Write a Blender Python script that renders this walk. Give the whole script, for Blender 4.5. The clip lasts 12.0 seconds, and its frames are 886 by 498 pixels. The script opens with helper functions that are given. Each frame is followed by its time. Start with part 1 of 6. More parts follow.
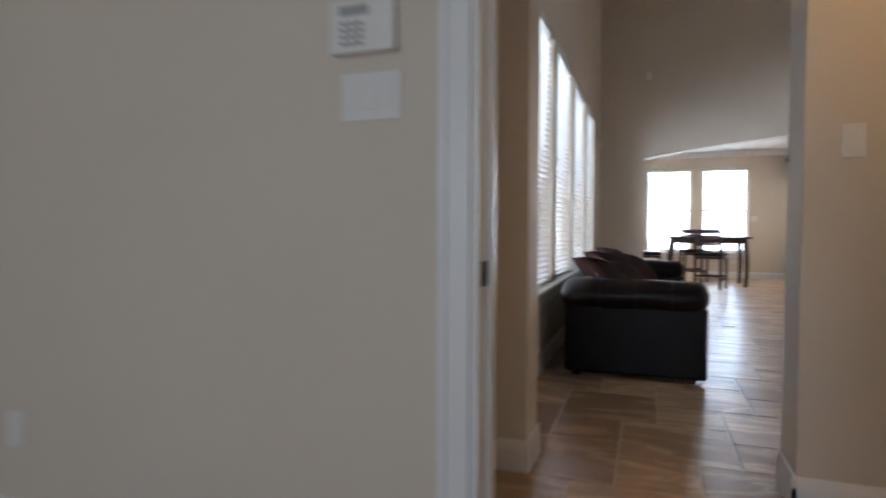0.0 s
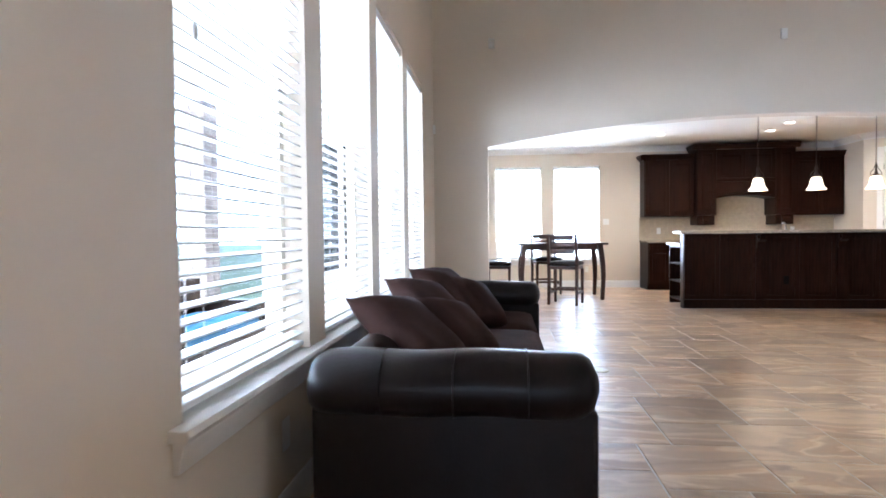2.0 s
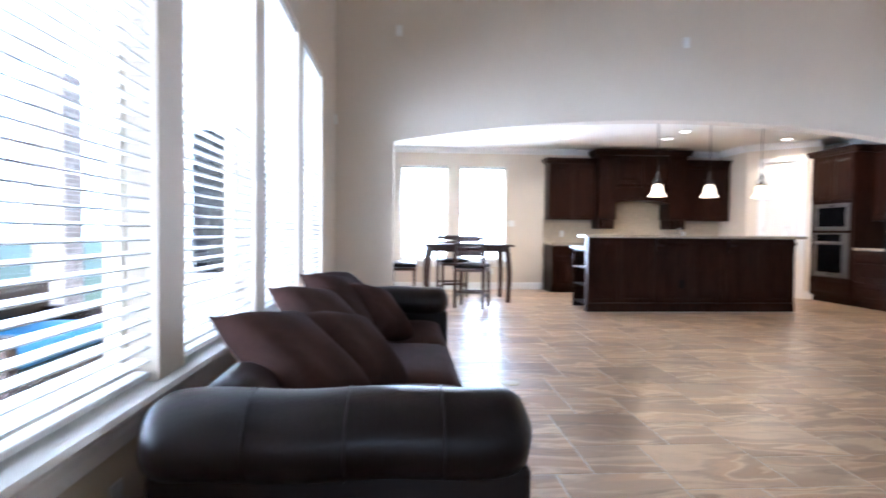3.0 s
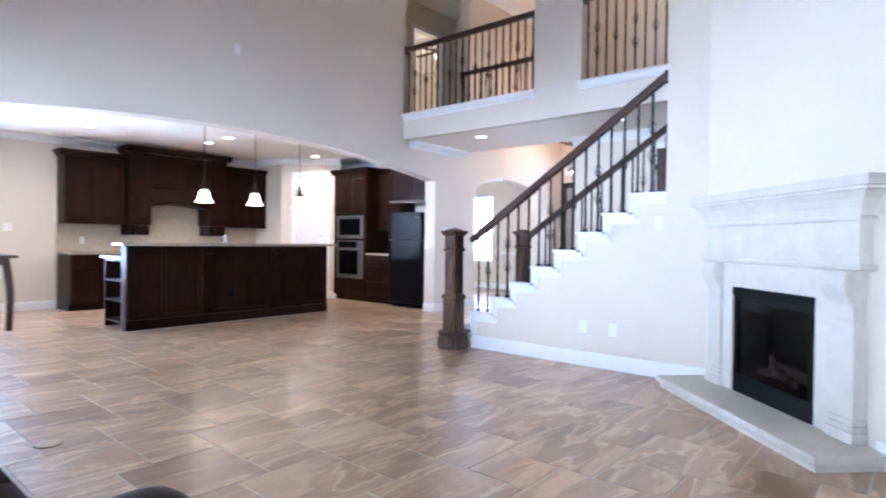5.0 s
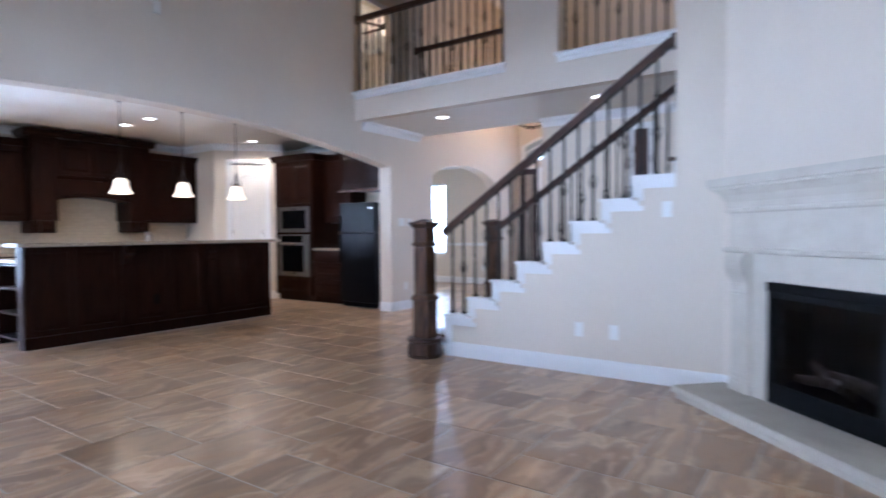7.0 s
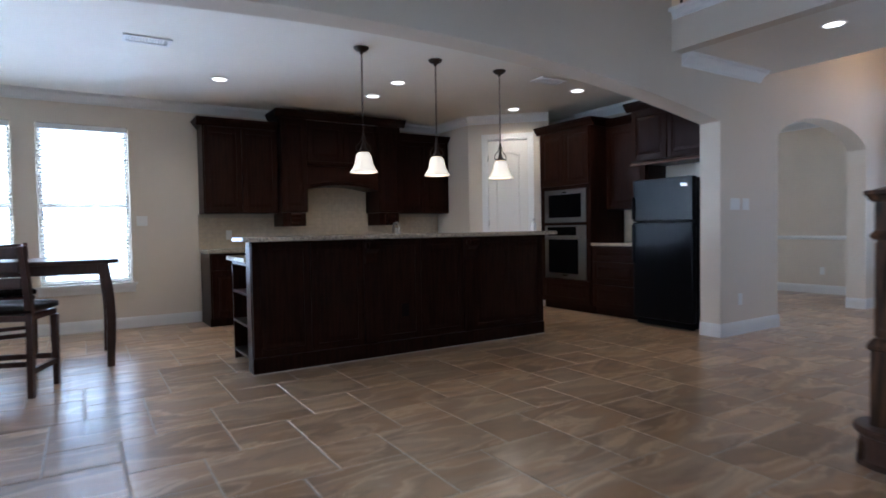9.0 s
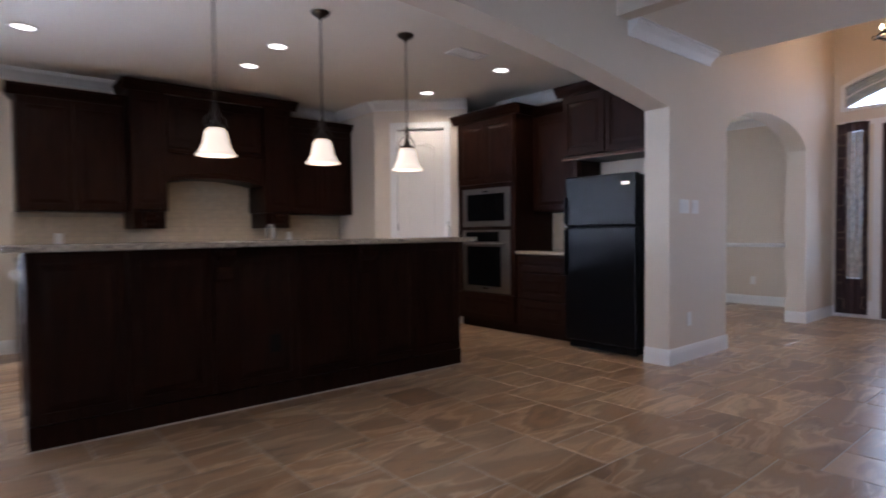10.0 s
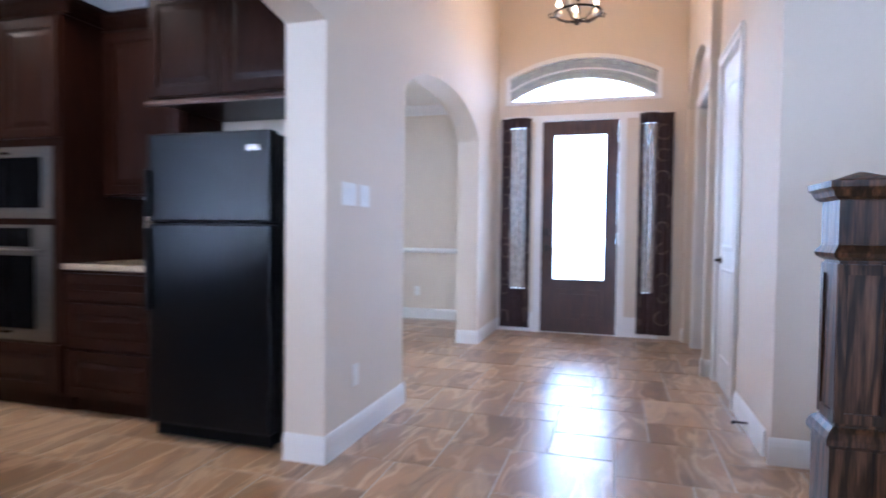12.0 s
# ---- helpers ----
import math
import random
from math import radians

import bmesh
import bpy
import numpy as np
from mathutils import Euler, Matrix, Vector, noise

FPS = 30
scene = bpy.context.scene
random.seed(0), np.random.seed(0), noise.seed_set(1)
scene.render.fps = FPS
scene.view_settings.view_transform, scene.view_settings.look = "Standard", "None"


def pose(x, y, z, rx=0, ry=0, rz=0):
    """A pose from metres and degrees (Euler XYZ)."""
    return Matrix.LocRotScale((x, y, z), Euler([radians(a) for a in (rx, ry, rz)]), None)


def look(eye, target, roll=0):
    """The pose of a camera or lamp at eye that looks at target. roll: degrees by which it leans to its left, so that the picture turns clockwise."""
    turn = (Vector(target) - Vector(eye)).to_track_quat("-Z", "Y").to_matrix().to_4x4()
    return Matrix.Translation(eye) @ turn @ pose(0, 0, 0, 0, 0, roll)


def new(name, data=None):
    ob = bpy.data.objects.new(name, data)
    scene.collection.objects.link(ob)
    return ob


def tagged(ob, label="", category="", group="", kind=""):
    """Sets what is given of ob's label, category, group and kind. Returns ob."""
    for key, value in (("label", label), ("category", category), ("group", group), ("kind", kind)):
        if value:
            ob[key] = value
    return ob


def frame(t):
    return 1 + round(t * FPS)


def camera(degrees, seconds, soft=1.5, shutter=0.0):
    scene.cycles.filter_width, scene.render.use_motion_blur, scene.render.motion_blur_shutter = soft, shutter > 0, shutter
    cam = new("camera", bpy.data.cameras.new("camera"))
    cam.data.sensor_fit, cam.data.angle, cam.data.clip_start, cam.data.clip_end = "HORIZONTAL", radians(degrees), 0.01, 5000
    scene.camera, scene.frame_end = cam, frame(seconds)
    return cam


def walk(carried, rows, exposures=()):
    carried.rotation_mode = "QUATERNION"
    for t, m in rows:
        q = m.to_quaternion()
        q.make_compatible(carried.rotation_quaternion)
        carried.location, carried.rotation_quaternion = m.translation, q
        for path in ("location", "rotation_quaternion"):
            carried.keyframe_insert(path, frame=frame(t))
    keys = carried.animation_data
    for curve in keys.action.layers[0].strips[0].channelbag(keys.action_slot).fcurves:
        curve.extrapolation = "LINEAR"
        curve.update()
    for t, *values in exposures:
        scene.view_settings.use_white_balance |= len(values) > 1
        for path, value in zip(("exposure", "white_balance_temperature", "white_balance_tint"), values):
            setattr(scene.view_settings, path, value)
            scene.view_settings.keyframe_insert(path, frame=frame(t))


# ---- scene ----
cam = camera(75.5, 12.0, soft=1.7, shutter=0.6)
PATH = [
    (0, (0.732, 0.433, 1.042), (0.059, 2.315, 0.973), 0.2),
    (0.5, (0.751, 1.111, 1.028), (0.328, 3.066, 0.973), -0.5),
    (1, (0.787, 1.708, 1.058), (0.446, 3.678, 0.999), -0.4),
    (1.5, (0.829, 2.277, 1.06), (0.619, 4.265, 1.002), -0.5),
    (2, (0.814, 2.752, 1.087), (0.613, 4.741, 1.034), -0.6),
    (2.5, (0.805, 3.013, 1.097), (0.691, 5.009, 1.039), -0.1),
    (4.3, (0.702, 3.515, 1.169), (1.857, 5.147, 1.129), 0.5),
    (4.5, (0.669, 3.547, 1.184), (1.968, 5.068, 1.146), 0.3),
    (5, (0.604, 3.61, 1.151), (2.121, 4.914, 1.125), 0.7),
    (5.5, (0.562, 3.616, 1.164), (2.197, 4.768, 1.138), 0.4),
    (6, (0.665, 3.673, 1.126), (2.399, 4.669, 1.109), 0.6),
    (6.5, (0.865, 3.956, 1.127), (2.625, 4.906, 1.094), 0.3),
    (7, (1.053, 4.362, 1.174), (2.699, 5.497, 1.115), -0.4),
    (7.5, (1.289, 4.748, 1.186), (2.73, 6.133, 1.118), -0.5),
    (7.7, (1.384, 4.947, 1.195), (2.74, 6.415, 1.125), -0.6),
    (9.3, (2.507, 6.784, 1.117), (3.565, 8.48, 1.049), -1.0),
    (9.5, (2.68, 6.96, 1.125), (3.792, 8.621, 1.058), -0.8),
    (10, (3.121, 7.395, 1.135), (4.41, 8.923, 1.075), -0.6),
    (10.5, (3.559, 7.773, 1.148), (5.064, 9.089, 1.085), -0.2),
    (11, (4.062, 8.092, 1.134), (5.739, 9.18, 1.073), 0.1),
    (11.5, (4.602, 8.317, 1.134), (6.399, 9.192, 1.071), 0.3),
    (12, (5.12, 8.458, 1.14), (7.034, 9.038, 1.079), 0.7),
]
EXPOSURES = [(0.0, -0.74, 5780, 12), (1.0, -0.32, 5780, 12), (2.0, 0.32, 5370, 12), (2.7, 0.42, 5220, 13), (4.3, 0.82, 4820, 12), (5.0, 0.48, 4870, 15), (5.5, 0.2, 4870, 15),
             (6.0, -0.08, 4770, 13), (6.5, -0.25, 4820, 15), (7.0, -0.32, 4920, 16), (7.7, -0.6, 4920, 13), (9.3, -1.26, 4970, 10), (9.6, -1.24, 5020, 12), (10.0, -1.15, 5370, 19), (10.5, -0.86, 5020, 19), (11.0, -0.46, 4920, 18), (12.0, -0.1, 4820, 17)]
walk(cam, [(t, look(eye, target, roll)) for t, eye, target, roll in PATH], EXPOSURES)

# ---- light ----
world = bpy.data.worlds.new("sky")
scene.world = world
world.use_nodes = True
_wn = world.node_tree.nodes
_sky = _wn.new("ShaderNodeTexSky")
_sky.sky_type = "NISHITA"
_sky.sun_disc = False
_sky.sun_elevation, _sky.sun_rotation = radians(48), radians(-60)
_wn["Background"].inputs["Strength"].default_value = 0.15
world.node_tree.links.new(_sky.outputs["Color"], _wn["Background"].inputs["Color"])


def lamp(name, kind, m, energy, colour, **settings):
    data = bpy.data.lights.new(name, kind)
    data.energy, data.color = energy, colour
    if kind == "AREA":
        data.shape = settings.get("shape", "RECTANGLE")
        data.size = settings["size"]
        data.size_y = settings.get("size_y", settings["size"])
        data.spread = settings.get("spread", math.pi)
    elif kind == "SUN":
        data.angle = settings["angle"]
    else:
        data.shadow_soft_size = settings.get("radius", 0.05)
        if kind == "SPOT":
            data.spot_size, data.spot_blend = settings["cone"], 0.6
    ob = new(name, data)
    ob.matrix_world = m
    return ob


DAY = (0.86, 0.93, 1.0)
WARM = (1.0, 0.72, 0.42)
# daylight through the tall living-room windows, the breakfast windows, the dining window, the door and its transom
lamp("daylight_living", "AREA", look((-5.2, 5.0, 1.75), (0, 7.6, 1.65)), 1650, DAY, size=8.0, size_y=3.4)
lamp("daylight_breakfast", "AREA", look((1.7, 15.0, 1.6), (1.7, 10, 1.2)), 2200, DAY, size=3.2, size_y=2.6)
lamp("daylight_dining", "AREA", look((13.0, 12.5, 1.6), (9, 12.5, 1.2)), 900, DAY, size=1.4, size_y=2.2)
lamp("daylight_door", "AREA", look((12.6, 8.86, 1.7), (9, 8.86, 1.2)), 200, DAY, size=2.4, size_y=3.2)
lamp("daylight_bedroom", "AREA", look((0, -2.7, 1.45), (0, 1, 1.3)), 62, DAY, size=2.4, size_y=1.5)
lamp("sun", "SUN", look((0, 0, 10), (3.0, -4.2, 4.2)), 3.0, (1.0, 0.95, 0.86), angle=radians(0.5))

# ---- materials ----
def material(name, colour=(0.5, 0.5, 0.5), rough=0.5, metal=0.0, vary=0.0, scale=8.0, bump=0.0, bump_scale=200.0, spec=0.5, second=None, stretch=(1, 1, 1), coat=0.0, rand=0.0):
    m = bpy.data.materials.new(name)
    m.use_nodes = True
    nt = m.node_tree
    n, l = nt.nodes, nt.links
    b = n["Principled BSDF"]
    b.inputs["Base Color"].default_value = (*colour, 1)
    b.inputs["Roughness"].default_value = rough
    b.inputs["Metallic"].default_value = metal
    b.inputs["Specular IOR Level"].default_value = spec
    b.inputs["Coat Weight"].default_value = coat
    b.inputs["Coat Roughness"].default_value = 0.12
    tc = n.new("ShaderNodeTexCoord")
    mp = n.new("ShaderNodeMapping")
    mp.inputs["Scale"].default_value = stretch
    l.new(tc.outputs["Object"], mp.inputs["Vector"])
    if vary or second:
        nz = n.new("ShaderNodeTexNoise")
        nz.inputs["Scale"].default_value, nz.inputs["Detail"].default_value = scale, 6
        nz.inputs["Roughness"].default_value = 0.62
        l.new(mp.outputs["Vector"], nz.inputs["Vector"])
        r = n.new("ShaderNodeValToRGB")
        r.color_ramp.elements[0].position, r.color_ramp.elements[1].position = 0.3, 0.7
        lo = second if second else tuple(c * (1 - vary) for c in colour)
        hi = colour if second else tuple(min(1, c * (1 + vary)) for c in colour)
        r.color_ramp.elements[0].color, r.color_ramp.elements[1].color = (*lo, 1), (*hi, 1)
        l.new(nz.outputs["Fac"], r.inputs["Fac"])
        out = r.outputs["Color"]
        if rand:
            oi = n.new("ShaderNodeObjectInfo")
            hs = n.new("ShaderNodeHueSaturation")
            mr = n.new("ShaderNodeMapRange")
            mr.inputs["To Min"].default_value, mr.inputs["To Max"].default_value = 1 - rand, 1 + rand
            l.new(oi.outputs["Random"], mr.inputs["Value"])
            l.new(mr.outputs["Result"], hs.inputs["Value"])
            l.new(out, hs.inputs["Color"])
            out = hs.outputs["Color"]
        l.new(out, b.inputs["Base Color"])
        rr = n.new("ShaderNodeMapRange")
        rr.inputs["To Min"].default_value, rr.inputs["To Max"].default_value = max(0.02, rough - 0.07), min(1, rough + 0.07)
        l.new(nz.outputs["Fac"], rr.inputs["Value"])
        l.new(rr.outputs["Result"], b.inputs["Roughness"])
    if bump:
        nb = n.new("ShaderNodeTexNoise")
        nb.inputs["Scale"].default_value, nb.inputs["Detail"].default_value = bump_scale, 3
        l.new(mp.outputs["Vector"], nb.inputs["Vector"])
        bp = n.new("ShaderNodeBump")
        bp.inputs["Strength"].default_value, bp.inputs["Distance"].default_value = bump, 0.004
        l.new(nb.outputs["Fac"], bp.inputs["Height"])
        l.new(bp.outputs["Normal"], b.inputs["Normal"])
    return m


def glowing(name, colour, strength):
    m = material(name, colour, 0.4)
    b = m.node_tree.nodes["Principled BSDF"]
    b.inputs["Emission Color"].default_value = (*colour, 1)
    b.inputs["Emission Strength"].default_value = strength
    return m


def clear_glass(name, tint=(1, 1, 1)):
    m = bpy.data.materials.new(name)
    m.use_nodes = True
    b = m.node_tree.nodes["Principled BSDF"]
    b.inputs["Base Color"].default_value = (*tint, 1)
    b.inputs["Transmission Weight"].default_value = 1
    b.inputs["Roughness"].default_value = 0.0
    b.inputs["IOR"].default_value = 1.1
    return m


def gauze(name, colour, stretch, low, high):
    """Thin cloth or etched glass that lets some light through, more in some threads than in others."""
    m = material(name, colour, 0.9, vary=0.2, scale=1.0, stretch=stretch)
    n, l = m.node_tree.nodes, m.node_tree.links
    nz = n.new("ShaderNodeTexNoise")
    nz.inputs["Scale"].default_value, nz.inputs["Detail"].default_value = 1.0, 4
    l.new(n["Mapping"].outputs["Vector"], nz.inputs["Vector"])
    mr = n.new("ShaderNodeMapRange")
    mr.inputs["From Min"].default_value, mr.inputs["From Max"].default_value = 0.35, 0.6
    mr.inputs["To Min"].default_value, mr.inputs["To Max"].default_value = low, high
    l.new(nz.outputs["Fac"], mr.inputs["Value"])
    l.new(mr.outputs["Result"], n["Principled BSDF"].inputs["Alpha"])
    return m


def tile_material(name, origin_random=True):
    """Banded travertine-look porcelain: warped veins, light and dark bands, each tile cut from another spot."""
    m = bpy.data.materials.new(name)
    m.use_nodes = True
    n, l = m.node_tree.nodes, m.node_tree.links
    b = n["Principled BSDF"]
    tc = n.new("ShaderNodeTexCoord")
    rnd = n.new("ShaderNodeObjectInfo") if origin_random else n.new("ShaderNodeNewGeometry")
    rout = rnd.outputs["Random"] if origin_random else rnd.outputs["Random Per Island"]
    mul = n.new("ShaderNodeMath"); mul.operation = "MULTIPLY"; mul.inputs[1].default_value = 137.0
    l.new(rout, mul.inputs[0])
    comb = n.new("ShaderNodeCombineXYZ")
    l.new(mul.outputs[0], comb.inputs["X"]); l.new(mul.outputs[0], comb.inputs["Z"])
    add = n.new("ShaderNodeVectorMath"); add.operation = "ADD"
    l.new(tc.outputs["Object"], add.inputs[0]); l.new(comb.outputs[0], add.inputs[1])
    mp = n.new("ShaderNodeMapping")
    mp.inputs["Scale"].default_value = (0.75, 2.5, 1.0)
    l.new(add.outputs[0], mp.inputs["Vector"])
    warp = n.new("ShaderNodeTexNoise")
    warp.inputs["Scale"].default_value, warp.inputs["Detail"].default_value = 1.5, 3
    l.new(mp.outputs["Vector"], warp.inputs["Vector"])
    wm = n.new("ShaderNodeVectorMath"); wm.operation = "MULTIPLY_ADD"
    wm.inputs[1].default_value = (1.0, 1.15, 0)
    l.new(warp.outputs["Color"], wm.inputs[0]); l.new(mp.outputs["Vector"], wm.inputs[2])
    vein = n.new("ShaderNodeTexNoise")
    vein.inputs["Scale"].default_value, vein.inputs["Detail"].default_value = 0.66, 9
    vein.inputs["Roughness"].default_value, vein.inputs["Distortion"].default_value = 0.54, 0.4
    l.new(wm.outputs[0], vein.inputs["Vector"])
    ramp = n.new("ShaderNodeValToRGB")
    e = ramp.color_ramp.elements
    e[0].position, e[0].color = 0.25, (0.20, 0.130, 0.080, 1)
    e[1].position, e[1].color = 0.76, (0.62, 0.48, 0.34, 1)
    for p, c in ((0.36, (0.29, 0.19, 0.120, 1)), (0.40, (0.33, 0.225, 0.148, 1)), (0.43, (0.45, 0.325, 0.225, 1)), (0.452, (0.29, 0.19, 0.118, 1)), (0.475, (0.38, 0.258, 0.168, 1)), (0.505, (0.46, 0.335, 0.232, 1)), (0.53, (0.56, 0.43, 0.305, 1)), (0.548, (0.38, 0.26, 0.17, 1)), (0.575, (0.40, 0.285, 0.195, 1)), (0.62, (0.53, 0.395, 0.28, 1)), (0.66, (0.42, 0.305, 0.21, 1))):
        x = e.new(p); x.color = c
    l.new(vein.outputs["Fac"], ramp.inputs["Fac"])
    patch = n.new("ShaderNodeTexNoise")
    patch.inputs["Scale"].default_value, patch.inputs["Detail"].default_value = 2.3, 8
    patch.inputs["Roughness"].default_value = 0.72
    l.new(wm.outputs[0], patch.inputs["Vector"])
    pr = n.new("ShaderNodeMapRange")
    pr.inputs["From Min"].default_value, pr.inputs["From Max"].default_value, pr.inputs["To Max"].default_value = 0.53, 0.64, 0.62
    l.new(patch.outputs["Fac"], pr.inputs["Value"])
    mixd = n.new("ShaderNodeMix")
    mixd.data_type = "RGBA"
    mixd.inputs[7].default_value = (0.20, 0.138, 0.098, 1)
    l.new(pr.outputs["Result"], mixd.inputs[0]); l.new(ramp.outputs["Color"], mixd.inputs[6])
    hs = n.new("ShaderNodeHueSaturation")
    mr = n.new("ShaderNodeMapRange")
    mr.inputs["To Min"].default_value, mr.inputs["To Max"].default_value = 0.93, 1.20
    fr = n.new("ShaderNodeMath"); fr.operation = "FRACT"
    l.new(mul.outputs[0], fr.inputs[0]); l.new(fr.outputs[0], mr.inputs["Value"])
    hs.inputs["Saturation"].default_value = 1.22
    agate = n.new("ShaderNodeMath"); agate.operation = "MULTIPLY"; agate.inputs[1].default_value = 60.0
    l.new(vein.outputs["Fac"], agate.inputs[0])
    wave = n.new("ShaderNodeMath"); wave.operation = "SINE"
    l.new(agate.outputs[0], wave.inputs[0])
    wr = n.new("ShaderNodeMapRange")
    wr.inputs["From Min"].default_value, wr.inputs["To Min"].default_value, wr.inputs["To Max"].default_value = -1.0, 0.80, 1.17
    l.new(wave.outputs[0], wr.inputs["Value"])
    both = n.new("ShaderNodeMath"); both.operation = "MULTIPLY"
    l.new(mr.outputs["Result"], both.inputs[0]); l.new(wr.outputs["Result"], both.inputs[1])
    l.new(both.outputs[0], hs.inputs["Value"]); l.new(mixd.outputs[2], hs.inputs["Color"])
    l.new(hs.outputs["Color"], b.inputs["Base Color"])
    rr = n.new("ShaderNodeMapRange")
    rr.inputs["To Min"].default_value, rr.inputs["To Max"].default_value = 0.25, 0.37
    b.inputs["Specular IOR Level"].default_value = 0.46
    l.new(vein.outputs["Fac"], rr.inputs["Value"]); l.new(rr.outputs["Result"], b.inputs["Roughness"])
    b.inputs["Coat Weight"].default_value, b.inputs["Coat Roughness"].default_value = 0.32, 0.24
    bp = n.new("ShaderNodeBump")
    bp.inputs["Strength"].default_value, bp.inputs["Distance"].default_value = 0.12, 0.003
    l.new(vein.outputs["Fac"], bp.inputs["Height"]); l.new(bp.outputs["Normal"], b.inputs["Normal"])
    return m


def wood_material(name, dark, light, rough=0.35, grain=(14, 14, 1.1), coat=0.15, spec=0.4):
    m = material(name, light, rough, second=dark, scale=3.0, stretch=grain, bump=0.15, bump_scale=6.0, coat=coat, spec=spec)
    return m


def oak_material(name, dark, light):
    """Stained oak: long pore streaks over cathedral figure, in a satin finish."""
    m = material(name, light, 0.4, second=dark, scale=2.6, stretch=(26, 26, 1.5), bump=0.25, bump_scale=7.0, spec=0.22)
    n, l = m.node_tree.nodes, m.node_tree.links
    tc = n["Texture Coordinate"]
    mp = n.new("ShaderNodeMapping")
    mp.inputs["Scale"].default_value = (7, 7, 0.75)
    l.new(tc.outputs["Object"], mp.inputs["Vector"])
    wave = n.new("ShaderNodeTexWave")
    wave.wave_type, wave.bands_direction = "BANDS", "DIAGONAL"
    wave.inputs["Scale"].default_value, wave.inputs["Distortion"].default_value = 1.6, 9.0
    wave.inputs["Detail"].default_value, wave.inputs["Detail Scale"].default_value = 4.0, 1.4
    l.new(mp.outputs["Vector"], wave.inputs["Vector"])
    mr = n.new("ShaderNodeMapRange")
    mr.inputs["From Min"].default_value, mr.inputs["From Max"].default_value = 0.1, 0.75
    mr.inputs["To Min"].default_value, mr.inputs["To Max"].default_value = 0.30, 1.12
    l.new(wave.outputs["Fac"], mr.inputs["Value"])
    hs = n.new("ShaderNodeHueSaturation")
    l.new(mr.outputs["Result"], hs.inputs["Value"])
    l.new(n["Color Ramp"].outputs["Color"], hs.inputs["Color"])
    l.new(hs.outputs["Color"], n["Principled BSDF"].inputs["Base Color"])
    return m


PAINT = material("beige_wall_paint", (0.68, 0.60, 0.495), 0.75, vary=0.025, scale=1.3, bump=0.22, bump_scale=160)
CEILING = material("ceiling_paint", (0.83, 0.79, 0.71), 0.85, vary=0.02, scale=2, bump=0.25, bump_scale=120)
TRIM = material("white_trim_paint", (0.80, 0.79, 0.77), 0.38, vary=0.02, scale=3)
DOORWHITE = material("white_door_paint", (0.74, 0.71, 0.66), 0.32, vary=0.02, scale=3)
TILE = tile_material("banded_stone_tile")
TILE_FAR = tile_material("banded_stone_tile_far", False)
GROUT = material("grout", (0.52, 0.47, 0.405), 0.85, vary=0.15, scale=20, bump=0.3, bump_scale=300)
CABINET = wood_material("espresso_cabinet_wood", (0.0065, 0.0024, 0.0014), (0.023, 0.0078, 0.0043), 0.34, coat=0.0, spec=0.07)
STAIRWOOD = oak_material("stained_oak_stair_wood", (0.016, 0.0062, 0.0026), (0.125, 0.056, 0.023))
RAILWOOD = wood_material("walnut_rail_wood", (0.018, 0.007, 0.004), (0.062, 0.026, 0.013), 0.42, grain=(22, 2, 2), coat=0.0)
DOORWOOD = wood_material("stained_door_wood", (0.026, 0.010, 0.0065), (0.085, 0.034, 0.021), 0.4)
TABLEWOOD = wood_material("dark_table_wood", (0.030, 0.011, 0.007), (0.065, 0.026, 0.017), 0.3)
IRON = material("black_wrought_iron", (0.022, 0.018, 0.016), 0.5, 0.6, vary=0.2, scale=40, bump=0.1)
BRONZE = material("dark_bronze", (0.05, 0.035, 0.027), 0.42, 0.8, vary=0.25, scale=30)
GRANITE = material("speckled_granite", (0.52, 0.44, 0.33), 0.14, second=(0.12, 0.09, 0.065), scale=85)
SPLASH = material("travertine_splash_tile", (0.52, 0.42, 0.29), 0.5, vary=0.14, scale=14, bump=0.25, bump_scale=60, rand=0.07)
SPLASHJOINT = material("splash_joint", (0.42, 0.36, 0.28), 0.8, vary=0.08, scale=30)
STONE = material("cast_limestone", (0.60, 0.555, 0.47), 0.62, second=(0.52, 0.47, 0.385), scale=7, bump=0.18, bump_scale=70)
LEATHER = material("black_brown_leather", (0.0075, 0.0045, 0.0040), 0.33, vary=0.25, scale=9, bump=0.16, bump_scale=90, spec=0.20)
SUEDE = material("brown_suede", (0.036, 0.0180, 0.0145), 0.95, vary=0.28, scale=7, bump=0.3, bump_scale=260, spec=0.06)
STEEL = material("brushed_steel", (0.25, 0.23, 0.205), 0.30, 1.0, vary=0.1, scale=5, stretch=(1, 1, 40))
BLACKGLASS = material("black_glass", (0.003, 0.003, 0.0035), 0.16, spec=0.035)
FRIDGEBLACK = material("black_textured_enamel", (0.004, 0.004, 0.005), 0.30, vary=0.05, scale=4, spec=0.14, bump=0.05, bump_scale=40)
BLACKMETAL = material("matte_black_metal", (0.005, 0.005, 0.0055), 0.5, 0.0, spec=0.04, vary=0.2, scale=30)
FIREBRICK = material("dark_firebox_lining", (0.012, 0.010, 0.010), 0.9, vary=0.3, scale=25, bump=0.4, bump_scale=50)
LOG = material("ceramic_log", (0.10, 0.075, 0.06), 0.9, second=(0.03, 0.025, 0.022), scale=20, bump=0.6, bump_scale=40)
PLASTIC = material("white_plastic", (0.78, 0.77, 0.73), 0.35, vary=0.02, scale=20)
GREYPLASTIC = material("grey_plastic", (0.35, 0.35, 0.34), 0.4, vary=0.03, scale=20)
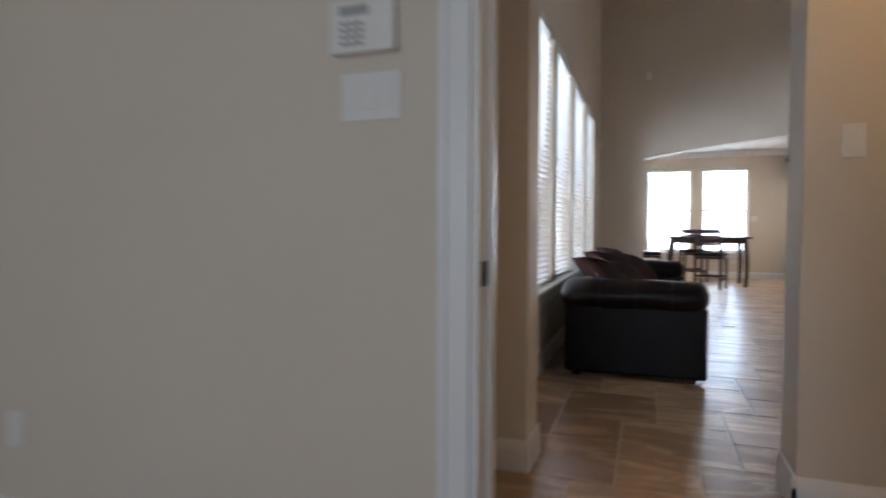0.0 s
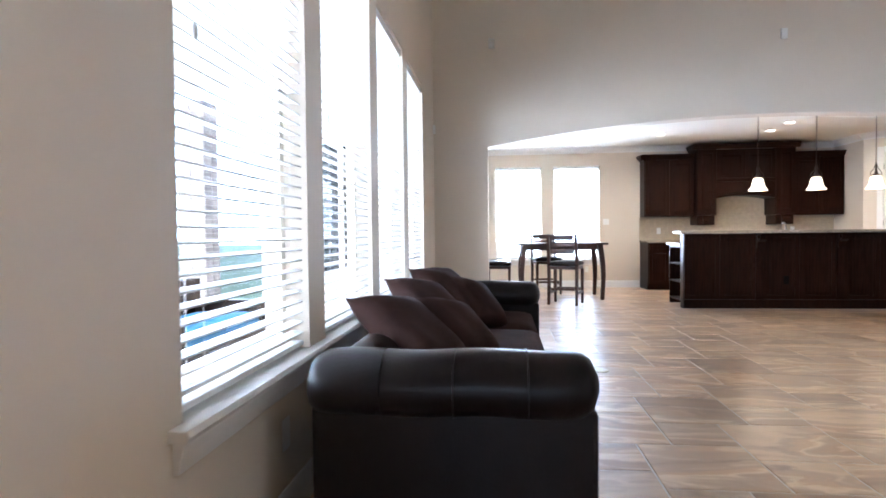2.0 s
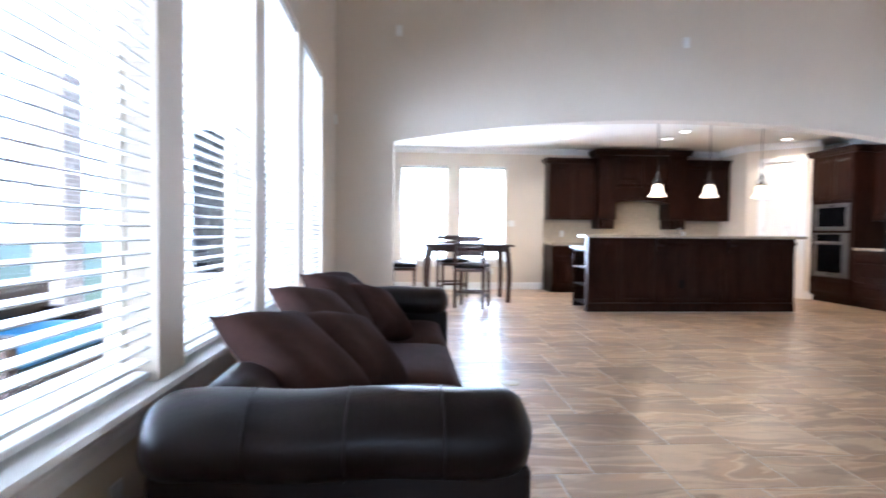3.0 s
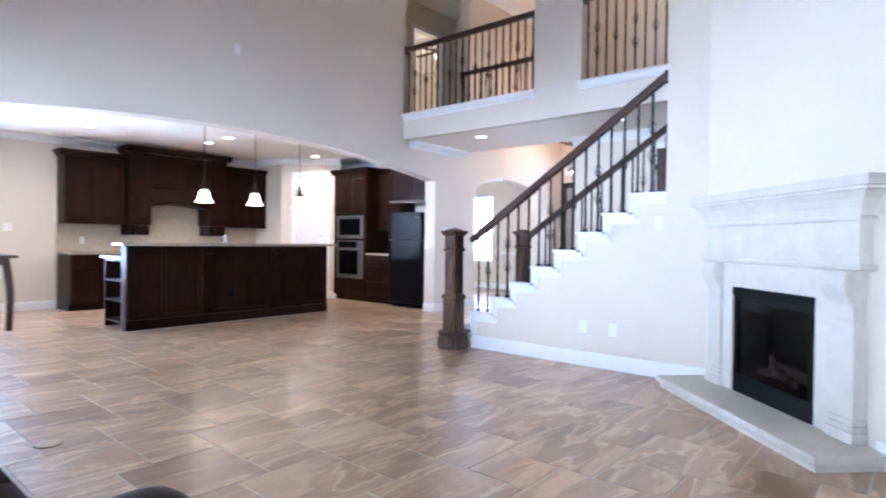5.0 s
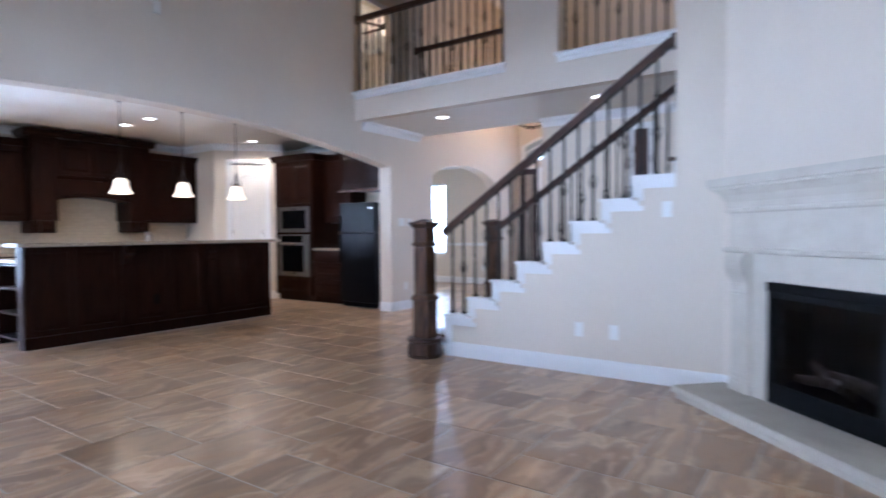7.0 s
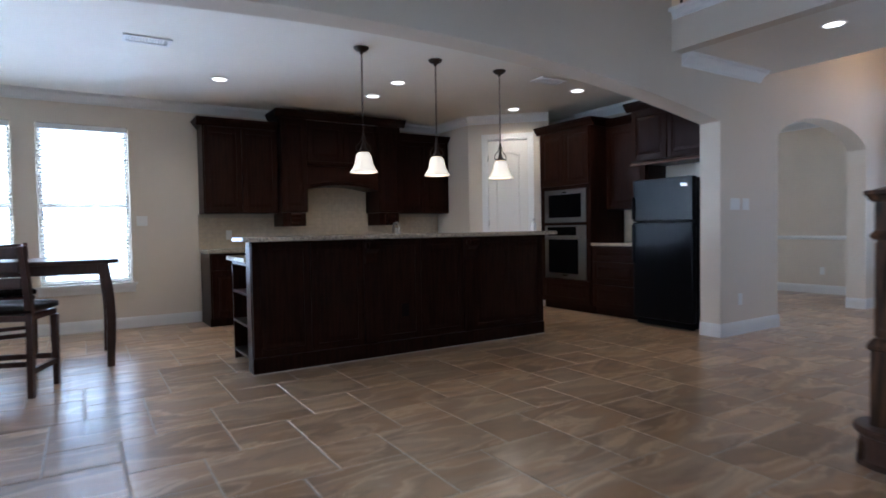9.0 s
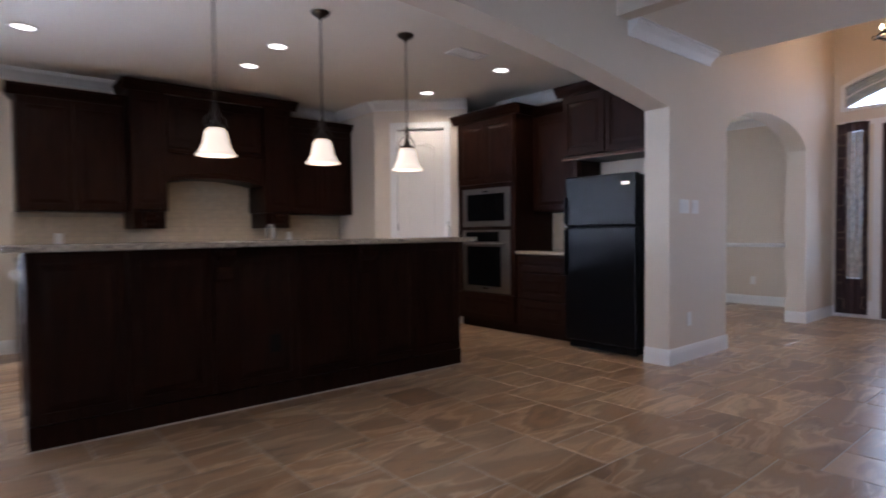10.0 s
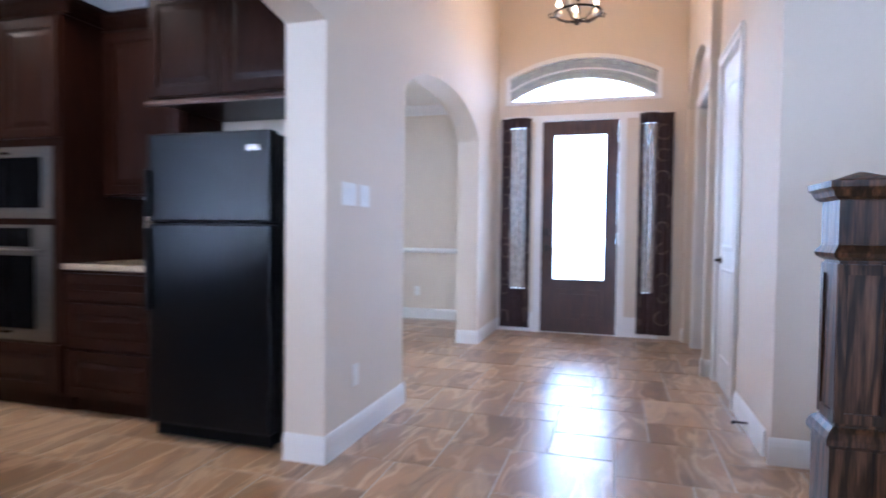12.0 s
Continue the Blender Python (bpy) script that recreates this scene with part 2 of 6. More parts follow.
SLAT = material("white_blind_slat", (0.78, 0.775, 0.76), 0.45, vary=0.03, scale=3)
VINYL = material("tan_window_vinyl", (0.62, 0.56, 0.46), 0.4, vary=0.03, scale=4)
SHADE = glowing("frosted_lamp_glass", (1.0, 0.80, 0.56), 1.7)
CANLIGHT = glowing("recessed_bulb", (1.0, 0.88, 0.70), 9.0)
CANDLE = glowing("flame_bulb", (1.0, 0.72, 0.38), 25.0)
GLASS = clear_glass("window_glass")
SMOKED = clear_glass("smoked_firebox_glass", (0.74, 0.73, 0.73))
CURTAIN = material("brown_curtain_cloth", (0.040, 0.019, 0.020), 0.7, vary=0.25, scale=18, bump=0.2, bump_scale=300)
CURTAINRING = material("tan_curtain_pattern", (0.22, 0.16, 0.115), 0.55, vary=0.2, scale=25)
SHEER = gauze("sheer_gauze", (0.34, 0.29, 0.23), (3, 26, 16), 0.80, 1.0)
BRASS = material("satin_brass", (0.42, 0.34, 0.22), 0.4, 0.7, vary=0.1, scale=30)
CHROME = material("chrome", (0.7, 0.7, 0.7), 0.12, 1.0)
BRICK = material("tan_patio_brick", (0.33, 0.28, 0.24), 0.85, second=(0.20, 0.16, 0.14), scale=9, bump=0.4, bump_scale=60, rand=0.2)
MORTAR = material("mortar", (0.5, 0.46, 0.4), 0.9, vary=0.08, scale=20)
CONCRETE = material("patio_concrete", (0.5, 0.48, 0.44), 0.85, vary=0.12, scale=3, bump=0.2, bump_scale=60)
LAWN = material("lawn", (0.07, 0.11, 0.035), 0.9, second=(0.04, 0.07, 0.02), scale=6, bump=0.6, bump_scale=40)
BLUECOVER = material("blue_cover_cloth", (0.03, 0.16, 0.36), 0.6, vary=0.2, scale=6)
# emissive backdrop: outdoor brightness set into the surface, blue to tint floor glare
OUTDOORGLOW = glowing("outdoor_glow", (0.58, 0.80, 1.0), 10.0)
# dimmer emission for the west backdrop, giving the yard its daylight brightness
YARDGLOW = glowing("yard_glow", (0.80, 0.90, 1.0), 0.95)
FROST = gauze("grey_green_glass_band", (0.36, 0.39, 0.36), (14, 14, 20), 0.90, 0.98)
SIDING = material("tan_siding", (0.52, 0.44, 0.34), 0.7, vary=0.05, scale=3)

# ---- building helpers ----
def box(bm, x0, x1, y0, y1, z0, z1, bevel=0.0):
    v = [bm.verts.new(p) for p in ((x0, y0, z0), (x1, y0, z0), (x1, y1, z0), (x0, y1, z0), (x0, y0, z1), (x1, y0, z1), (x1, y1, z1), (x0, y1, z1))]
    f = [bm.faces.new([v[i] for i in q]) for q in ((3, 2, 1, 0), (4, 5, 6, 7), (0, 1, 5, 4), (1, 2, 6, 5), (2, 3, 7, 6), (3, 0, 4, 7))]
    if bevel:
        bmesh.ops.bevel(bm, geom=list({e for q in f for e in q.edges}), offset=bevel, segments=2, affect="EDGES", profile=0.5)
    return bm


def bxm(*boxes, bevel=0.0):
    bm = bmesh.new()
    for b in boxes:
        box(bm, *b, bevel=bevel)
    return bm


def prism(bm, points, axis, a0, a1):
    """Extrudes a closed outline along an axis. Outline in the other two axes, in order (x,y,z without it)."""
    def at(p, a):
        return {"x": (a, p[0], p[1]), "y": (p[0], a, p[1]), "z": (p[0], p[1], a)}[axis]
    lo = [bm.verts.new(at(p, a0)) for p in points]
    hi = [bm.verts.new(at(p, a1)) for p in points]
    bm.faces.new(lo), bm.faces.new(hi[::-1])
    for i in range(len(points)):
        j = (i + 1) % len(points)
        bm.faces.new((lo[i], hi[i], hi[j], lo[j]))
    bmesh.ops.recalc_face_normals(bm, faces=bm.faces[:])
    return bm


def lathe(bm, profile, centre=(0, 0, 0), seg=20, square=False):
    """Turns (radius, height) points about z; square: four flat sides instead."""
    n = 4 if square else seg
    rings = []
    for r, z in profile:
        k = math.sqrt(2) if square else 1
        off = math.pi / 4 if square else 0
        rings.append([bm.verts.new((centre[0] + k * r * math.cos(off + 2 * math.pi * i / n), centre[1] + k * r * math.sin(off + 2 * math.pi * i / n), centre[2] + z)) for i in range(n)])
    for a, b in zip(rings, rings[1:]):
        for i in range(n):
            j = (i + 1) % n
            bm.faces.new((a[i], a[j], b[j], b[i]))
    bm.faces.new(rings[0][::-1]), bm.faces.new(rings[-1])
    return bm


def tube(bm, points, radius, seg=8):
    """A round bar along points."""
    pts = [Vector(p) for p in points]
    rings = []
    for i, p in enumerate(pts):
        d = (pts[min(i + 1, len(pts) - 1)] - pts[max(i - 1, 0)]).normalized()
        u = d.orthogonal().normalized() if not rings else (rings_u - d * rings_u.dot(d)).normalized()
        rings_u = u
        w = d.cross(u)
        r = radius[i] if isinstance(radius, (list, tuple)) else radius
        rings.append([bm.verts.new(p + (u * math.cos(2 * math.pi * k / seg) + w * math.sin(2 * math.pi * k / seg)) * r) for k in range(seg)])
    for a, b in zip(rings, rings[1:]):
        for k in range(seg):
            j = (k + 1) % seg
            bm.faces.new((a[k], a[j], b[j], b[k]))
    bm.faces.new(rings[0][::-1]), bm.faces.new(rings[-1])
    return bm


def sweep(bm, profile, a, b, out):
    """A straight moulding: profile of (out, up) points carried from a to b; out is the way it stands off."""
    a, b, out = Vector(a), Vector(b), Vector(out).normalized()
    up = Vector((0, 0, 1))
    lo = [bm.verts.new(a + out * p + up * q) for p, q in profile]
    hi = [bm.verts.new(b + out * p + up * q) for p, q in profile]
    bm.faces.new(lo), bm.faces.new(hi[::-1])
    for i in range(len(profile)):
        j = (i + 1) % len(profile)
        bm.faces.new((lo[i], hi[i], hi[j], lo[j]))
    bmesh.ops.recalc_face_normals(bm, faces=bm.faces[:])
    return bm


def mesh_of(name, bm, mat, smooth=False):
    me = bpy.data.meshes.new(name)
    bm.to_mesh(me)
    bm.free()
    me.materials.append(mat)
    if smooth:
        for p in me.polygons:
            p.use_smooth = True
    return me


def structure(name, bm, mat, label="", category=""):
    return tagged(new(name, mesh_of(name, bm, mat)), label, category, "", "structure")


def thing(name, label, category, m=None, group=""):
    ob = new(name)
    ob.empty_display_size = 0.1
    if m is not None:
        ob.matrix_world = m
    return tagged(ob, label, category, group)


def part(name, bm, mat, parent, label="", smooth=False, at=None):
    ob = new(name, bm if isinstance(bm, bpy.types.Mesh) else mesh_of(name, bm, mat, smooth))
    ob.parent = parent
    if at is not None:
        ob.matrix_local = at
    return tagged(ob, label)


def arc(x0, x1, spring, rise, n=24):
    """Points of a segmental arch from x0 to x1, springing at a height and rising by rise."""
    half = abs(x1 - x0) / 2
    radius = (half * half + rise * rise) / (2 * rise)
    mid, base = (x0 + x1) / 2, spring + rise - radius
    top = math.asin(min(1, half / radius))
    if rise > half:
        top = math.pi - top
    sign = 1 if x1 > x0 else -1
    return [(mid + sign * radius * math.sin(a), base + radius * math.cos(a)) for a in (-top + 2 * top * i / n for i in range(n + 1))]


def ellipse(x0, x1, spring, rise, n=24):
    """Points of a half-elliptic arch from x0 to x1."""
    mid, half = (x0 + x1) / 2, (x1 - x0) / 2
    return [(mid - half * math.cos(math.pi * i / n), spring + rise * math.sin(math.pi * i / n)) for i in range(n + 1)]


# ---- large structure ----
HIGH = 5.6        # two-storey ceiling
KCEIL = 2.75      # kitchen ceiling
WALL_Y = 9.80     # wall with the wide kitchen arch
W2 = WALL_Y + 0.22
BACK_Y = 14.30    # kitchen back wall
FRONT_X = 11.72   # wall with the front door
FOYER_Y = 7.70    # foyer wall across from the dining room
SOFFIT, BALC = 2.70, 3.05
WIN_Z0, WIN_Z1 = 0.585, 2.64
WINS = [(4.13, 5.11), (5.33, 6.33), (6.54, 7.56), (7.79, 8.79)]
KWINS = [(0.72, 1.63), (1.85, 2.76)]
KZ0, KZ1 = 0.53, 2.40

# window wall of the living room
bm = bmesh.new()
ys = [3.08] + [v for w in WINS for v in w] + [WALL_Y]
for i in range(0, len(ys), 2):
    box(bm, -0.16, 0, ys[i], ys[i + 1], 0, HIGH)
for a, b in WINS:
    box(bm, -0.16, 0, a, b, 0, WIN_Z0)
    box(bm, -0.16, 0, a, b, WIN_Z1, HIGH)
structure("wall_west", bm, PAINT, "beige painted window wall of the living room", "wall")

# wall with the wide arch to the kitchen and the dining-room arch
outline = [(-0.16, 0), (0.665, 0)] + arc(0.665, 7.59, 2.14, 0.31, 40) + [(7.59, 0), (8.65, 0)] + [p for p in ellipse(8.60, 10.80, 1.96, 0.38, 40) if 8.65 < p[0] < 10.77] + [(10.77, 1.96), (10.77, 0), (FRONT_X, 0), (FRONT_X, HIGH), (8.45, HIGH), (8.45, BALC), (6.84, BALC), (6.84, HIGH), (-0.16, HIGH)]
bm = prism(bmesh.new(), outline, "y", WALL_Y, W2)
structure("wall_north", bm, PAINT, "beige wall with a wide kitchen arch and a dining arch", "wall")

# kitchen shell
bm = bxm((0.3, KWINS[0][0], BACK_Y, BACK_Y + 0.16, 0, KCEIL), (KWINS[0][1], KWINS[1][0], BACK_Y, BACK_Y + 0.16, 0, KCEIL), (KWINS[1][1], 8.5, BACK_Y, BACK_Y + 0.16, 0, KCEIL))
for a, b in KWINS:
    box(bm, a, b, BACK_Y, BACK_Y + 0.16, 0, KZ0)
    box(bm, a, b, BACK_Y, BACK_Y + 0.16, KZ1, KCEIL)
structure("wall_kitchen_back", bm, PAINT, "pale beige kitchen wall with two windows", "wall")
structure("wall_kitchen_west", bxm((0.14, 0.3, W2, BACK_Y, 0, KCEIL)), PAINT, "plain beige wall beside the breakfast nook", "wall")
structure("wall_kitchen_east", bxm((8.42, 8.54, W2, 12.5, 0, KCEIL)), PAINT, "plain beige wall behind the refrigerator and ovens", "wall")
structure("ceiling_kitchen", bxm((0.3, 8.42, W2, BACK_Y, KCEIL, KCEIL + 0.12)), CEILING, "off-white kitchen ceiling", "ceiling")
# pantry in the corner: a short return and a diagonal with the door opening
bm = bxm((7.10, 7.20, 13.42, BACK_Y, 0, KCEIL))
structure("wall_pantry_return", bm, PAINT, "short beige return wall beside the pantry", "wall")
DIAG = Matrix.Translation((7.10, 13.42, 0)) @ Matrix.Rotation(radians(-45), 4, "Z")   # local x runs along the diagonal
DLEN = 1.16
bm = bxm((0, 0.27, 0, 0.1, 0, KCEIL), (0.88, DLEN, 0, 0.1, 0, KCEIL), (0.27, 0.88, 0, 0.1, 2.42, KCEIL))
ob = structure("wall_pantry", bm, PAINT, "diagonal beige pantry wall with a door", "wall")
ob.matrix_world = DIAG

# stair side wall, stepped, then the tall wall, the diagonal chimney wall and the south wall
NOSE_Y, TREAD, RISE, LEVEL1, STEPS = 7.42, 0.252, 0.172, 0.375, 8
SX = 5.56
pts = [(NOSE_Y, 0), (NOSE_Y, LEVEL1)]
for k in range(STEPS):
    y1 = NOSE_Y - TREAD * (k + 1)
    pts += [(y1, LEVEL1 + RISE * k), (y1, LEVEL1 + RISE * (k + 1))] if k < STEPS - 1 else [(5.36, LEVEL1 + RISE * k)]
pts += [(5.36, 0)]
structure("wall_stair_side", prism(bmesh.new(), pts, "x", SX, SX + 0.12), PAINT, "beige stepped wall under the stair", "wall")
structure("wall_tall_east", bxm((SX, SX + 0.14, 5.0, 5.36, 0, HIGH)), PAINT, "tall plain beige wall beside the stair", "wall")
s2 = math.sqrt(0.5)
CH = Matrix.Translation((4.11, 3.57, 0)) @ Matrix.Rotation(radians(45), 4, "Z")      # local x along the chimney wall, local +y into the room
CHLEN = (SX - 4.11) / s2
FIREC = 1.15                                                                          # middle of the fireplace along it
bm = bxm((-0.1, FIREC - 0.42, -0.14, 0, 0, HIGH), (FIREC + 0.42, CHLEN + 0.1, -0.14, 0, 0, HIGH), (FIREC - 0.42, FIREC + 0.42, -0.14, 0, 0.86, HIGH), (FIREC - 0.42, FIREC + 0.42, -0.14, 0, 0, 0.15))
ob = structure("wall_chimney", bm, PAINT, "tall beige diagonal wall behind the fireplace", "wall")
ob.matrix_world = CH
structure("wall_south", bxm((1.75, 4.2, 3.42, 3.56, 0, HIGH), (1.26, 1.75, 2.83, 3.08, 0, HIGH), (1.62, 1.75, 3.08, 3.42, 0, HIGH), (0.03, 0.255, 2.84, 3.08, 0, HIGH), (-0.16, 0.03, 2.84, 3.08, 0, HIGH), (0.255, 1.26, 2.84, 3.08, 2.5, HIGH)), PAINT, "beige wall with the hallway opening", "wall")
structure("ceiling", bxm((-0.16, FRONT_X + 0.16, 2.8, 10.2, HIGH, HIGH + 0.15)), CEILING, "high off-white ceiling over the living room", "ceiling")

# hallway and the room the walk starts in
structure("wall_hall_half", bxm((-0.09, 0.03, 1.86, 2.84, 0, 0.888)), PAINT, "beige half wall with a ledge", "wall")
structure("wall_hall_niche", bxm((-0.42, -0.30, 1.86, 2.84, 0, 2.6), (-0.30, 0.03, 2.72, 2.84, 0.889, 2.6)), PAINT, "recessed beige niche wall above the ledge", "wall")
structure("wall_hall_east", bxm((2.3, 2.42, 1.86, 2.83, 0, 2.6)), PAINT, "plain beige hallway wall", "wall")
structure("wall_bedroom", bxm((-3.0, 0.342, 1.72, 1.86, 0, 2.6), (1.26, 2.5, 1.72, 1.86, 0, 2.6), (0.342, 1.26, 1.72, 1.86, 2.1, 2.6)), PAINT, "beige wall with the bedroom doorway", "wall")
structure("wall_bedroom_back", bxm((-3.0, -1.2, -2.6, -2.48, 0, 2.6), (1.2, 2.5, -2.6, -2.48, 0, 2.6), (-1.2, 1.2, -2.6, -2.48, 0, 0.7), (-1.2, 1.2, -2.6, -2.48, 2.2, 2.6), (-3.12, -3.0, -2.6, 1.86, 0, 2.6), (2.5, 2.62, -2.6, 1.86, 0, 2.6)), PAINT, "plain beige bedroom walls", "wall")
structure("ceiling_hall", bxm((-3.0, 2.5, -2.5, 2.84, 2.6, 2.75)), CEILING, "off-white hallway ceiling", "ceiling")

# upper floor: the balcony slab, its front wall and the pillar
structure("balcony_slab", bxm((6.98, 8.45, 4.6, WALL_Y, SOFFIT, BALC)), CEILING, "plain soffit under the upstairs hallway", "ceiling")
structure("wall_balcony", bxm((6.84, 6.98, 4.6, WALL_Y, SOFFIT - 0.0, BALC), (6.84, 7.02, 6.84, 7.49, BALC, HIGH), (6.84, 7.02, 4.6, 5.0, BALC, HIGH)), PAINT, "beige balcony front with a square pillar", "wall")
structure("wall_upper_north", bxm((6.72, 6.84, 10.02, 11.0, BALC, HIGH), (6.72, 8.29, 11.0, 11.12, BALC, HIGH), (9.05, 9.6, 11.0, 11.12, BALC, HIGH), (8.29, 9.05, 11.0, 11.12, 5.1, HIGH), (9.5, 9.6, 10.02, 11.0, BALC, HIGH), (6.9, 12.0, 14.0, 14.1, BALC, HIGH), (11.9, 12.0, 11.12, 14.0, BALC, HIGH), (6.8, 6.9, 11.12, 14.0, BALC, HIGH)), PAINT, "warm beige upstairs hallway walls with a doorway", "wall")
structure("upper_floor", bxm((6.84, 12.0, 10.021, 14.1, 2.9, BALC)), CEILING, "upstairs floor", "floor")
structure("ceiling_upper", bxm((6.7, 12.0, 10.2, 14.1, HIGH, HIGH + 0.1)), CEILING, "upstairs ceiling", "ceiling")
structure("wall_stair_back", bxm((SX + 0.14, 8.6, 4.45, 4.6, 0, HIGH)), PAINT, "plain wall closing the stairwell", "wall")

# foyer and dining room
bm = bxm((FRONT_X, FRONT_X + 0.16, FOYER_Y - 1.0, 8.02, 0, HIGH), (FRONT_X, FRONT_X + 0.16, 9.72, W2, 0, HIGH), (FRONT_X, FRONT_X + 0.16, 8.02, 9.72, 2.47, 2.60))
top = [(8.02, 2.60), (8.02, HIGH), (9.72, HIGH), (9.72, 2.60)] + arc(9.72, 8.02, 2.92, 0.22, 20)
prism(bm, top, "x", FRONT_X, FRONT_X + 0.16)
structure("wall_front", bm, PAINT, "beige foyer wall round the front door", "wall")
niche = [(8.42, 0), (9.27, 0), (9.27, 2.43), (9.98, 2.43), (9.98, 0), (10.12, 0), (10.12, HIGH), (8.42, HIGH)]
structure("wall_foyer", prism(bmesh.new(), niche, "y", FOYER_Y - 0.14, FOYER_Y), PAINT, "beige foyer wall with a closet door", "wall")
ARCH_Y = 7.77
recess = [(10.1205, 0), (10.20, 0)] + arc(10.20, 11.60, 2.44, 0.42, 20) + [(11.60, 0), (FRONT_X, 0), (FRONT_X, HIGH), (10.1205, HIGH)]
structure("wall_foyer_arch", prism(bmesh.new(), recess, "y", 7.7005, ARCH_Y), PAINT, "beige foyer wall with a shallow arched recess", "wall")
structure("wall_study", bxm((10.1205, 10.30, 7.58, 7.70, 0, HIGH), (11.31, FRONT_X, 7.58, 7.70, 0, HIGH), (10.30, 11.31, 7.58, 7.70, 2.40, HIGH), (9.6, FRONT_X, 4.6, 4.72, 0, 2.8), (9.6, 9.72, 4.72, 7.56, 0, 2.8), (FRONT_X, FRONT_X + 0.16, 4.6, FOYER_Y - 1.0, 0, 2.8)), PAINT, "beige study walls behind the arched recess", "wall")
structure("ceiling_study", bxm((9.6, FRONT_X, 4.6, 7.56, 2.8, 2.9)), CEILING, "off-white study ceiling", "ceiling")
structure("wall_stair_foyer", bxm((8.30, 8.42, 4.6, 7.70, 0, SOFFIT)), PAINT, "beige wall between foyer and stair", "wall")
structure("wall_upper_foyer", bxm((8.45, 8.57, 4.6, 7.56, SOFFIT, HIGH)), PAINT, "upper foyer wall", "wall")
structure("wall_dining_front", bxm((12.2, 12.36, WALL_Y, 11.98, 0, KCEIL), (12.2, 12.36, 13.0, 14.5, 0, KCEIL), (12.2, 12.36, 11.98, 13.0, 0, 0.64), (12.2, 12.36, 11.98, 13.0, 2.33, KCEIL), (FRONT_X + 0.16, 12.2, WALL_Y + 0.01, W2, 0, KCEIL)), PAINT, "beige dining room wall with a window", "wall")
structure("wall_dining_back", bxm((8.54, 12.36, 14.4, 14.52, 0, KCEIL), (8.54, 8.60, W2, 14.4, 0, KCEIL)), PAINT, "plain beige dining room walls", "wall")
structure("ceiling_dining", bxm((8.6, 12.2, W2, 14.4, KCEIL, KCEIL + 0.1)), CEILING, "off-white dining room ceiling", "ceiling")

# outside: lawn, covered patio, and self-glowing backdrop walls for the brightness beyond the windows
structure("ground", bxm((-400, 400, -400, 400, -0.35, -0.16)), LAWN, "lawn round the house", "ground")
structure("patio", bxm((-4.2, -0.17, -1, 9.9, -0.16, -0.06)), CONCRETE, "concrete patio slab outside the windows", "patio")
structure("patio_roof", bxm((-4.4, -0.17, -1, 9.9, 3.0, 3.2)), TRIM, "plain covered patio ceiling", "roof")
structure("slab", bxm((-3.2, 12.4, -2.7, 14.6, -0.16, -0.03)), GROUT, "concrete slab under the house", "slab")
structure("backdrop_west", bxm((-60, -59.8, -70, 80, -0.2, 26)), YARDGLOW, "softly glowing backdrop wall standing in for the yard beyond the patio", "backdrop")
structure("backdrop", bxm((-60, 70, 80, 80.2, -0.2, 26), (70, 70.2, -70, 80, -0.2, 26)), OUTDOORGLOW, "glowing pale blue backdrop walls standing in for bright outdoors", "backdrop")

# ---- trim, windows, doors ----
BASE = [(0, 0), (0.016, 0), (0.016, 0.095), (0.012, 0.12), (0.006, 0.135), (0, 0.135)]
CROWN = [(0, 0), (0, -0.11), (0.012, -0.11), (0.018, -0.09), (0.05, -0.055), (0.085, -0.03), (0.09, -0.012), (0.105, -0.012), (0.105, 0)]


def runs(name, profile, label, rows, category="trim"):
    bm = bmesh.new()
    for a, b, out in rows:
        sweep(bm, profile, a, b, out)
    return structure(name, bm, TRIM, label, category)


runs("baseboard", BASE, "white painted baseboards along the living room", [
    ((0, 3.08, 0), (0, WALL_Y, 0), (1, 0, 0)), ((0, WALL_Y, 0), (0.665, WALL_Y, 0), (0, -1, 0)), ((0.665, WALL_Y - 0.016, 0), (0.665, W2, 0), (1, 0, 0)),
    ((7.574, WALL_Y, 0), (8.666, WALL_Y, 0), (0, -1, 0)), ((7.59, WALL_Y - 0.016, 0), (7.59, W2, 0), (-1, 0, 0)), ((8.65, WALL_Y - 0.016, 0), (8.65, W2, 0), (1, 0, 0)),
    ((SX, 5.0, 0), (SX, NOSE_Y, 0), (-1, 0, 0)), ((SX - 0.016, NOSE_Y, 0), (SX + 0.12, NOSE_Y, 0), (0, 1, 0)),
    ((1.75, 3.56, 0), (4.12, 3.56, 0), (0, 1, 0)), ((0.255, 2.84, 0), (0.255, 3.08, 0), (1, 0, 0)), ((0.03, 2.84, 0), (0.271, 2.84, 0), (0, -1, 0)), ((0.0, 3.08, 0), (0.271, 3.08, 0), (0, 1, 0)),
    ((1.26, 2.814, 0), (1.26, 3.08, 0), (-1, 0, 0)), ((1.244, 2.83, 0), (2.3, 2.83, 0), (0, -1, 0)), ((-3.0, 1.72, 0), (0.27, 1.72, 0), (0, -1, 0)), ((0.03, 1.86, 0), (0.03, 2.84, 0), (1, 0, 0))])
runs("baseboard_chimney", BASE, "white baseboards beside the fireplace", [
    (CH @ Vector((0, 0, 0)), CH @ Vector((FIREC - 0.80, 0, 0)), CH.to_3x3() @ Vector((0, 1, 0))), (CH @ Vector((FIREC + 0.80, 0, 0)), CH @ Vector((CHLEN, 0, 0)), CH.to_3x3() @ Vector((0, 1, 0)))])
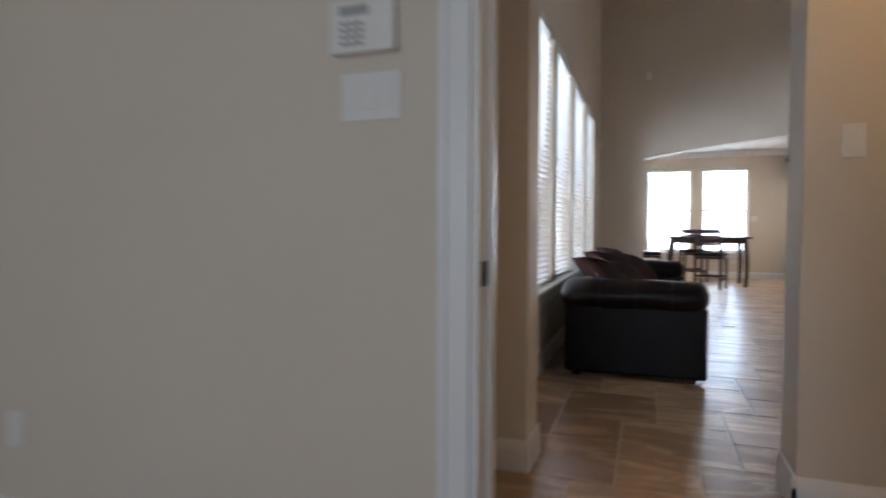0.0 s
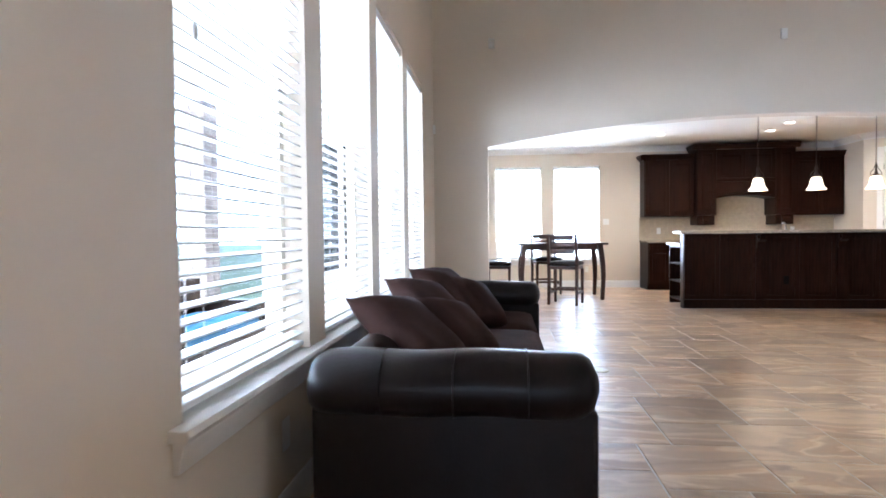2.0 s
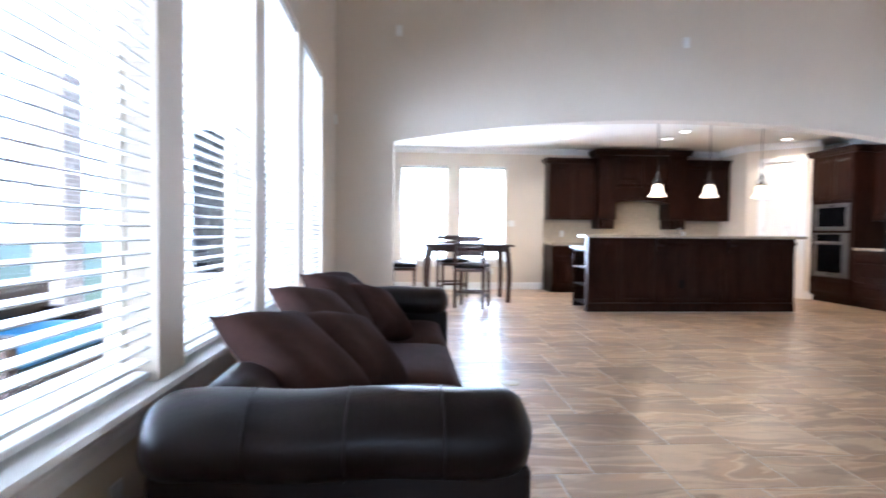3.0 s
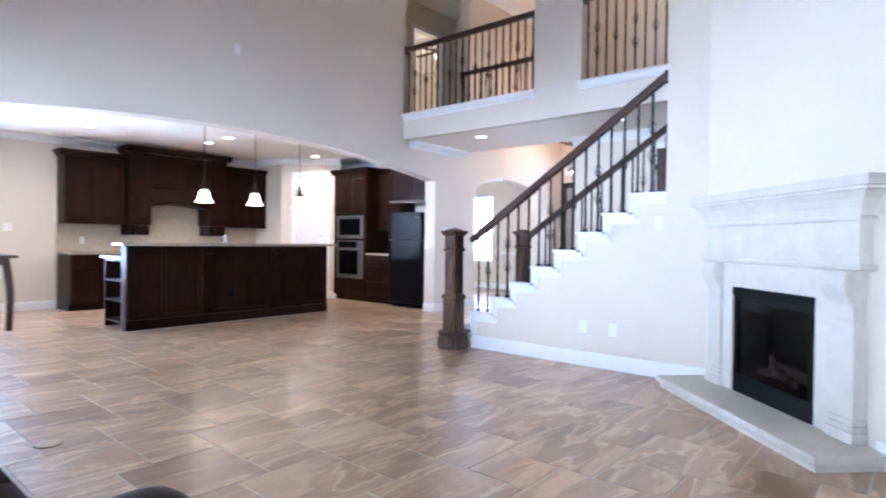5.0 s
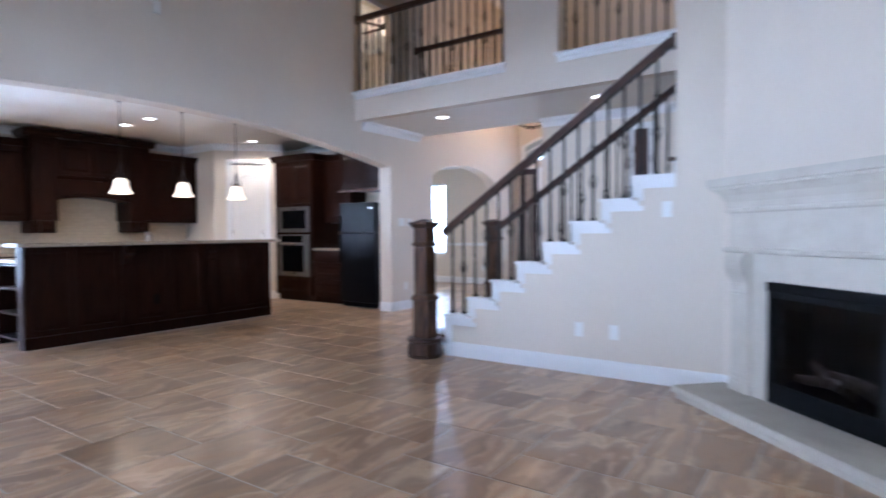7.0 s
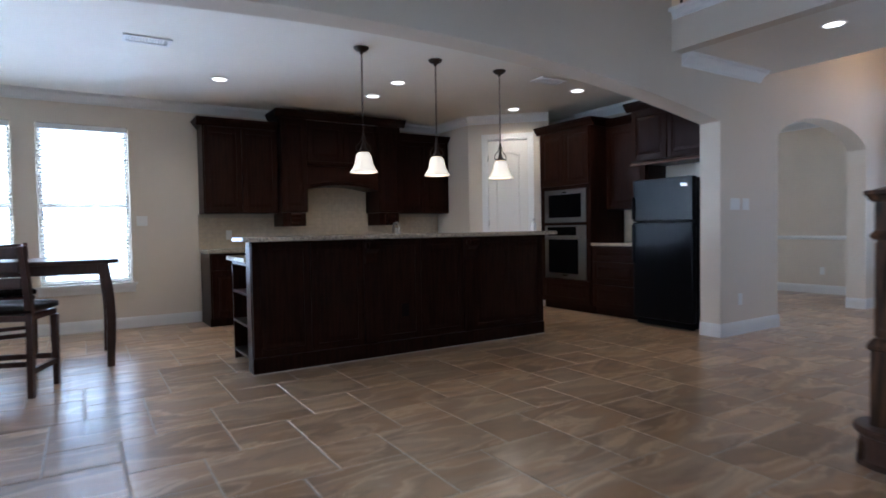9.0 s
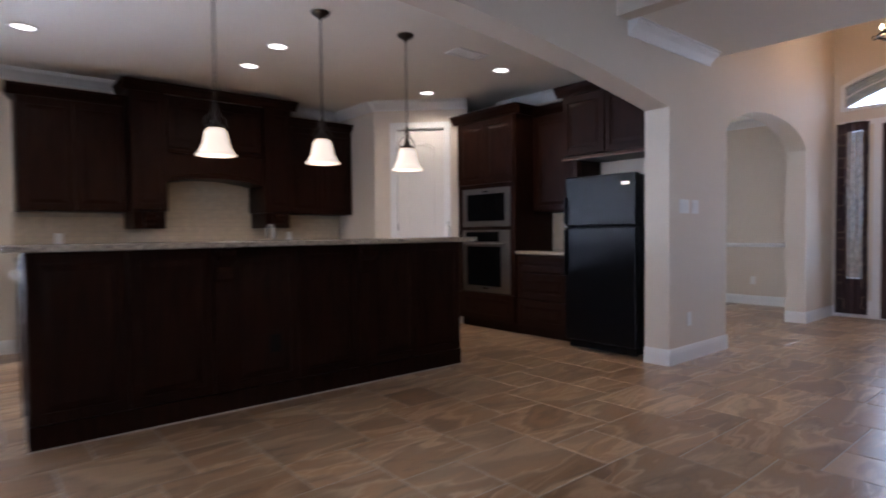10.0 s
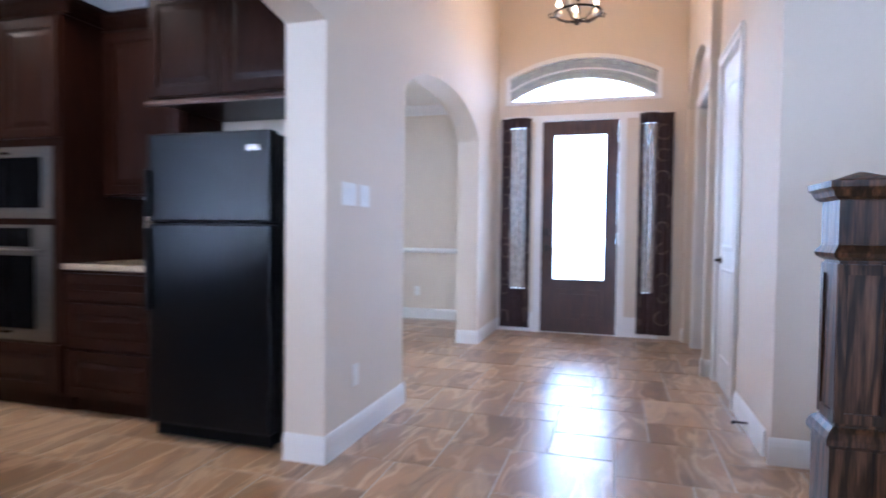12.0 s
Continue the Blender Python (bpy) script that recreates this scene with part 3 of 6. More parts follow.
runs("baseboard_kitchen", BASE, "white baseboards in the kitchen", [
    ((0.3, BACK_Y, 0), (3.52, BACK_Y, 0), (0, -1, 0)), ((0.3, W2, 0), (0.3, BACK_Y, 0), (1, 0, 0)),
    (DIAG @ Vector((0, 0, 0)), DIAG @ Vector((0.19, 0, 0)), DIAG.to_3x3() @ Vector((0, -1, 0))), (DIAG @ Vector((0.96, 0, 0)), DIAG @ Vector((DLEN, 0, 0)), DIAG.to_3x3() @ Vector((0, -1, 0)))])
runs("baseboard_foyer", BASE, "white baseboards in the foyer and dining room", [
    ((FRONT_X, 9.72, 0), (FRONT_X, WALL_Y, 0), (-1, 0, 0)), ((10.754, WALL_Y, 0), (FRONT_X, WALL_Y, 0), (0, -1, 0)), ((10.77, WALL_Y - 0.016, 0), (10.77, W2, 0), (-1, 0, 0)),
    ((8.404, FOYER_Y, 0), (9.19, FOYER_Y, 0), (0, 1, 0)), ((10.06, FOYER_Y, 0), (10.12, FOYER_Y, 0), (0, 1, 0)), ((10.12, FOYER_Y, 0), (10.12, 7.786, 0), (-1, 0, 0)), ((10.104, 7.77, 0), (10.20, 7.77, 0), (0, 1, 0)), ((11.60, 7.77, 0), (FRONT_X, 7.77, 0), (0, 1, 0)),
    ((8.30, 4.6, 0), (8.30, 7.716, 0), (-1, 0, 0)), ((12.2, W2, 0), (12.2, 14.4, 0), (-1, 0, 0)), ((8.6, 14.4, 0), (12.2, 14.4, 0), (0, -1, 0))])
runs("crown_moulding", CROWN, "white crown moulding round the kitchen ceiling", [
    ((0.3, BACK_Y, KCEIL), (7.10, BACK_Y, KCEIL), (0, -1, 0)), ((7.10, 13.42, KCEIL), (7.10, BACK_Y, KCEIL), (-1, 0, 0)),
    (DIAG @ Vector((0, 0, KCEIL)), DIAG @ Vector((DLEN, 0, KCEIL)), DIAG.to_3x3() @ Vector((0, -1, 0))), ((8.42, W2, KCEIL), (8.42, 12.5, KCEIL), (-1, 0, 0)), ((0.3, W2, KCEIL), (0.3, BACK_Y, KCEIL), (1, 0, 0))])
runs("crown_soffit", CROWN, "white crown moulding under the balcony soffit", [((6.98, WALL_Y, SOFFIT), (8.3, WALL_Y, SOFFIT), (0, -1, 0)), ((8.30, 4.6, SOFFIT), (8.30, 7.7, SOFFIT), (-1, 0, 0))])
runs("crown_dining", CROWN, "white crown moulding in the dining room", [((12.2, W2, KCEIL), (12.2, 14.4, KCEIL), (-1, 0, 0)), ((8.6, 14.4, KCEIL), (12.2, 14.4, KCEIL), (0, -1, 0))])
RAILP = [(0, 0), (0.012, 0), (0.02, 0.012), (0.028, 0.03), (0.02, 0.05), (0.012, 0.062), (0, 0.062)]
runs("chair_rail", RAILP, "white chair rail in the dining room", [((12.2, W2, 0.86), (12.2, 11.94, 0.86), (-1, 0, 0)), ((8.6, 14.4, 0.86), (12.2, 14.4, 0.86), (0, -1, 0))])
LEDGE = [(-0.13, 0.0), (0.034, 0.0), (0.040, 0.012), (0.034, 0.026), (-0.13, 0.026)]
APRON = [(0, 0), (0.030, 0), (0.028, -0.02), (0.022, -0.045), (0.016, -0.085), (0, -0.085)]
bm = sweep(bmesh.new(), LEDGE, (0.03, 1.87, 0.892), (0.03, 2.838, 0.892), (1, 0, 0))
sweep(bm, [(0, 0), (0.026, 0), (0.024, -0.018), (0.014, -0.030), (0.011, -0.058), (0, -0.058)], (0.031, 1.87, 0.891), (0.031, 2.838, 0.891), (1, 0, 0))
structure("hall_ledge", bm, TRIM, "white moulded ledge on the hallway half wall", "ledge")
BALSILL = [(-0.16, 0), (0.05, 0), (0.05, 0.03), (-0.16, 0.03)]
BALAP = [(0, 0), (0.035, 0), (0.03, -0.02), (0.012, -0.04), (0.008, -0.07), (0, -0.07)]
bm = bmesh.new()
for a, b in ((7.46, WALL_Y), (4.7, 6.87)):
    sweep(bm, BALSILL, (6.84, a, BALC), (6.84, b, BALC), (-1, 0, 0))
    sweep(bm, BALAP, (6.839, a + 0.02, BALC), (6.839, b - 0.02, BALC), (-1, 0, 0))
structure("balcony_sill", bm, TRIM, "white moulded sill along the balcony edge", "sill")
# living-room window stool and apron
bm = bmesh.new()
for a, b in WINS:
    box(bm, -0.15, 0.0, a + 0.002, b - 0.002, WIN_Z0, WIN_Z0 + 0.024)
sweep(bm, [(0.001, -0.004), (0.05, -0.004), (0.058, 0.010), (0.05, 0.026), (0.001, 0.026)], (0, 4.06, WIN_Z0), (0, 8.86, WIN_Z0), (1, 0, 0))
sweep(bm, APRON, (0.001, 4.08, WIN_Z0 - 0.005), (0.001, 8.84, WIN_Z0 - 0.005), (1, 0, 0))
structure("window_sill", bm, TRIM, "white window stool with a moulded apron", "sill")

SLAT_MESH = {}


def slat_mesh(width):
    if width not in SLAT_MESH:
        bm = bmesh.new()
        n, half, thick = 4, 0.025, 0.0048
        top = []
        for s in (0, 1):
            for i in range(n + 1):
                u = -1 + 2 * i / n
                top.append([bm.verts.new((sx * width / 2, u * half, 0.004 * (1 - u * u) - s * thick)) for sx in (-1, 1)])
        for s in (0, 1):
            for i in range(n):
                a, b = top[s * (n + 1) + i], top[s * (n + 1) + i + 1]
                bm.faces.new((a[0], a[1], b[1], b[0]) if s == 0 else (a[0], b[0], b[1], a[1]))
        for i in (0, n):
            a, b = top[i], top[n + 1 + i]
            bm.faces.new((a[0], b[0], b[1], a[1]))
        SLAT_MESH[width] = mesh_of("slat", bm, SLAT, True)
    return SLAT_MESH[width]


def blind(width, height, m, label, tilt=0.0, pitch=0.0435):
    """A two-inch slatted blind. Local x along the width, +y into the room, z up from the sill."""
    t = thing("window_blind", label, "blind", m, "slatted window blinds")
    part("headrail", bxm((-width / 2, width / 2, -0.03, 0.03, height - 0.06, height), bevel=0.004), SLAT, t)
    part("bottom_rail", bxm((-width / 2, width / 2, -0.026, 0.026, 0.012, 0.032), bevel=0.005), SLAT, t)
    for k in range(int((height - 0.12) / pitch)):
        part("slat", slat_mesh(width), SLAT, t, at=Matrix.Translation((0, 0, 0.07 + pitch * k)) @ Matrix.Rotation(radians(tilt), 4, "X"))
    for u in (-0.36, 0.36):
        bm = bmesh.new()
        for y in (-0.027, 0.027):
            tube(bm, [(u * width, y, 0.03), (u * width, y, height - 0.05)], 0.0011, 4)
        part("ladder_cord", bm, SLAT, t)
    bm = tube(bmesh.new(), [(width * 0.40, 0.036, height - 0.06), (width * 0.40, 0.04, height * 0.52)], 0.0012, 5)
    lathe(bm, [(0.004, 0), (0.008, 0.008), (0.008, 0.032), (0.003, 0.045)], (width * 0.40, 0.04, height * 0.52 - 0.045), 8)
    part("pull_cord", bm, SLAT, t)
    return t


def window(name, width, height, m, label, rail=True, frame_mat=None):
    """A sash window in its opening: frame, meeting rail, panes. Local y points into the room."""
    w = structure(name, bxm((-width / 2, -width / 2 + 0.045, -0.05, 0.0, 0, height), (width / 2 - 0.045, width / 2, -0.05, 0.0, 0, height), (-width / 2 + 0.045, width / 2 - 0.045, -0.05, 0.0, 0, 0.05), (-width / 2 + 0.045, width / 2 - 0.045, -0.05, 0.0, height - 0.05, height)), frame_mat or VINYL, label, "window")
    w.matrix_world = m
    mid = height * 0.5
    if rail:
        part("meeting_rail", bxm((-width / 2 + 0.045, width / 2 - 0.045, -0.055, -0.01, mid - 0.025, mid + 0.025), bevel=0.004), frame_mat or VINYL, w)
    for z0, z1 in ((0.05, mid - 0.026), (mid + 0.026, height - 0.05)):
        p = part("pane", bxm((-width / 2 + 0.046, width / 2 - 0.046, -0.034, -0.03, z0, z1)), GLASS, w)
        p.visible_shadow = False
    return w


EAST = Matrix.Rotation(radians(-90), 4, "Z")     # local +y turned to +x
for i, (a, b) in enumerate(WINS):
    h = WIN_Z1 - WIN_Z0 - 0.026
    window("window_%d" % (i + 1), b - a - 0.004, h - 0.004, Matrix.Translation((-0.10, (a + b) / 2, WIN_Z0 + 0.028)) @ EAST, "tall tan-framed living room window", rail=False)
    blind(round(b - a - 0.03, 3), h - 0.006, Matrix.Translation((-0.045, (a + b) / 2, WIN_Z0 + 0.027)) @ EAST, "white slatted blind with open slats in a tall window", tilt=-6)
NORTHWIN = Matrix.Rotation(radians(180), 4, "Z")
for i, (a, b) in enumerate(KWINS):
    h = KZ1 - KZ0
    window("window_%d" % (i + 5), b - a - 0.004, h - 0.03, Matrix.Translation(((a + b) / 2, BACK_Y + 0.10, KZ0 + 0.026)) @ NORTHWIN, "bright breakfast nook window")
    blind(round(b - a - 0.03, 3), h - 0.03, Matrix.Translation(((a + b) / 2, BACK_Y + 0.04, KZ0 + 0.026)) @ NORTHWIN, "white slatted blind in a breakfast nook window", tilt=12)
    bm = bxm((a + 0.002, b - 0.002, BACK_Y, BACK_Y + 0.15, KZ0, KZ0 + 0.024), (a - 0.05, b + 0.05, BACK_Y - 0.05, BACK_Y - 0.001, KZ0 - 0.004, KZ0 + 0.024))
    sweep(bm, APRON, (a - 0.03, BACK_Y - 0.001, KZ0 - 0.005), (b + 0.03, BACK_Y - 0.001, KZ0 - 0.005), (0, -1, 0))
    structure("breakfast_sill", bm, TRIM, "white sill under a breakfast nook window", "sill")
window("window_7", 1.016, 1.686, Matrix.Translation((12.30, 12.49, 0.642)) @ Matrix.Rotation(radians(90), 4, "Z"), "dining room window")
blind(0.99, 1.68, Matrix.Translation((12.24, 12.49, 0.642)) @ Matrix.Rotation(radians(90), 4, "Z"), "white slatted blind in the dining room window", tilt=10)


def casing(bm, x0, x1, top, y, out, width=0.075, depth=0.018):
    """Door casing round an opening x0..x1 in a wall whose face is at y; out: -1 or 1 along y."""
    ya, yb = sorted((y + 0.001 * out, y + depth * out))
    for a, b in ((x0 - width, x0), (x1, x1 + width)):
        box(bm, a, b, ya, yb, 0, top)
    box(bm, x0 - width, x1 + width, ya, yb, top, top + width)
    yc, yd = sorted((y + depth * out, y + (depth + 0.008) * out))
    for a, b in ((x0 - width, x0 - width + 0.02), (x1 + width - 0.02, x1 + width)):
        box(bm, a, b, yc, yd, 0, top + width)
    box(bm, x0 - width + 0.02, x1 + width - 0.02, yc, yd, top + width - 0.02, top + width)
    return bm


def panel_door(name, w, h, m, label, arched=True, knob=1, mat=None):
    """A moulded two-panel door. Local x along its width, front at -y."""
    d = structure(name, bxm((0.003, w - 0.003, 0.0, 0.035, 0.008, h - 0.003)), mat or DOORWHITE, label, "door")
    d.matrix_world = m
    st = min(0.115, w * 0.22)
    for z0, z1, top in ((0.22, 0.90, False), (1.02, h - 0.15, arched)):
        bm = bmesh.new()
        rise = 0.05 if top else 0.0
        outer = [(st, z0), (w - st, z0)] + ([(x, z) for x, z in arc(w - st, st, z1 - rise, rise, 10)] if top else [(w - st, z1), (st, z1)])
        cx, cz = w / 2, (z0 + z1) / 2
        inner = [(cx + (x - cx) * (1 - 0.09), cz + (z - cz) * (1 - 0.05)) for x, z in outer]
        inner2 = [(cx + (x - cx) * (1 - 0.16), cz + (z - cz) * (1 - 0.085)) for x, z in outer]
        ra = [bm.verts.new((x, -0.001, z)) for x, z in outer]
        rb = [bm.verts.new((x, -0.008, z)) for x, z in inner]
        rc = [bm.verts.new((x, -0.002, z)) for x, z in inner2]
        for p, q in ((ra, rb), (rb, rc)):
            for i in range(len(p)):
                j = (i + 1) % len(p)
                bm.faces.new((p[i], p[j], q[j], q[i]))
        bm.faces.new(rc)
        bmesh.ops.recalc_face_normals(bm, faces=bm.faces[:])
        part("raised_panel", bm, mat or DOORWHITE, d)
    kx = w - 0.065 if knob > 0 else 0.065
    bm = lathe(bmesh.new(), [(0.03, 0), (0.03, 0.006), (0.012, 0.01), (0.012, 0.04)], (0, 0, 0), 14)
    bmesh.ops.rotate(bm, verts=bm.verts[:], cent=(0, 0, 0), matrix=Matrix.Rotation(radians(90), 3, "X"))
    bmesh.ops.translate(bm, verts=bm.verts[:], vec=(kx, 0, 0.95))
    tube(bm, [(kx, -0.04, 0.95), (kx - knob * 0.05, -0.045, 0.952), (kx - knob * 0.11, -0.04, 0.948)], [0.009, 0.008, 0.006], 8)
    part("door_handle", bm, BRONZE, d, "dark bronze lever handle", True)
    bm = bmesh.new()
    hx = 0.0 if knob > 0 else w
    for z in (0.2, h / 2, h - 0.25):
        tube(bm, [(hx, -0.006, z - 0.045), (hx, -0.006, z + 0.045)], 0.006, 8)
    part("hinge", bm, BRONZE, d)
    return d


# bedroom doorway: jamb, casing, strike plate
bm = casing(bmesh.new(), 0.342, 1.26, 2.1, 1.72, -1)
casing(bm, 0.342, 1.26, 2.1, 1.86, 1)
box(bm, 0.342, 0.36, 1.719, 1.861, 0, 2.1), box(bm, 1.242, 1.26, 1.719, 1.861, 0, 2.1), box(bm, 0.36, 1.242, 1.719, 1.861, 2.082, 2.1)
box(bm, 0.36, 0.372, 1.80, 1.84, 0, 2.082)
structure("door_frame", bm, TRIM, "white cased doorway of the bedroom", "door frame")
bm = bxm((0.36, 0.3625, 1.745, 1.79, 0.905, 0.965))
t = thing("strike_plate", "dark bronze latch strike plate on the white jamb", "hardware")
part("plate", bm, BRONZE, t)
part("latch_hole", bxm((0.3625, 0.3632, 1.757, 1.777, 0.922, 0.948)), BLACKMETAL, t)

# pantry door, closet door, vestibule doorway
bm = casing(bmesh.new(), 0.27, 0.88, 2.42, 0, -1, 0.07)
box(bm, 0.27, 0.285, -0.001, 0.1, 0, 2.42), box(bm, 0.865, 0.88, -0.001, 0.1, 0, 2.42), box(bm, 0.285, 0.865, -0.001, 0.1, 2.405, 2.42)
structure("pantry_frame", bm, TRIM, "white casing round the pantry door", "door frame").matrix_world = DIAG
panel_door("door_2", 0.58, 2.40, DIAG @ Matrix.Translation((0.285, 0.025, 0)), "white two-panel pantry door with an arched top panel", knob=1)
FACE = Matrix.Translation((9.98, FOYER_Y, 0)) @ Matrix.Rotation(radians(180), 4, "Z")
bm = casing(bmesh.new(), 0, 0.71, 2.43, 0, -1)
box(bm, 0, 0.015, -0.001, 0.14, 0, 2.43), box(bm, 0.695, 0.71, -0.001, 0.14, 0, 2.43), box(bm, 0.015, 0.695, -0.001, 0.14, 2.415, 2.43)
structure("closet_frame", bm, TRIM, "white casing round the foyer closet door", "door frame").matrix_world = FACE
panel_door("door_3", 0.68, 2.41, FACE @ Matrix.Translation((0.015, 0.006, 0)), "glossy white two-panel closet door, closed", knob=-1)
bm = casing(bmesh.new(), 10.30, 11.31, 2.40, 7.70, 1)
box(bm, 10.30, 10.315, 7.58, 7.701, 0, 2.40), box(bm, 11.295, 11.31, 7.58, 7.701, 0, 2.40), box(bm, 10.315, 11.295, 7.58, 7.701, 2.385, 2.40)
structure("study_frame", bm, TRIM, "white casing round the study double doorway", "door frame")
panel_door("door_4", 0.48, 2.375, Matrix.Translation((11.29, 7.575, 0)) @ Matrix.Rotation(radians(-97), 4, "Z"), "white two-panel study door, standing open", knob=1)
panel_door("door_6", 0.48, 2.375, Matrix.Translation((10.80, 7.63, 0)) @ Matrix.Rotation(radians(180), 4, "Z"), "white two-panel study door, closed", knob=-1)
UND = Matrix.Translation((8.30, 6.45, 0)) @ Matrix.Rotation(radians(-90), 4, "Z")
structure("under_stair_frame", casing(bmesh.new(), 0, 0.17, 2.43, 0, -1), TRIM, "white casing round a wooden door behind the stair", "door frame").matrix_world = UND
panel_door("door_5", 0.17, 2.43, UND @ Matrix.Translation((0, -0.042, 0)), "narrow stained wooden door behind the stair", knob=1, mat=DOORWOOD)

# front door with its glass, sidelights, transom
FD = Matrix.Translation((FRONT_X, 8.87, 0)) @ Matrix.Rotation(radians(-90), 4, "Z")     # local x runs to -y, front faces the foyer
hw = 0.415
bm = bxm((-hw, -0.278, 0.02, 0.07, 0.01, 2.40), (0.278, hw, 0.02, 0.07, 0.01, 2.40), (-0.278, 0.278, 0.02, 0.07, 2.245, 2.40), (-0.278, 0.278, 0.02, 0.07, 0.01, 0.615))
d = structure("door_1", bm, DOORWOOD, "dark stained wooden front door with a tall bright glass", "door")
d.matrix_world = FD
bm = bmesh.new()
for a, b, c, e in ((-0.30, -0.278, 0.595, 2.265), (0.278, 0.30, 0.595, 2.265), (-0.278, 0.278, 0.593, 0.615), (-0.278, 0.278, 2.245, 2.267)):
    box(bm, a, b, 0.008, 0.02, c, e, bevel=0.004)
part("glass_frame", bm, DOORWOOD, d)
p = part("pane", bxm((-0.277, 0.277, 0.040, 0.046, 0.616, 2.244)), GLASS, d, "bright clear glass pane")
p.visible_shadow = False
bm = bxm((-0.27, 0.27, 0.010, 0.0195, 0.17, 0.50), bevel=0.008)
box(bm, -0.21, 0.21, 0.004, 0.011, 0.22, 0.45, bevel=0.006)
part("raised_panel", bm, DOORWOOD, d)
bm = bmesh.new()
box(bm, -0.385, -0.325, 0.008, 0.02, 0.93, 1.0, bevel=0.004), box(bm, -0.39, -0.32, -0.01, 0.02, 1.10, 1.19, bevel=0.006)
tube(bm, [(-0.355, 0.01, 0.965), (-0.355, -0.035, 0.965), (-0.30, -0.04, 0.967), (-0.255, -0.036, 0.963)], 0.008, 8)
part("door_handle", bm, BRONZE, d, "dark bronze lever handle and keypad deadbolt")
bm = bmesh.new()
for z in (0.3, 1.2, 2.1):
    tube(bm, [(hw, 0.012, z - 0.05), (hw, 0.012, z + 0.05)], 0.007, 8)
part("hinge", bm, BRONZE, d)
bm = bmesh.new()
for a, b in ((-0.848, -0.79), (-0.50, -0.417), (0.417, 0.50), (0.79, 0.848)):
    box(bm, a, b, -0.012, 0.12, 0, 2.405)
box(bm, -0.848, 0.848, -0.012, 0.12, 2.405, 2.468)
box(bm, -0.79, -0.50, 0.0, 0.12, 0, 0.22), box(bm, 0.50, 0.79, 0.0, 0.12, 0, 0.22)
box(bm, -0.415, 0.415, 0.0, 0.12, 0, 0.008)
structure("entry_frame", bm, TRIM, "white frame round the front door and sidelights", "door frame").matrix_world = FD
structure("wall_entry", bxm((-0.585, -0.5005, 0.0, 0.12, 0.2205, 2.4045), (0.5005, 0.65, 0.0, 0.12, 0.2205, 2.4045), (-0.789, -0.5855, 0.0, 0.12, 2.37, 2.4045), (0.6505, 0.789, 0.0, 0.12, 2.37, 2.4045)), PAINT, "beige wall strips between the door casing and sidelights", "wall").matrix_world = FD
for sx in (-1, 1):
    bm = bxm(((-0.79, -0.586) if sx < 0 else (0.651, 0.79)) + (0.05, 0.056, 0.221, 2.369))
    w = structure("sidelight", bm, GLASS, "narrow sidelight glass beside the front door", "window")
    w.matrix_world, w.visible_shadow = FD, False
# transom
inner = arc(-0.80, 0.80, 2.90, 0.19, 20)
outer = arc(-0.849, 0.849, 2.92, 0.218, 20)
bm = bmesh.new()
ring_o = [(-0.849, 2.602)] + outer + [(0.849, 2.602)]
ring_i = [(-0.80, 2.64)] + inner + [(0.80, 2.64)]
for y0, y1 in ((-0.015, 0.11),):
    vo = [[bm.verts.new((x, y, z)) for x, z in ring_o] for y in (y0, y1)]
    vi = [[bm.verts.new((x, y, z)) for x, z in ring_i] for y in (y0, y1)]
    n = len(ring_o)
    for i in range(n):
        j = (i + 1) % n
        for s in (0, 1):
            bm.faces.new((vo[s][i], vo[s][j], vi[s][j], vi[s][i]))
        bm.faces.new((vi[0][i], vi[0][j], vi[1][j], vi[1][i]))
        bm.faces.new((vo[0][i], vo[0][j], vo[1][j], vo[1][i]))
bmesh.ops.recalc_face_normals(bm, faces=bm.faces[:])
tr = structure("transom_window", bm, TRIM, "white-framed arched transom above the front door", "window")
tr.matrix_world = FD
p = part("pane", prism(bmesh.new(), [(-0.80, 2.64)] + inner + [(0.80, 2.64)], "y", 0.06, 0.064), GLASS, tr)
p.visible_shadow = False
LENS = arc(-0.80, 0.80, 2.642, 0.235, 24)
edge = arc(-0.80, 0.80, 2.90, 0.19, 24)
bars, leads = bmesh.new(), bmesh.new()
for k, (share, rad) in enumerate(((0.02, 0.010), (0.30, 0.006), (0.52, 0.011), (0.76, 0.006))):
    tube(bars if k % 2 == 0 else leads, [(a[0], 0.045, a[1] + (b[1] - a[1]) * share) for a, b in zip(LENS, edge)], rad, 6)
for k in (2, 5, 9, 12, 15, 19, 22):
    a, b = LENS[k], edge[k]
    tube(leads, [(a[0], 0.045, a[1]), (b[0] * 1.0 - a[0] * 0.06, 0.045, b[1] - 0.004)], 0.005, 6)
for sx in (-1, 1):
    tube(leads, [(sx * 0.795, 0.045, 2.74), (sx * 0.56, 0.045, 2.76)], 0.006, 6)
bandm = bmesh.new()
v0 = [bandm.verts.new((x, 0.052, z)) for x, z in edge]
v1 = [bandm.verts.new((x, 0.052, z)) for x, z in LENS]
for i in range(len(v0) - 1):
    bandm.faces.new((v0[i], v0[i + 1], v1[i + 1], v1[i]))
g2 = bmesh.ops.extrude_face_region(bandm, geom=bandm.faces[:])
bmesh.ops.translate(bandm, verts=[q for q in g2["geom"] if isinstance(q, bmesh.types.BMVert)], vec=(0, 0.004, 0))
part("grey_band", bandm, FROST, tr, "grey-green patterned glass band")
part("leaded_bars", leads, GREYPLASTIC, tr, "grey lead bars in the patterned band")
part("white_bars", bars, TRIM, tr, "pale curved bars under the arch")

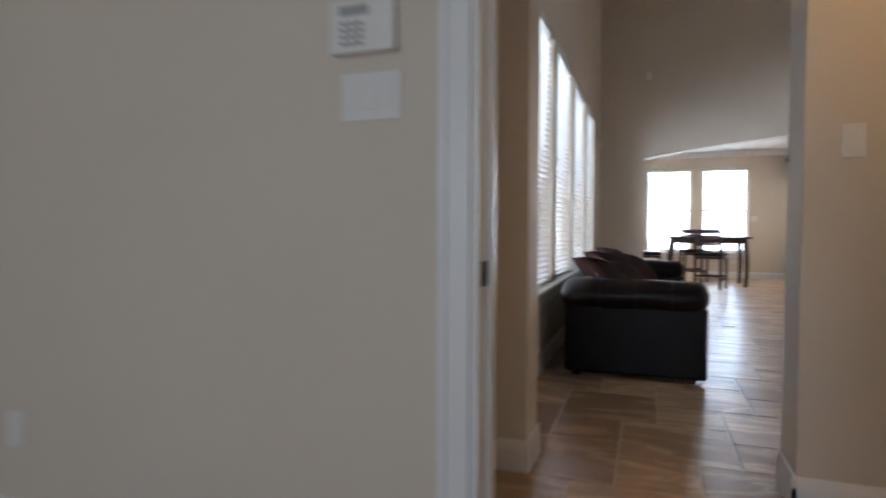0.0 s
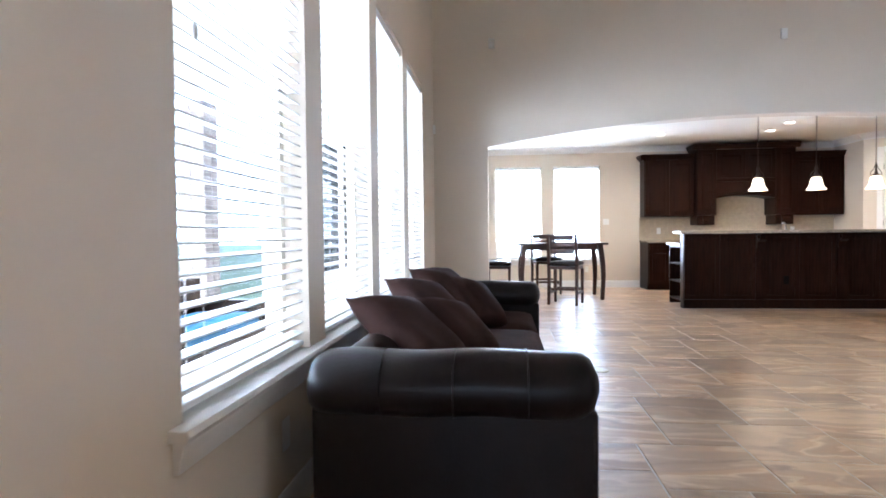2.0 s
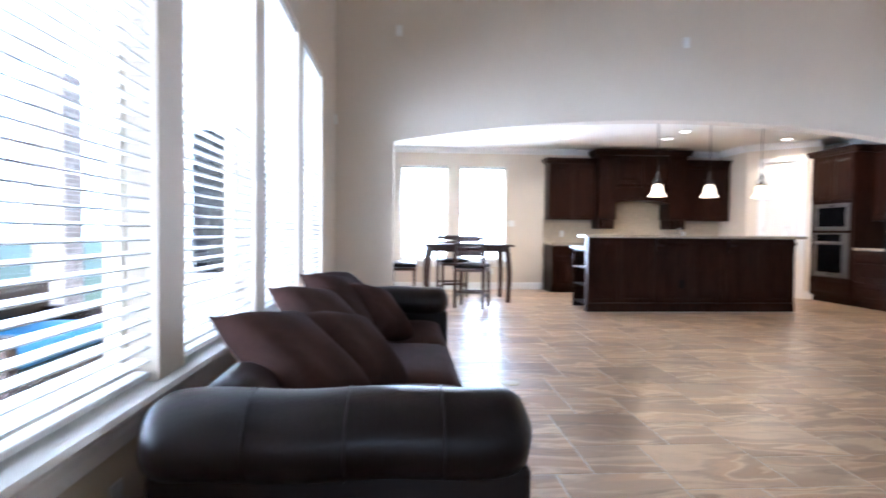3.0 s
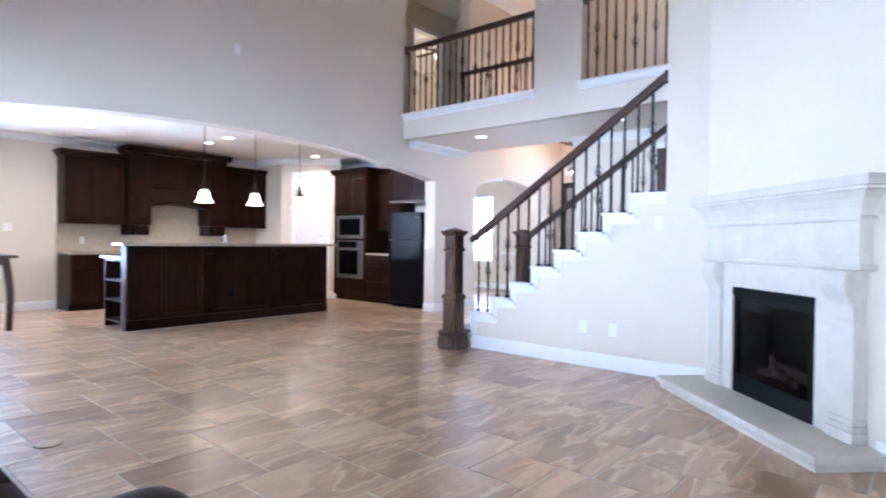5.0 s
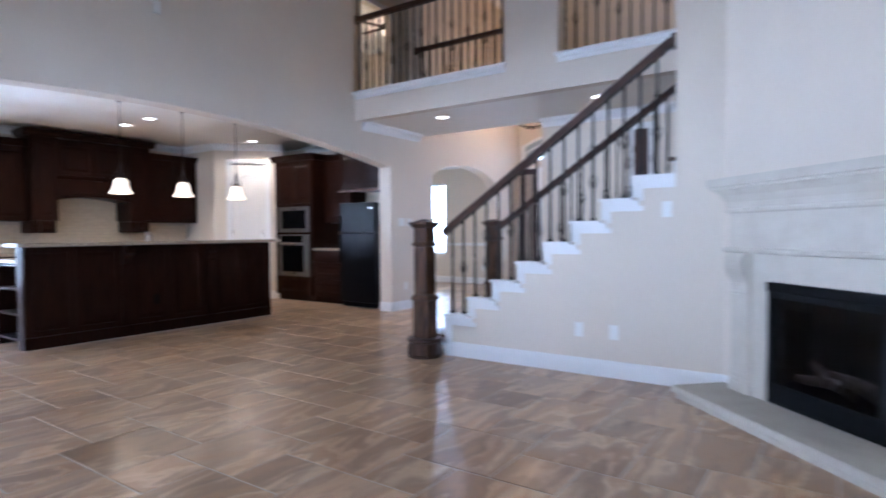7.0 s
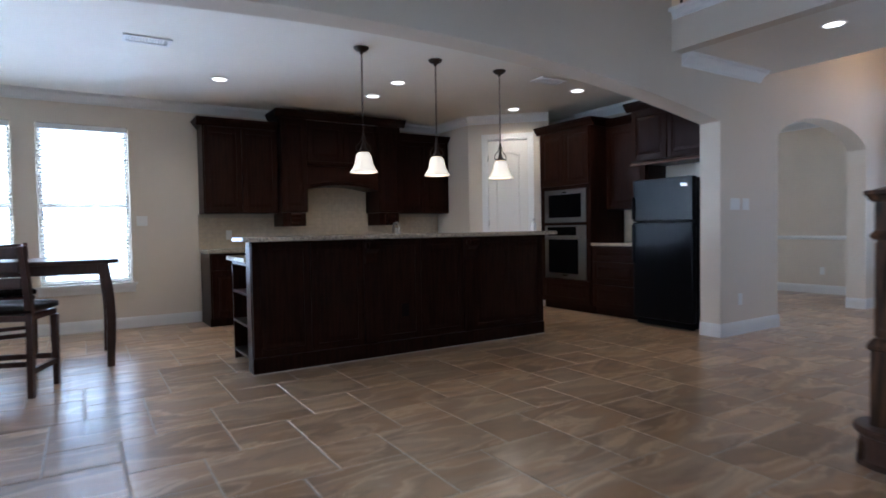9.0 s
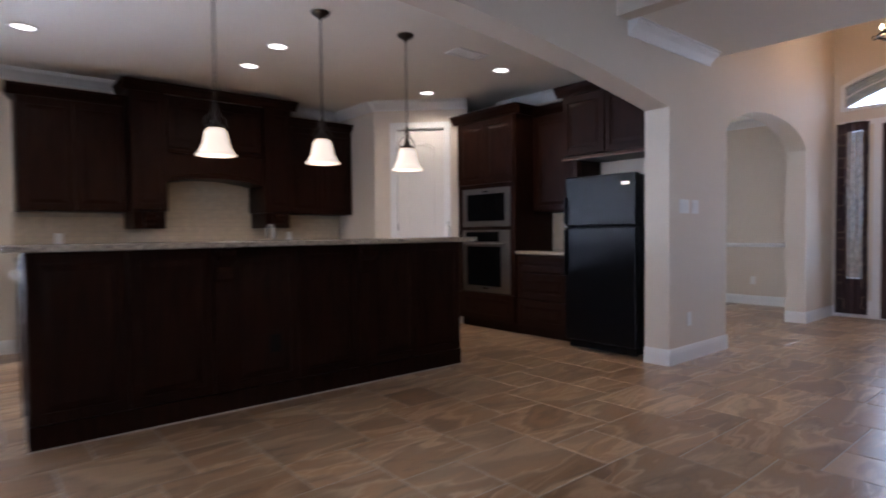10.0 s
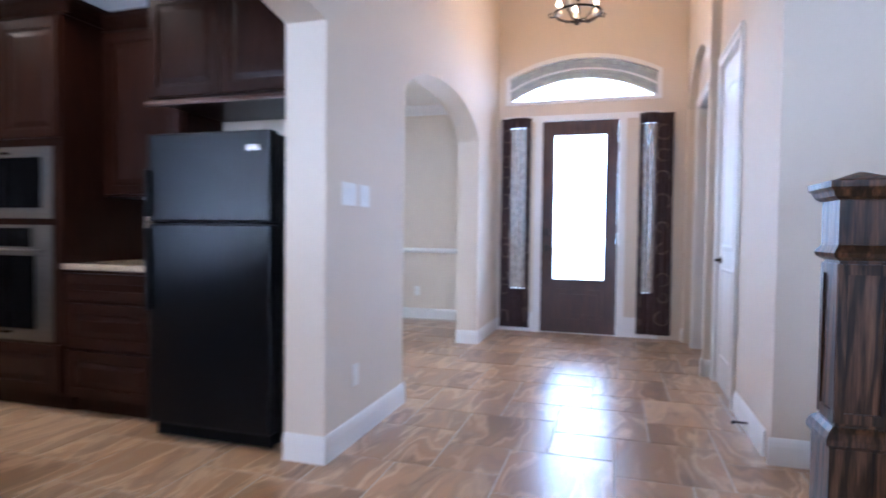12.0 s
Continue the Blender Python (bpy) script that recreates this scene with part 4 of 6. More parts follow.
# ---- kitchen ----
def door_front(name, w, h, parent, at):
    """A cabinet door: stiles, rails and a raised panel. Local x 0..w, z 0..h, front at y=-0.02."""
    bm = bmesh.new()
    st = min(0.06, w * 0.2)
    box(bm, 0.002, w - 0.002, -0.012, 0, 0.002, h - 0.002)
    ob = part(name, bm, CABINET, parent, at=at)
    for kind, a, b, c, d in (("stile", 0.002, st, 0.002, h - 0.002), ("stile", w - st, w - 0.002, 0.002, h - 0.002), ("rail", st, w - st, 0.002, st), ("rail", st, w - st, h - st, h - 0.002)):
        part(kind, bxm((a, b, -0.021, -0.0121, c, d), bevel=0.002), CABINET, ob)
    g = st + 0.012
    if w > 2.6 * g and h > 2.6 * g:
        bm = bmesh.new()
        ra = [bm.verts.new((x, -0.0122, z)) for x, z in ((g, g), (w - g, g), (w - g, h - g), (g, h - g))]
        k = 0.03
        rb = [bm.verts.new((x, -0.019, z)) for x, z in ((g + k, g + k), (w - g - k, g + k), (w - g - k, h - g - k), (g + k, h - g - k))]
        for i in range(4):
            j = (i + 1) % 4
            bm.faces.new((ra[i], ra[j], rb[j], rb[i]))
        bm.faces.new(rb)
        bmesh.ops.recalc_face_normals(bm, faces=bm.faces[:])
        part("raised_panel", bm, CABINET, ob)
    return ob


CABCROWN = [(0, 0), (0.012, 0), (0.02, 0.02), (0.05, 0.05), (0.06, 0.075), (0.07, 0.08), (0.07, 0.10), (0, 0.10)]


def cab_crown(parent, w, d, z, left=True, right=True):
    bm = sweep(bmesh.new(), CABCROWN, (-0.07 if left else 0, 0, z), (w + (0.07 if right else 0), 0, z), (0, -1, 0))
    if left:
        sweep(bm, CABCROWN, (0, 0.001, z), (0, d, z), (-1, 0, 0))
    if right:
        sweep(bm, CABCROWN, (w, 0.001, z), (w, d, z), (1, 0, 0))
    part("crown", bm, CABINET, parent)


def cabinet(name, label, m, w, d, z0, z1, cols=2, rows=((0, 1),), crown=None, toe=False, group="espresso kitchen cabinets"):
    """A cabinet unit with doors or drawers. rows: shares of the height. Local front at y=0, back at y=d."""
    t = thing(name, label, "cabinet", m, group)
    body = bxm((0, w, 0, d, z0 + (0.1 if toe else 0), z1))
    if toe:
        box(body, 0.0, w, 0.06, d, z0, z0 + 0.1)
    part("body", body, CABINET, t)
    lo = z0 + (0.11 if toe else 0.012)
    hi = z1 - 0.012
    for a, b in rows:
        za, zb = lo + (hi - lo) * a, lo + (hi - lo) * b
        n = cols if zb - za > 0.3 else 1
        for i in range(n):
            ww = (w - 0.024) / n
            door_front("door" if zb - za > 0.3 else "drawer", ww - 0.004, zb - za - 0.004, t, Matrix.Translation((0.012 + ww * i + 0.002, -0.001, za)))
    if crown:
        cab_crown(t, w, d, z1, *crown)
    return t


def B(x, y):
    return Matrix.Translation((x, y, 0))


def corbel(parent, x, y, z, w=0.11, h=0.2, d=0.13, mat=None, name="corbel"):
    """A scrolled bracket standing off y towards -y."""
    prof = [(0, 0), (0, -h), (-0.03, -h), (-0.045, -h * 0.9), (-0.04, -h * 0.72), (-0.055, -h * 0.55), (-d * 0.8, -h * 0.38), (-d, -h * 0.2), (-d, -h * 0.08), (-d * 0.9, 0)]
    bm = prism(bmesh.new(), [(y + p, z + q) for p, q in prof], "x", x - w / 2, x + w / 2)
    for sx in (-1, 1):
        lathe_bm = lathe(bmesh.new(), [(0.03, 0), (0.03, 0.008), (0.012, 0.014)], (0, 0, 0), 12)
        bmesh.ops.rotate(lathe_bm, verts=lathe_bm.verts[:], cent=(0, 0, 0), matrix=Matrix.Rotation(radians(90 * sx), 3, "Y"))
        bmesh.ops.translate(lathe_bm, verts=lathe_bm.verts[:], vec=(x + sx * w / 2, y - d * 0.62, z - h * 0.22))
        me = bpy.data.meshes.new("tmp")
        lathe_bm.to_mesh(me), lathe_bm.free()
        bm.from_mesh(me)
        bpy.data.meshes.remove(me)
    return part(name, bm, mat or CABINET, parent)


# island with a raised bar
IX0, IX1, IY = 3.37, 6.39, 11.06
isl = thing("kitchen_island", "long espresso wood island with panelled front and raised bar", "island")
part("body", bxm((IX0, IX1, IY + 0.012, IY + 0.16, 0.0, 1.05), (IX0 + 0.32, IX1, IY + 0.16, IY + 0.78, 0.0, 0.88)), CABINET, isl)
part("base_rail", bxm((IX0 - 0.008, IX1 + 0.008, IY - 0.012, IY + 0.012, 0.0, 0.13), bevel=0.004), CABINET, isl)
part("shoe_trim", bxm((IX0 - 0.012, IX1 + 0.012, IY - 0.022, IY - 0.0122, 0.0, 0.006)), GROUT, isl, "pale caulk line along the floor")
for p in (4.37, 5.42):
    part("pilaster", bxm((p - 0.05, p + 0.05, IY - 0.02, IY + 0.011, 0.131, 1.05), bevel=0.004), CABINET, isl)
    corbel(isl, p, IY - 0.02, 1.045, 0.10, 0.21, 0.13)
edges = [IX0, 4.32, 4.42, 5.37, 5.47, IX1]
for a, b in zip(edges[::2], edges[1::2]):
    half = (b - a) / 2
    for k in range(2):
        door_front("panel", half, 0.915, isl, Matrix.Translation((a + half * k, IY + 0.012, 0.132)))
part("end_panel", bxm((IX0 - 0.006, IX0 - 0.0005, IY + 0.02, IY + 0.155, 0.02, 1.04)), CABINET, isl)
sh = part("open_shelf", bxm((IX0 + 0.02, IX0 + 0.319, IY + 0.161, IY + 0.18, 0, 0.88), (IX0 + 0.02, IX0 + 0.319, IY + 0.76, IY + 0.78, 0, 0.88), (IX0 + 0.30, IX0 + 0.319, IY + 0.181, IY + 0.759, 0.0, 0.88)), CABINET, isl)
for z in (0.08, 0.34, 0.60, 0.85):
    part("shelf_board", bxm((IX0 + 0.02, IX0 + 0.298, IY + 0.182, IY + 0.758, z, z + 0.02)), CABINET, sh)
t = thing("bar_countertop", "speckled beige granite bar top on the island", "countertop")
part("slab", bxm((IX0 - 0.10, IX1 + 0.07, IY - 0.16, IY + 0.20, 1.052, 1.09), bevel=0.008), GRANITE, t)
t = thing("island_countertop", "speckled granite sink counter behind the bar", "countertop")
part("slab", bxm((IX0 - 0.02, IX1 + 0.03, IY + 0.1605, IY + 0.82, 0.882, 0.92), bevel=0.006), GRANITE, t)
t = thing("kitchen_faucet", "tall chrome gooseneck faucet on the island", "faucet")
bm = tube(bmesh.new(), [(4.98, 11.62, 0.92), (4.98, 11.62, 1.13)] + [(4.98, 11.62 + 0.07 - 0.07 * math.cos(a), 1.13 + 0.07 * math.sin(a)) for a in (0.4, 0.9, 1.4, 1.9, 2.4, 2.9)] + [(4.98, 11.76, 1.10)], 0.013, 10)
part("spout", bm, STEEL, t, "", True)
part("base", lathe(bmesh.new(), [(0.03, 0), (0.03, 0.01), (0.02, 0.03), (0.016, 0.06)], (4.98, 11.62, 0.92), 14), STEEL, t, "", True)
part("lever", tube(bmesh.new(), [(5.0, 11.62, 0.97), (5.06, 11.62, 0.99), (5.10, 11.62, 1.03)], 0.007, 8), STEEL, t, "", True)
t = thing("soap_bottle", "small white pump bottle on the bar top", "bottle", B(6.22, 11.0) @ Matrix.Translation((0, 0, 1.0905)))
part("bottle", lathe(bmesh.new(), [(0.026, 0), (0.028, 0.004), (0.028, 0.075), (0.02, 0.09), (0.011, 0.094), (0.011, 0.105)], (0, 0, 0), 14), PLASTIC, t, "", True)
part("pump", tube(bmesh.new(), [(0, 0, 0.105), (0, 0, 0.125), (0.02, 0, 0.125)], 0.005, 6), GREYPLASTIC, t)

# back wall run
BF = 13.68
cabinet("base_cabinet", "espresso base cabinet with a drawer over doors", B(3.53, BF), 0.74, BACK_Y - BF, 0, 0.88, 2, ((0, 0.76), (0.78, 1)), toe=True)
cabinet("base_cabinet", "espresso base cabinet beside the range", B(4.275, BF), 0.54, BACK_Y - BF, 0, 0.88, 1, ((0, 0.76), (0.78, 1)), toe=True)
cabinet("base_cabinet", "espresso base cabinet with a drawer over doors", B(5.85, BF), 1.24, BACK_Y - BF, 0, 0.88, 2, ((0, 0.76), (0.78, 1)), toe=True)
t = thing("range", "steel cooking range under the wooden hood", "range", B(4.83, BF - 0.02))
part("body", bxm((0, 0.985, 0, 0.62, 0.02, 0.90), bevel=0.005), STEEL, t)
part("oven_window", bxm((0.15, 0.83, -0.006, -0.0005, 0.3, 0.62)), BLACKGLASS, t)
part("cooktop", bxm((0.02, 0.965, 0.03, 0.6, 0.901, 0.915)), BLACKMETAL, t)
part("handle", tube(bmesh.new(), [(0.1, -0.04, 0.7), (0.885, -0.04, 0.7)], 0.012, 8), STEEL, t)
for x0, x1 in ((3.51, 4.82), (5.845, 7.095)):
    t = thing("back_countertop", "speckled granite counter along the kitchen wall", "countertop")
    part("slab", bxm((x0, x1, BF - 0.03, BACK_Y - 0.014, 0.882, 0.92), bevel=0.006), GRANITE, t)
UF = 13.96
cabinet("wall_cabinet", "espresso wall cabinet with two raised-panel doors", B(3.53, UF), 0.915, BACK_Y - UF, 1.37, 2.44, 2, crown=(True, False))
cabinet("wall_cabinet", "espresso wall cabinet with two raised-panel doors", B(6.20, UF), 0.89, BACK_Y - UF, 1.37, 2.44, 2, crown=(False, False))
HF = 13.84
hood = thing("range_hood", "tall carved espresso wood range hood with corbelled columns", "range hood", B(4.45, HF))
for x0 in (0.0, 1.39):
    col = part("column", bxm((x0, x0 + 0.35, 0, BACK_Y - HF, 1.38, 2.60)), CABINET, hood)
    door_front("panel", 0.33, 1.18, hood, Matrix.Translation((x0 + 0.01, -0.001, 1.40)))
    part("column_foot", bxm((x0 + 0.02, x0 + 0.33, 0.03, BACK_Y - HF - 0.02, 1.20, 1.379), bevel=0.006), CABINET, hood)
    corbel(hood, x0 + 0.175, 0.03, 1.375, 0.12, 0.16, 0.07)
part("canopy", prism(bmesh.new(), arc(0.351, 1.389, 1.69, 0.06, 16) + [(1.389, 2.02), (0.351, 2.02)], "y", 0.02, BACK_Y - HF - 0.02), CABINET, hood)
bm = sweep(bmesh.new(), [(0, 0), (0.02, 0), (0.04, 0.03), (0.04, 0.045), (0, 0.045)], (0.351, 0.02, 2.0), (1.389, 0.02, 2.0), (0, -1, 0))
part("canopy_moulding", bm, CABINET, hood)
part("arch_trim", tube(bmesh.new(), [(x, 0.012, z + 0.05) for x, z in arc(0.40, 1.34, 1.69, 0.06, 16)], 0.012, 6), CABINET, hood)
part("upper_box", bxm((0.351, 1.389, 0.03, BACK_Y - HF, 2.021, 2.60)), CABINET, hood)
for k in range(2):
    door_front("door", 0.51, 0.50, hood, Matrix.Translation((0.357 + 0.516 * k, 0.029, 2.06)))
cab_crown(hood, 1.74, BACK_Y - HF, 2.60)

# tiled splash
spl = structure("backsplash", bxm((3.51, 7.095, BACK_Y - 0.007, BACK_Y - 0.001, 0.92, 1.37), (4.46, 6.18, BACK_Y - 0.007, BACK_Y - 0.001, 1.371, 1.82)), SPLASHJOINT, "pale travertine brick-tile backsplash", "backsplash")
field = bmesh.new()
tw, th = 0.102, 0.05
for r in range(18):
    z = 0.925 + th * r
    if z > 1.80:
        break
    x = 3.515 - (tw / 2 if r % 2 else 0)
    while x < 7.09:
        a, b = max(3.515, x + 0.002), min(7.09, x + tw - 0.002)
        if b - a > 0.015 and (z < 1.31 or 4.48 < a < 6.10):
            box(field, a, b, BACK_Y - 0.013, BACK_Y - 0.0068, z + 0.002, z + th - 0.002)
        x += tw
tagged(part("tile_field", field, SPLASH, spl), kind="stuff")

# oven tower and the run to the refrigerator, facing west
TW = Matrix.Translation((7.77, 12.60, 0)) @ Matrix.Rotation(radians(-90), 4, "Z")
tower = thing("oven_tower", "tall espresso cabinet with built-in microwave and wall oven", "cabinet", TW, "espresso kitchen cabinets")
part("body", bxm((0, 0.93, 0, 0.63, 0.1, 2.42), (0, 0.93, 0.06, 0.63, 0, 0.1)), CABINET, tower)
for k in range(2):
    door_front("door", 0.45, 0.72, tower, Matrix.Translation((0.012 + 0.453 * k, -0.001, 1.68)))
door_front("drawer", 0.906, 0.30, tower, Matrix.Translation((0.012, -0.001, 0.12)))
cab_crown(tower, 0.93, 0.62, 2.42)
mw = thing("microwave_oven", "steel built-in microwave with a dark window", "microwave", TW @ Matrix.Translation((0.085, 0, 1.19)))
part("frame", bxm((0, 0.77, -0.012, -0.0006, 0, 0.44), bevel=0.003), STEEL, mw)
part("window", bxm((0.085, 0.57, -0.018, -0.0125, 0.065, 0.375)), BLACKGLASS, mw)
part("control_panel", bxm((0.573, 0.69, -0.017, -0.0125, 0.065, 0.375)), BLACKGLASS, mw)
part("badge", bxm((0.34, 0.43, -0.0145, -0.0122, 0.395, 0.41)), CHROME, mw)
ov = thing("wall_oven", "steel wall oven with a dark glass door", "oven", TW @ Matrix.Translation((0.085, 0, 0.43)))
part("frame", bxm((0, 0.77, -0.012, -0.0006, 0, 0.72), bevel=0.003), STEEL, ov)
part("control_panel", bxm((0.06, 0.60, -0.016, -0.0125, 0.585, 0.70)), BLACKGLASS, ov)
part("door_glass", bxm((0.085, 0.63, -0.022, -0.0125, 0.075, 0.53)), BLACKGLASS, ov)
bm = tube(bmesh.new(), [(0.05, -0.055, 0.56), (0.72, -0.055, 0.56)], 0.012, 10)
for x in (0.08, 0.69):
    tube(bm, [(x, -0.012, 0.56), (x, -0.055, 0.56)], 0.008, 6)
part("handle", bm, STEEL, ov)
part("badge", bxm((0.34, 0.43, -0.0145, -0.0122, 0.04, 0.055)), CHROME, ov)
EB = Matrix.Translation((7.79, 11.668, 0)) @ Matrix.Rotation(radians(-90), 4, "Z")
cabinet("base_cabinet", "espresso drawer cabinet between ovens and refrigerator", EB, 0.69, 0.61, 0, 0.88, 1, ((0, 0.38), (0.4, 0.76), (0.78, 1)), toe=True)
t = thing("side_countertop", "short speckled granite counter beside the ovens", "countertop", EB)
part("slab", bxm((0.002, 0.69, -0.03, 0.625, 0.882, 0.92), bevel=0.006), GRANITE, t)
t = structure("side_splash", bxm((8.408, 8.4195, 10.98, 11.667, 0.921, 1.34)), SPLASH, "pale tiled splash beside the ovens", "backsplash")
cabinet("wall_cabinet", "espresso wall cabinet beside the oven tower", Matrix.Translation((8.07, 11.668, 0)) @ Matrix.Rotation(radians(-90), 4, "Z"), 0.64, 0.345, 1.34, 2.40, 1, crown=(False, False))
OF = Matrix.Translation((7.77, 11.02, 0)) @ Matrix.Rotation(radians(-90), 4, "Z")
of = cabinet("wall_cabinet", "deep espresso cabinet above the refrigerator", OF, 0.99, 0.64, 1.86, 2.46, 2, crown=(True, False))
part("light_rail", sweep(bmesh.new(), [(0, 0), (0.03, 0), (0.03, 0.012), (0.015, 0.03), (0, 0.035)], (0, 0, 1.825), (0.99, 0, 1.825), (0, -1, 0)), DOORWOOD, of, "lighter wood rail under the doors")

FR = Matrix.Translation((7.60, 10.87, 0)) @ Matrix.Rotation(radians(-90), 4, "Z")
fr = thing("refrigerator", "glossy black top-freezer refrigerator", "refrigerator", FR)
part("body", bxm((0.0, 0.76, 0.075, 0.72, 0.03, 1.625), bevel=0.006), FRIDGEBLACK, fr)
part("freezer_door", bxm((0.0, 0.76, 0.0, 0.072, 1.175, 1.64), bevel=0.012), FRIDGEBLACK, fr)
part("lower_door", bxm((0.0, 0.76, 0.0, 0.072, 0.09, 1.163), bevel=0.012), FRIDGEBLACK, fr)
part("kick_grille", bxm((0.02, 0.74, 0.05, 0.074, 0.015, 0.085)), BLACKMETAL, fr)
part("badge", bxm((0.62, 0.70, -0.004, -0.0005, 1.535, 1.565), bevel=0.001), CHROME, fr, "small bright badge")
part("hinge", bxm((0.0, 0.05, -0.01, 0.06, 1.1635, 1.1745)), CHROME, fr)
for z0, z1 in ((1.20, 1.45), (0.70, 1.14)):
    part("handle", bxm((0.005, 0.03, -0.03, -0.001, z0, z1), bevel=0.008), FRIDGEBLACK, fr)


# ---- lamps of the kitchen and the soffit ----
def pendant(x, y):
    t = thing("pendant_lamp", "bell-shaped frosted glass pendant on a dark bronze chain", "pendant lamp", Matrix.Translation((x, y, 1.645)), "pendants over the island")
    top = KCEIL - 1.645
    part("canopy", lathe(bmesh.new(), [(0.068, 0), (0.066, -0.012), (0.045, -0.03), (0.018, -0.042), (0.01, -0.06)][::-1], (0, 0, top), 18), BRONZE, t, "", True)
    part("shade", lathe(bmesh.new(), [(0.122, 0.0), (0.126, 0.004), (0.104, 0.03), (0.083, 0.07), (0.074, 0.115), (0.068, 0.15), (0.05, 0.175), (0.03, 0.185)], (0, 0, 0), 28), SHADE, t, "glowing frosted bell glass", True)
    part("fitter", lathe(bmesh.new(), [(0.045, 0.176), (0.05, 0.19), (0.03, 0.205), (0.018, 0.24), (0.012, 0.27), (0.01, 0.36)], (0, 0, 0), 16), BRONZE, t, "", True)
    for a in (0, math.pi):
        pts = [(math.cos(a) * r, math.sin(a) * r, z) for r, z in ((0.05, 0.18), (0.075, 0.20), (0.07, 0.235), (0.03, 0.27), (0.012, 0.33))]
        part("scroll_arm", tube(bmesh.new(), pts, 0.005, 6), BRONZE, t)
    bm = bmesh.new()
    z, k = 0.355, 0
    while z < top - 0.06:
        c = [(0.009 * math.cos(a), 0.0, 0.018 * math.sin(a)) if k % 2 else (0.0, 0.009 * math.cos(a), 0.018 * math.sin(a)) for a in (2 * math.pi * i / 8 for i in range(9))]
        tube(bm, [(p[0], p[1], z + p[2] + 0.018) for p in c], 0.0028, 4)
        z += 0.03
        k += 1
    part("chain", bm, BRONZE, t)
    return t


for px in (4.41, 5.18, 5.955):
    pendant(px, 11.2)
    lamp("pendant_light", "POINT", Matrix.Translation((px, 11.2, 1.60)), 6, WARM, radius=0.09)


def can_light(x, y, z, power, colour=(1.0, 0.82, 0.60)):
    t = thing("recessed_light", "round recessed ceiling light, switched on", "ceiling light", Matrix.Translation((x, y, z)), "recessed ceiling lights")
    bm = bmesh.new()
    n = 28
    ro = [bm.verts.new((0.095 * math.cos(2 * math.pi * i / n), 0.095 * math.sin(2 * math.pi * i / n), -0.001)) for i in range(n)]
    rm = [bm.verts.new((0.088 * math.cos(2 * math.pi * i / n), 0.088 * math.sin(2 * math.pi * i / n), -0.008)) for i in range(n)]
    ri = [bm.verts.new((0.072 * math.cos(2 * math.pi * i / n), 0.072 * math.sin(2 * math.pi * i / n), -0.006)) for i in range(n)]
    for p, q in ((ro, rm), (rm, ri)):
        for i in range(n):
            bm.faces.new((p[i], p[(i + 1) % n], q[(i + 1) % n], q[i]))
    part("trim_ring", bm, TRIM, t, "", True)
    part("lens", lathe(bmesh.new(), [(0.071, -0.0055), (0.071, -0.002)], (0, 0, 0), 24), CANLIGHT, t, "glowing lens")
    lamp("recessed_glow", "SPOT", Matrix.Translation((x, y, z - 0.02)), power, colour, cone=radians(150), radius=0.07)


for x, y in ((7.31, 12.0), (7.31, 11.43), (5.289, 12.82), (5.258, 12.11), (3.54, 12.88)):
    can_light(x, 12.62 if (x, y) == (7.31, 12.0) else y, KCEIL, 70, (1.0, 0.77, 0.50))
can_light(7.36, 8.70, SOFFIT, 10)
can_light(7.44, 6.61, SOFFIT, 12)


def vent(x, y, z, w, d):
    t = thing("ceiling_vent", "white slotted ceiling air vent", "vent", Matrix.Translation((x, y, z)))
    part("frame", bxm((-w / 2, w / 2, -d / 2, -d / 2 + 0.025, -0.012, -0.001), (-w / 2, w / 2, d / 2 - 0.025, d / 2, -0.012, -0.001), (-w / 2, -w / 2 + 0.025, -d / 2 + 0.025, d / 2 - 0.025, -0.012, -0.001), (w / 2 - 0.025, w / 2, -d / 2 + 0.025, d / 2 - 0.025, -0.012, -0.001)), TRIM, t)
    part("backing", bxm((-w / 2 + 0.025, w / 2 - 0.025, -d / 2 + 0.025, d / 2 - 0.025, -0.003, -0.001)), GREYPLASTIC, t)
    n = int((w - 0.06) / 0.022)
    for k in range(n):
        x0 = -w / 2 + 0.032 + k * 0.022
        part("slat", bxm((x0, x0 + 0.010, -d / 2 + 0.026, d / 2 - 0.026, -0.010, -0.0032)), TRIM, t)


vent(2.77, 11.87, KCEIL, 0.36, 0.20)
vent(6.68, 11.25, KCEIL, 0.36, 0.20)
can_light(7.75, 6.3, HIGH, 60, (1.0, 0.66, 0.36))
can_light(1.75, 2.33, 2.6, 38, (1.0, 0.57, 0.19))

# ---- stair ----
def append(bm, other):
    me = bpy.data.meshes.new("tmp")
    other.to_mesh(me)
    other.free()
    bm.from_mesh(me)
    bpy.data.meshes.remove(me)


SX1 = 7.08
stair = thing("staircase", "straight stair with dark wood treads and white risers", "stairs")
for k in range(-1, STEPS + 4):
    z = LEVEL1 - 0.012 + RISE * k
    y0 = NOSE_Y - TREAD * k
    x0 = SX + 0.121 if k >= 0 else SX - 0.02
    x1 = SX1 if k >= 0 else SX1 + 0.1
    if k < 0:
        y0 += 0.02
    part("riser", bxm((x0, x1, y0 - 0.02, y0, max(0.0, z - RISE), z - 0.03)), TRIM, stair)
    part("tread", bxm((x0, x1, (y0 - TREAD) if k >= 0 else NOSE_Y + 0.002, y0 + 0.028, z - 0.029, z), bevel=0.008 if k < 0 else 0.0), STAIRWOOD, stair)
pts = [(NOSE_Y - 0.03, 0.0)]
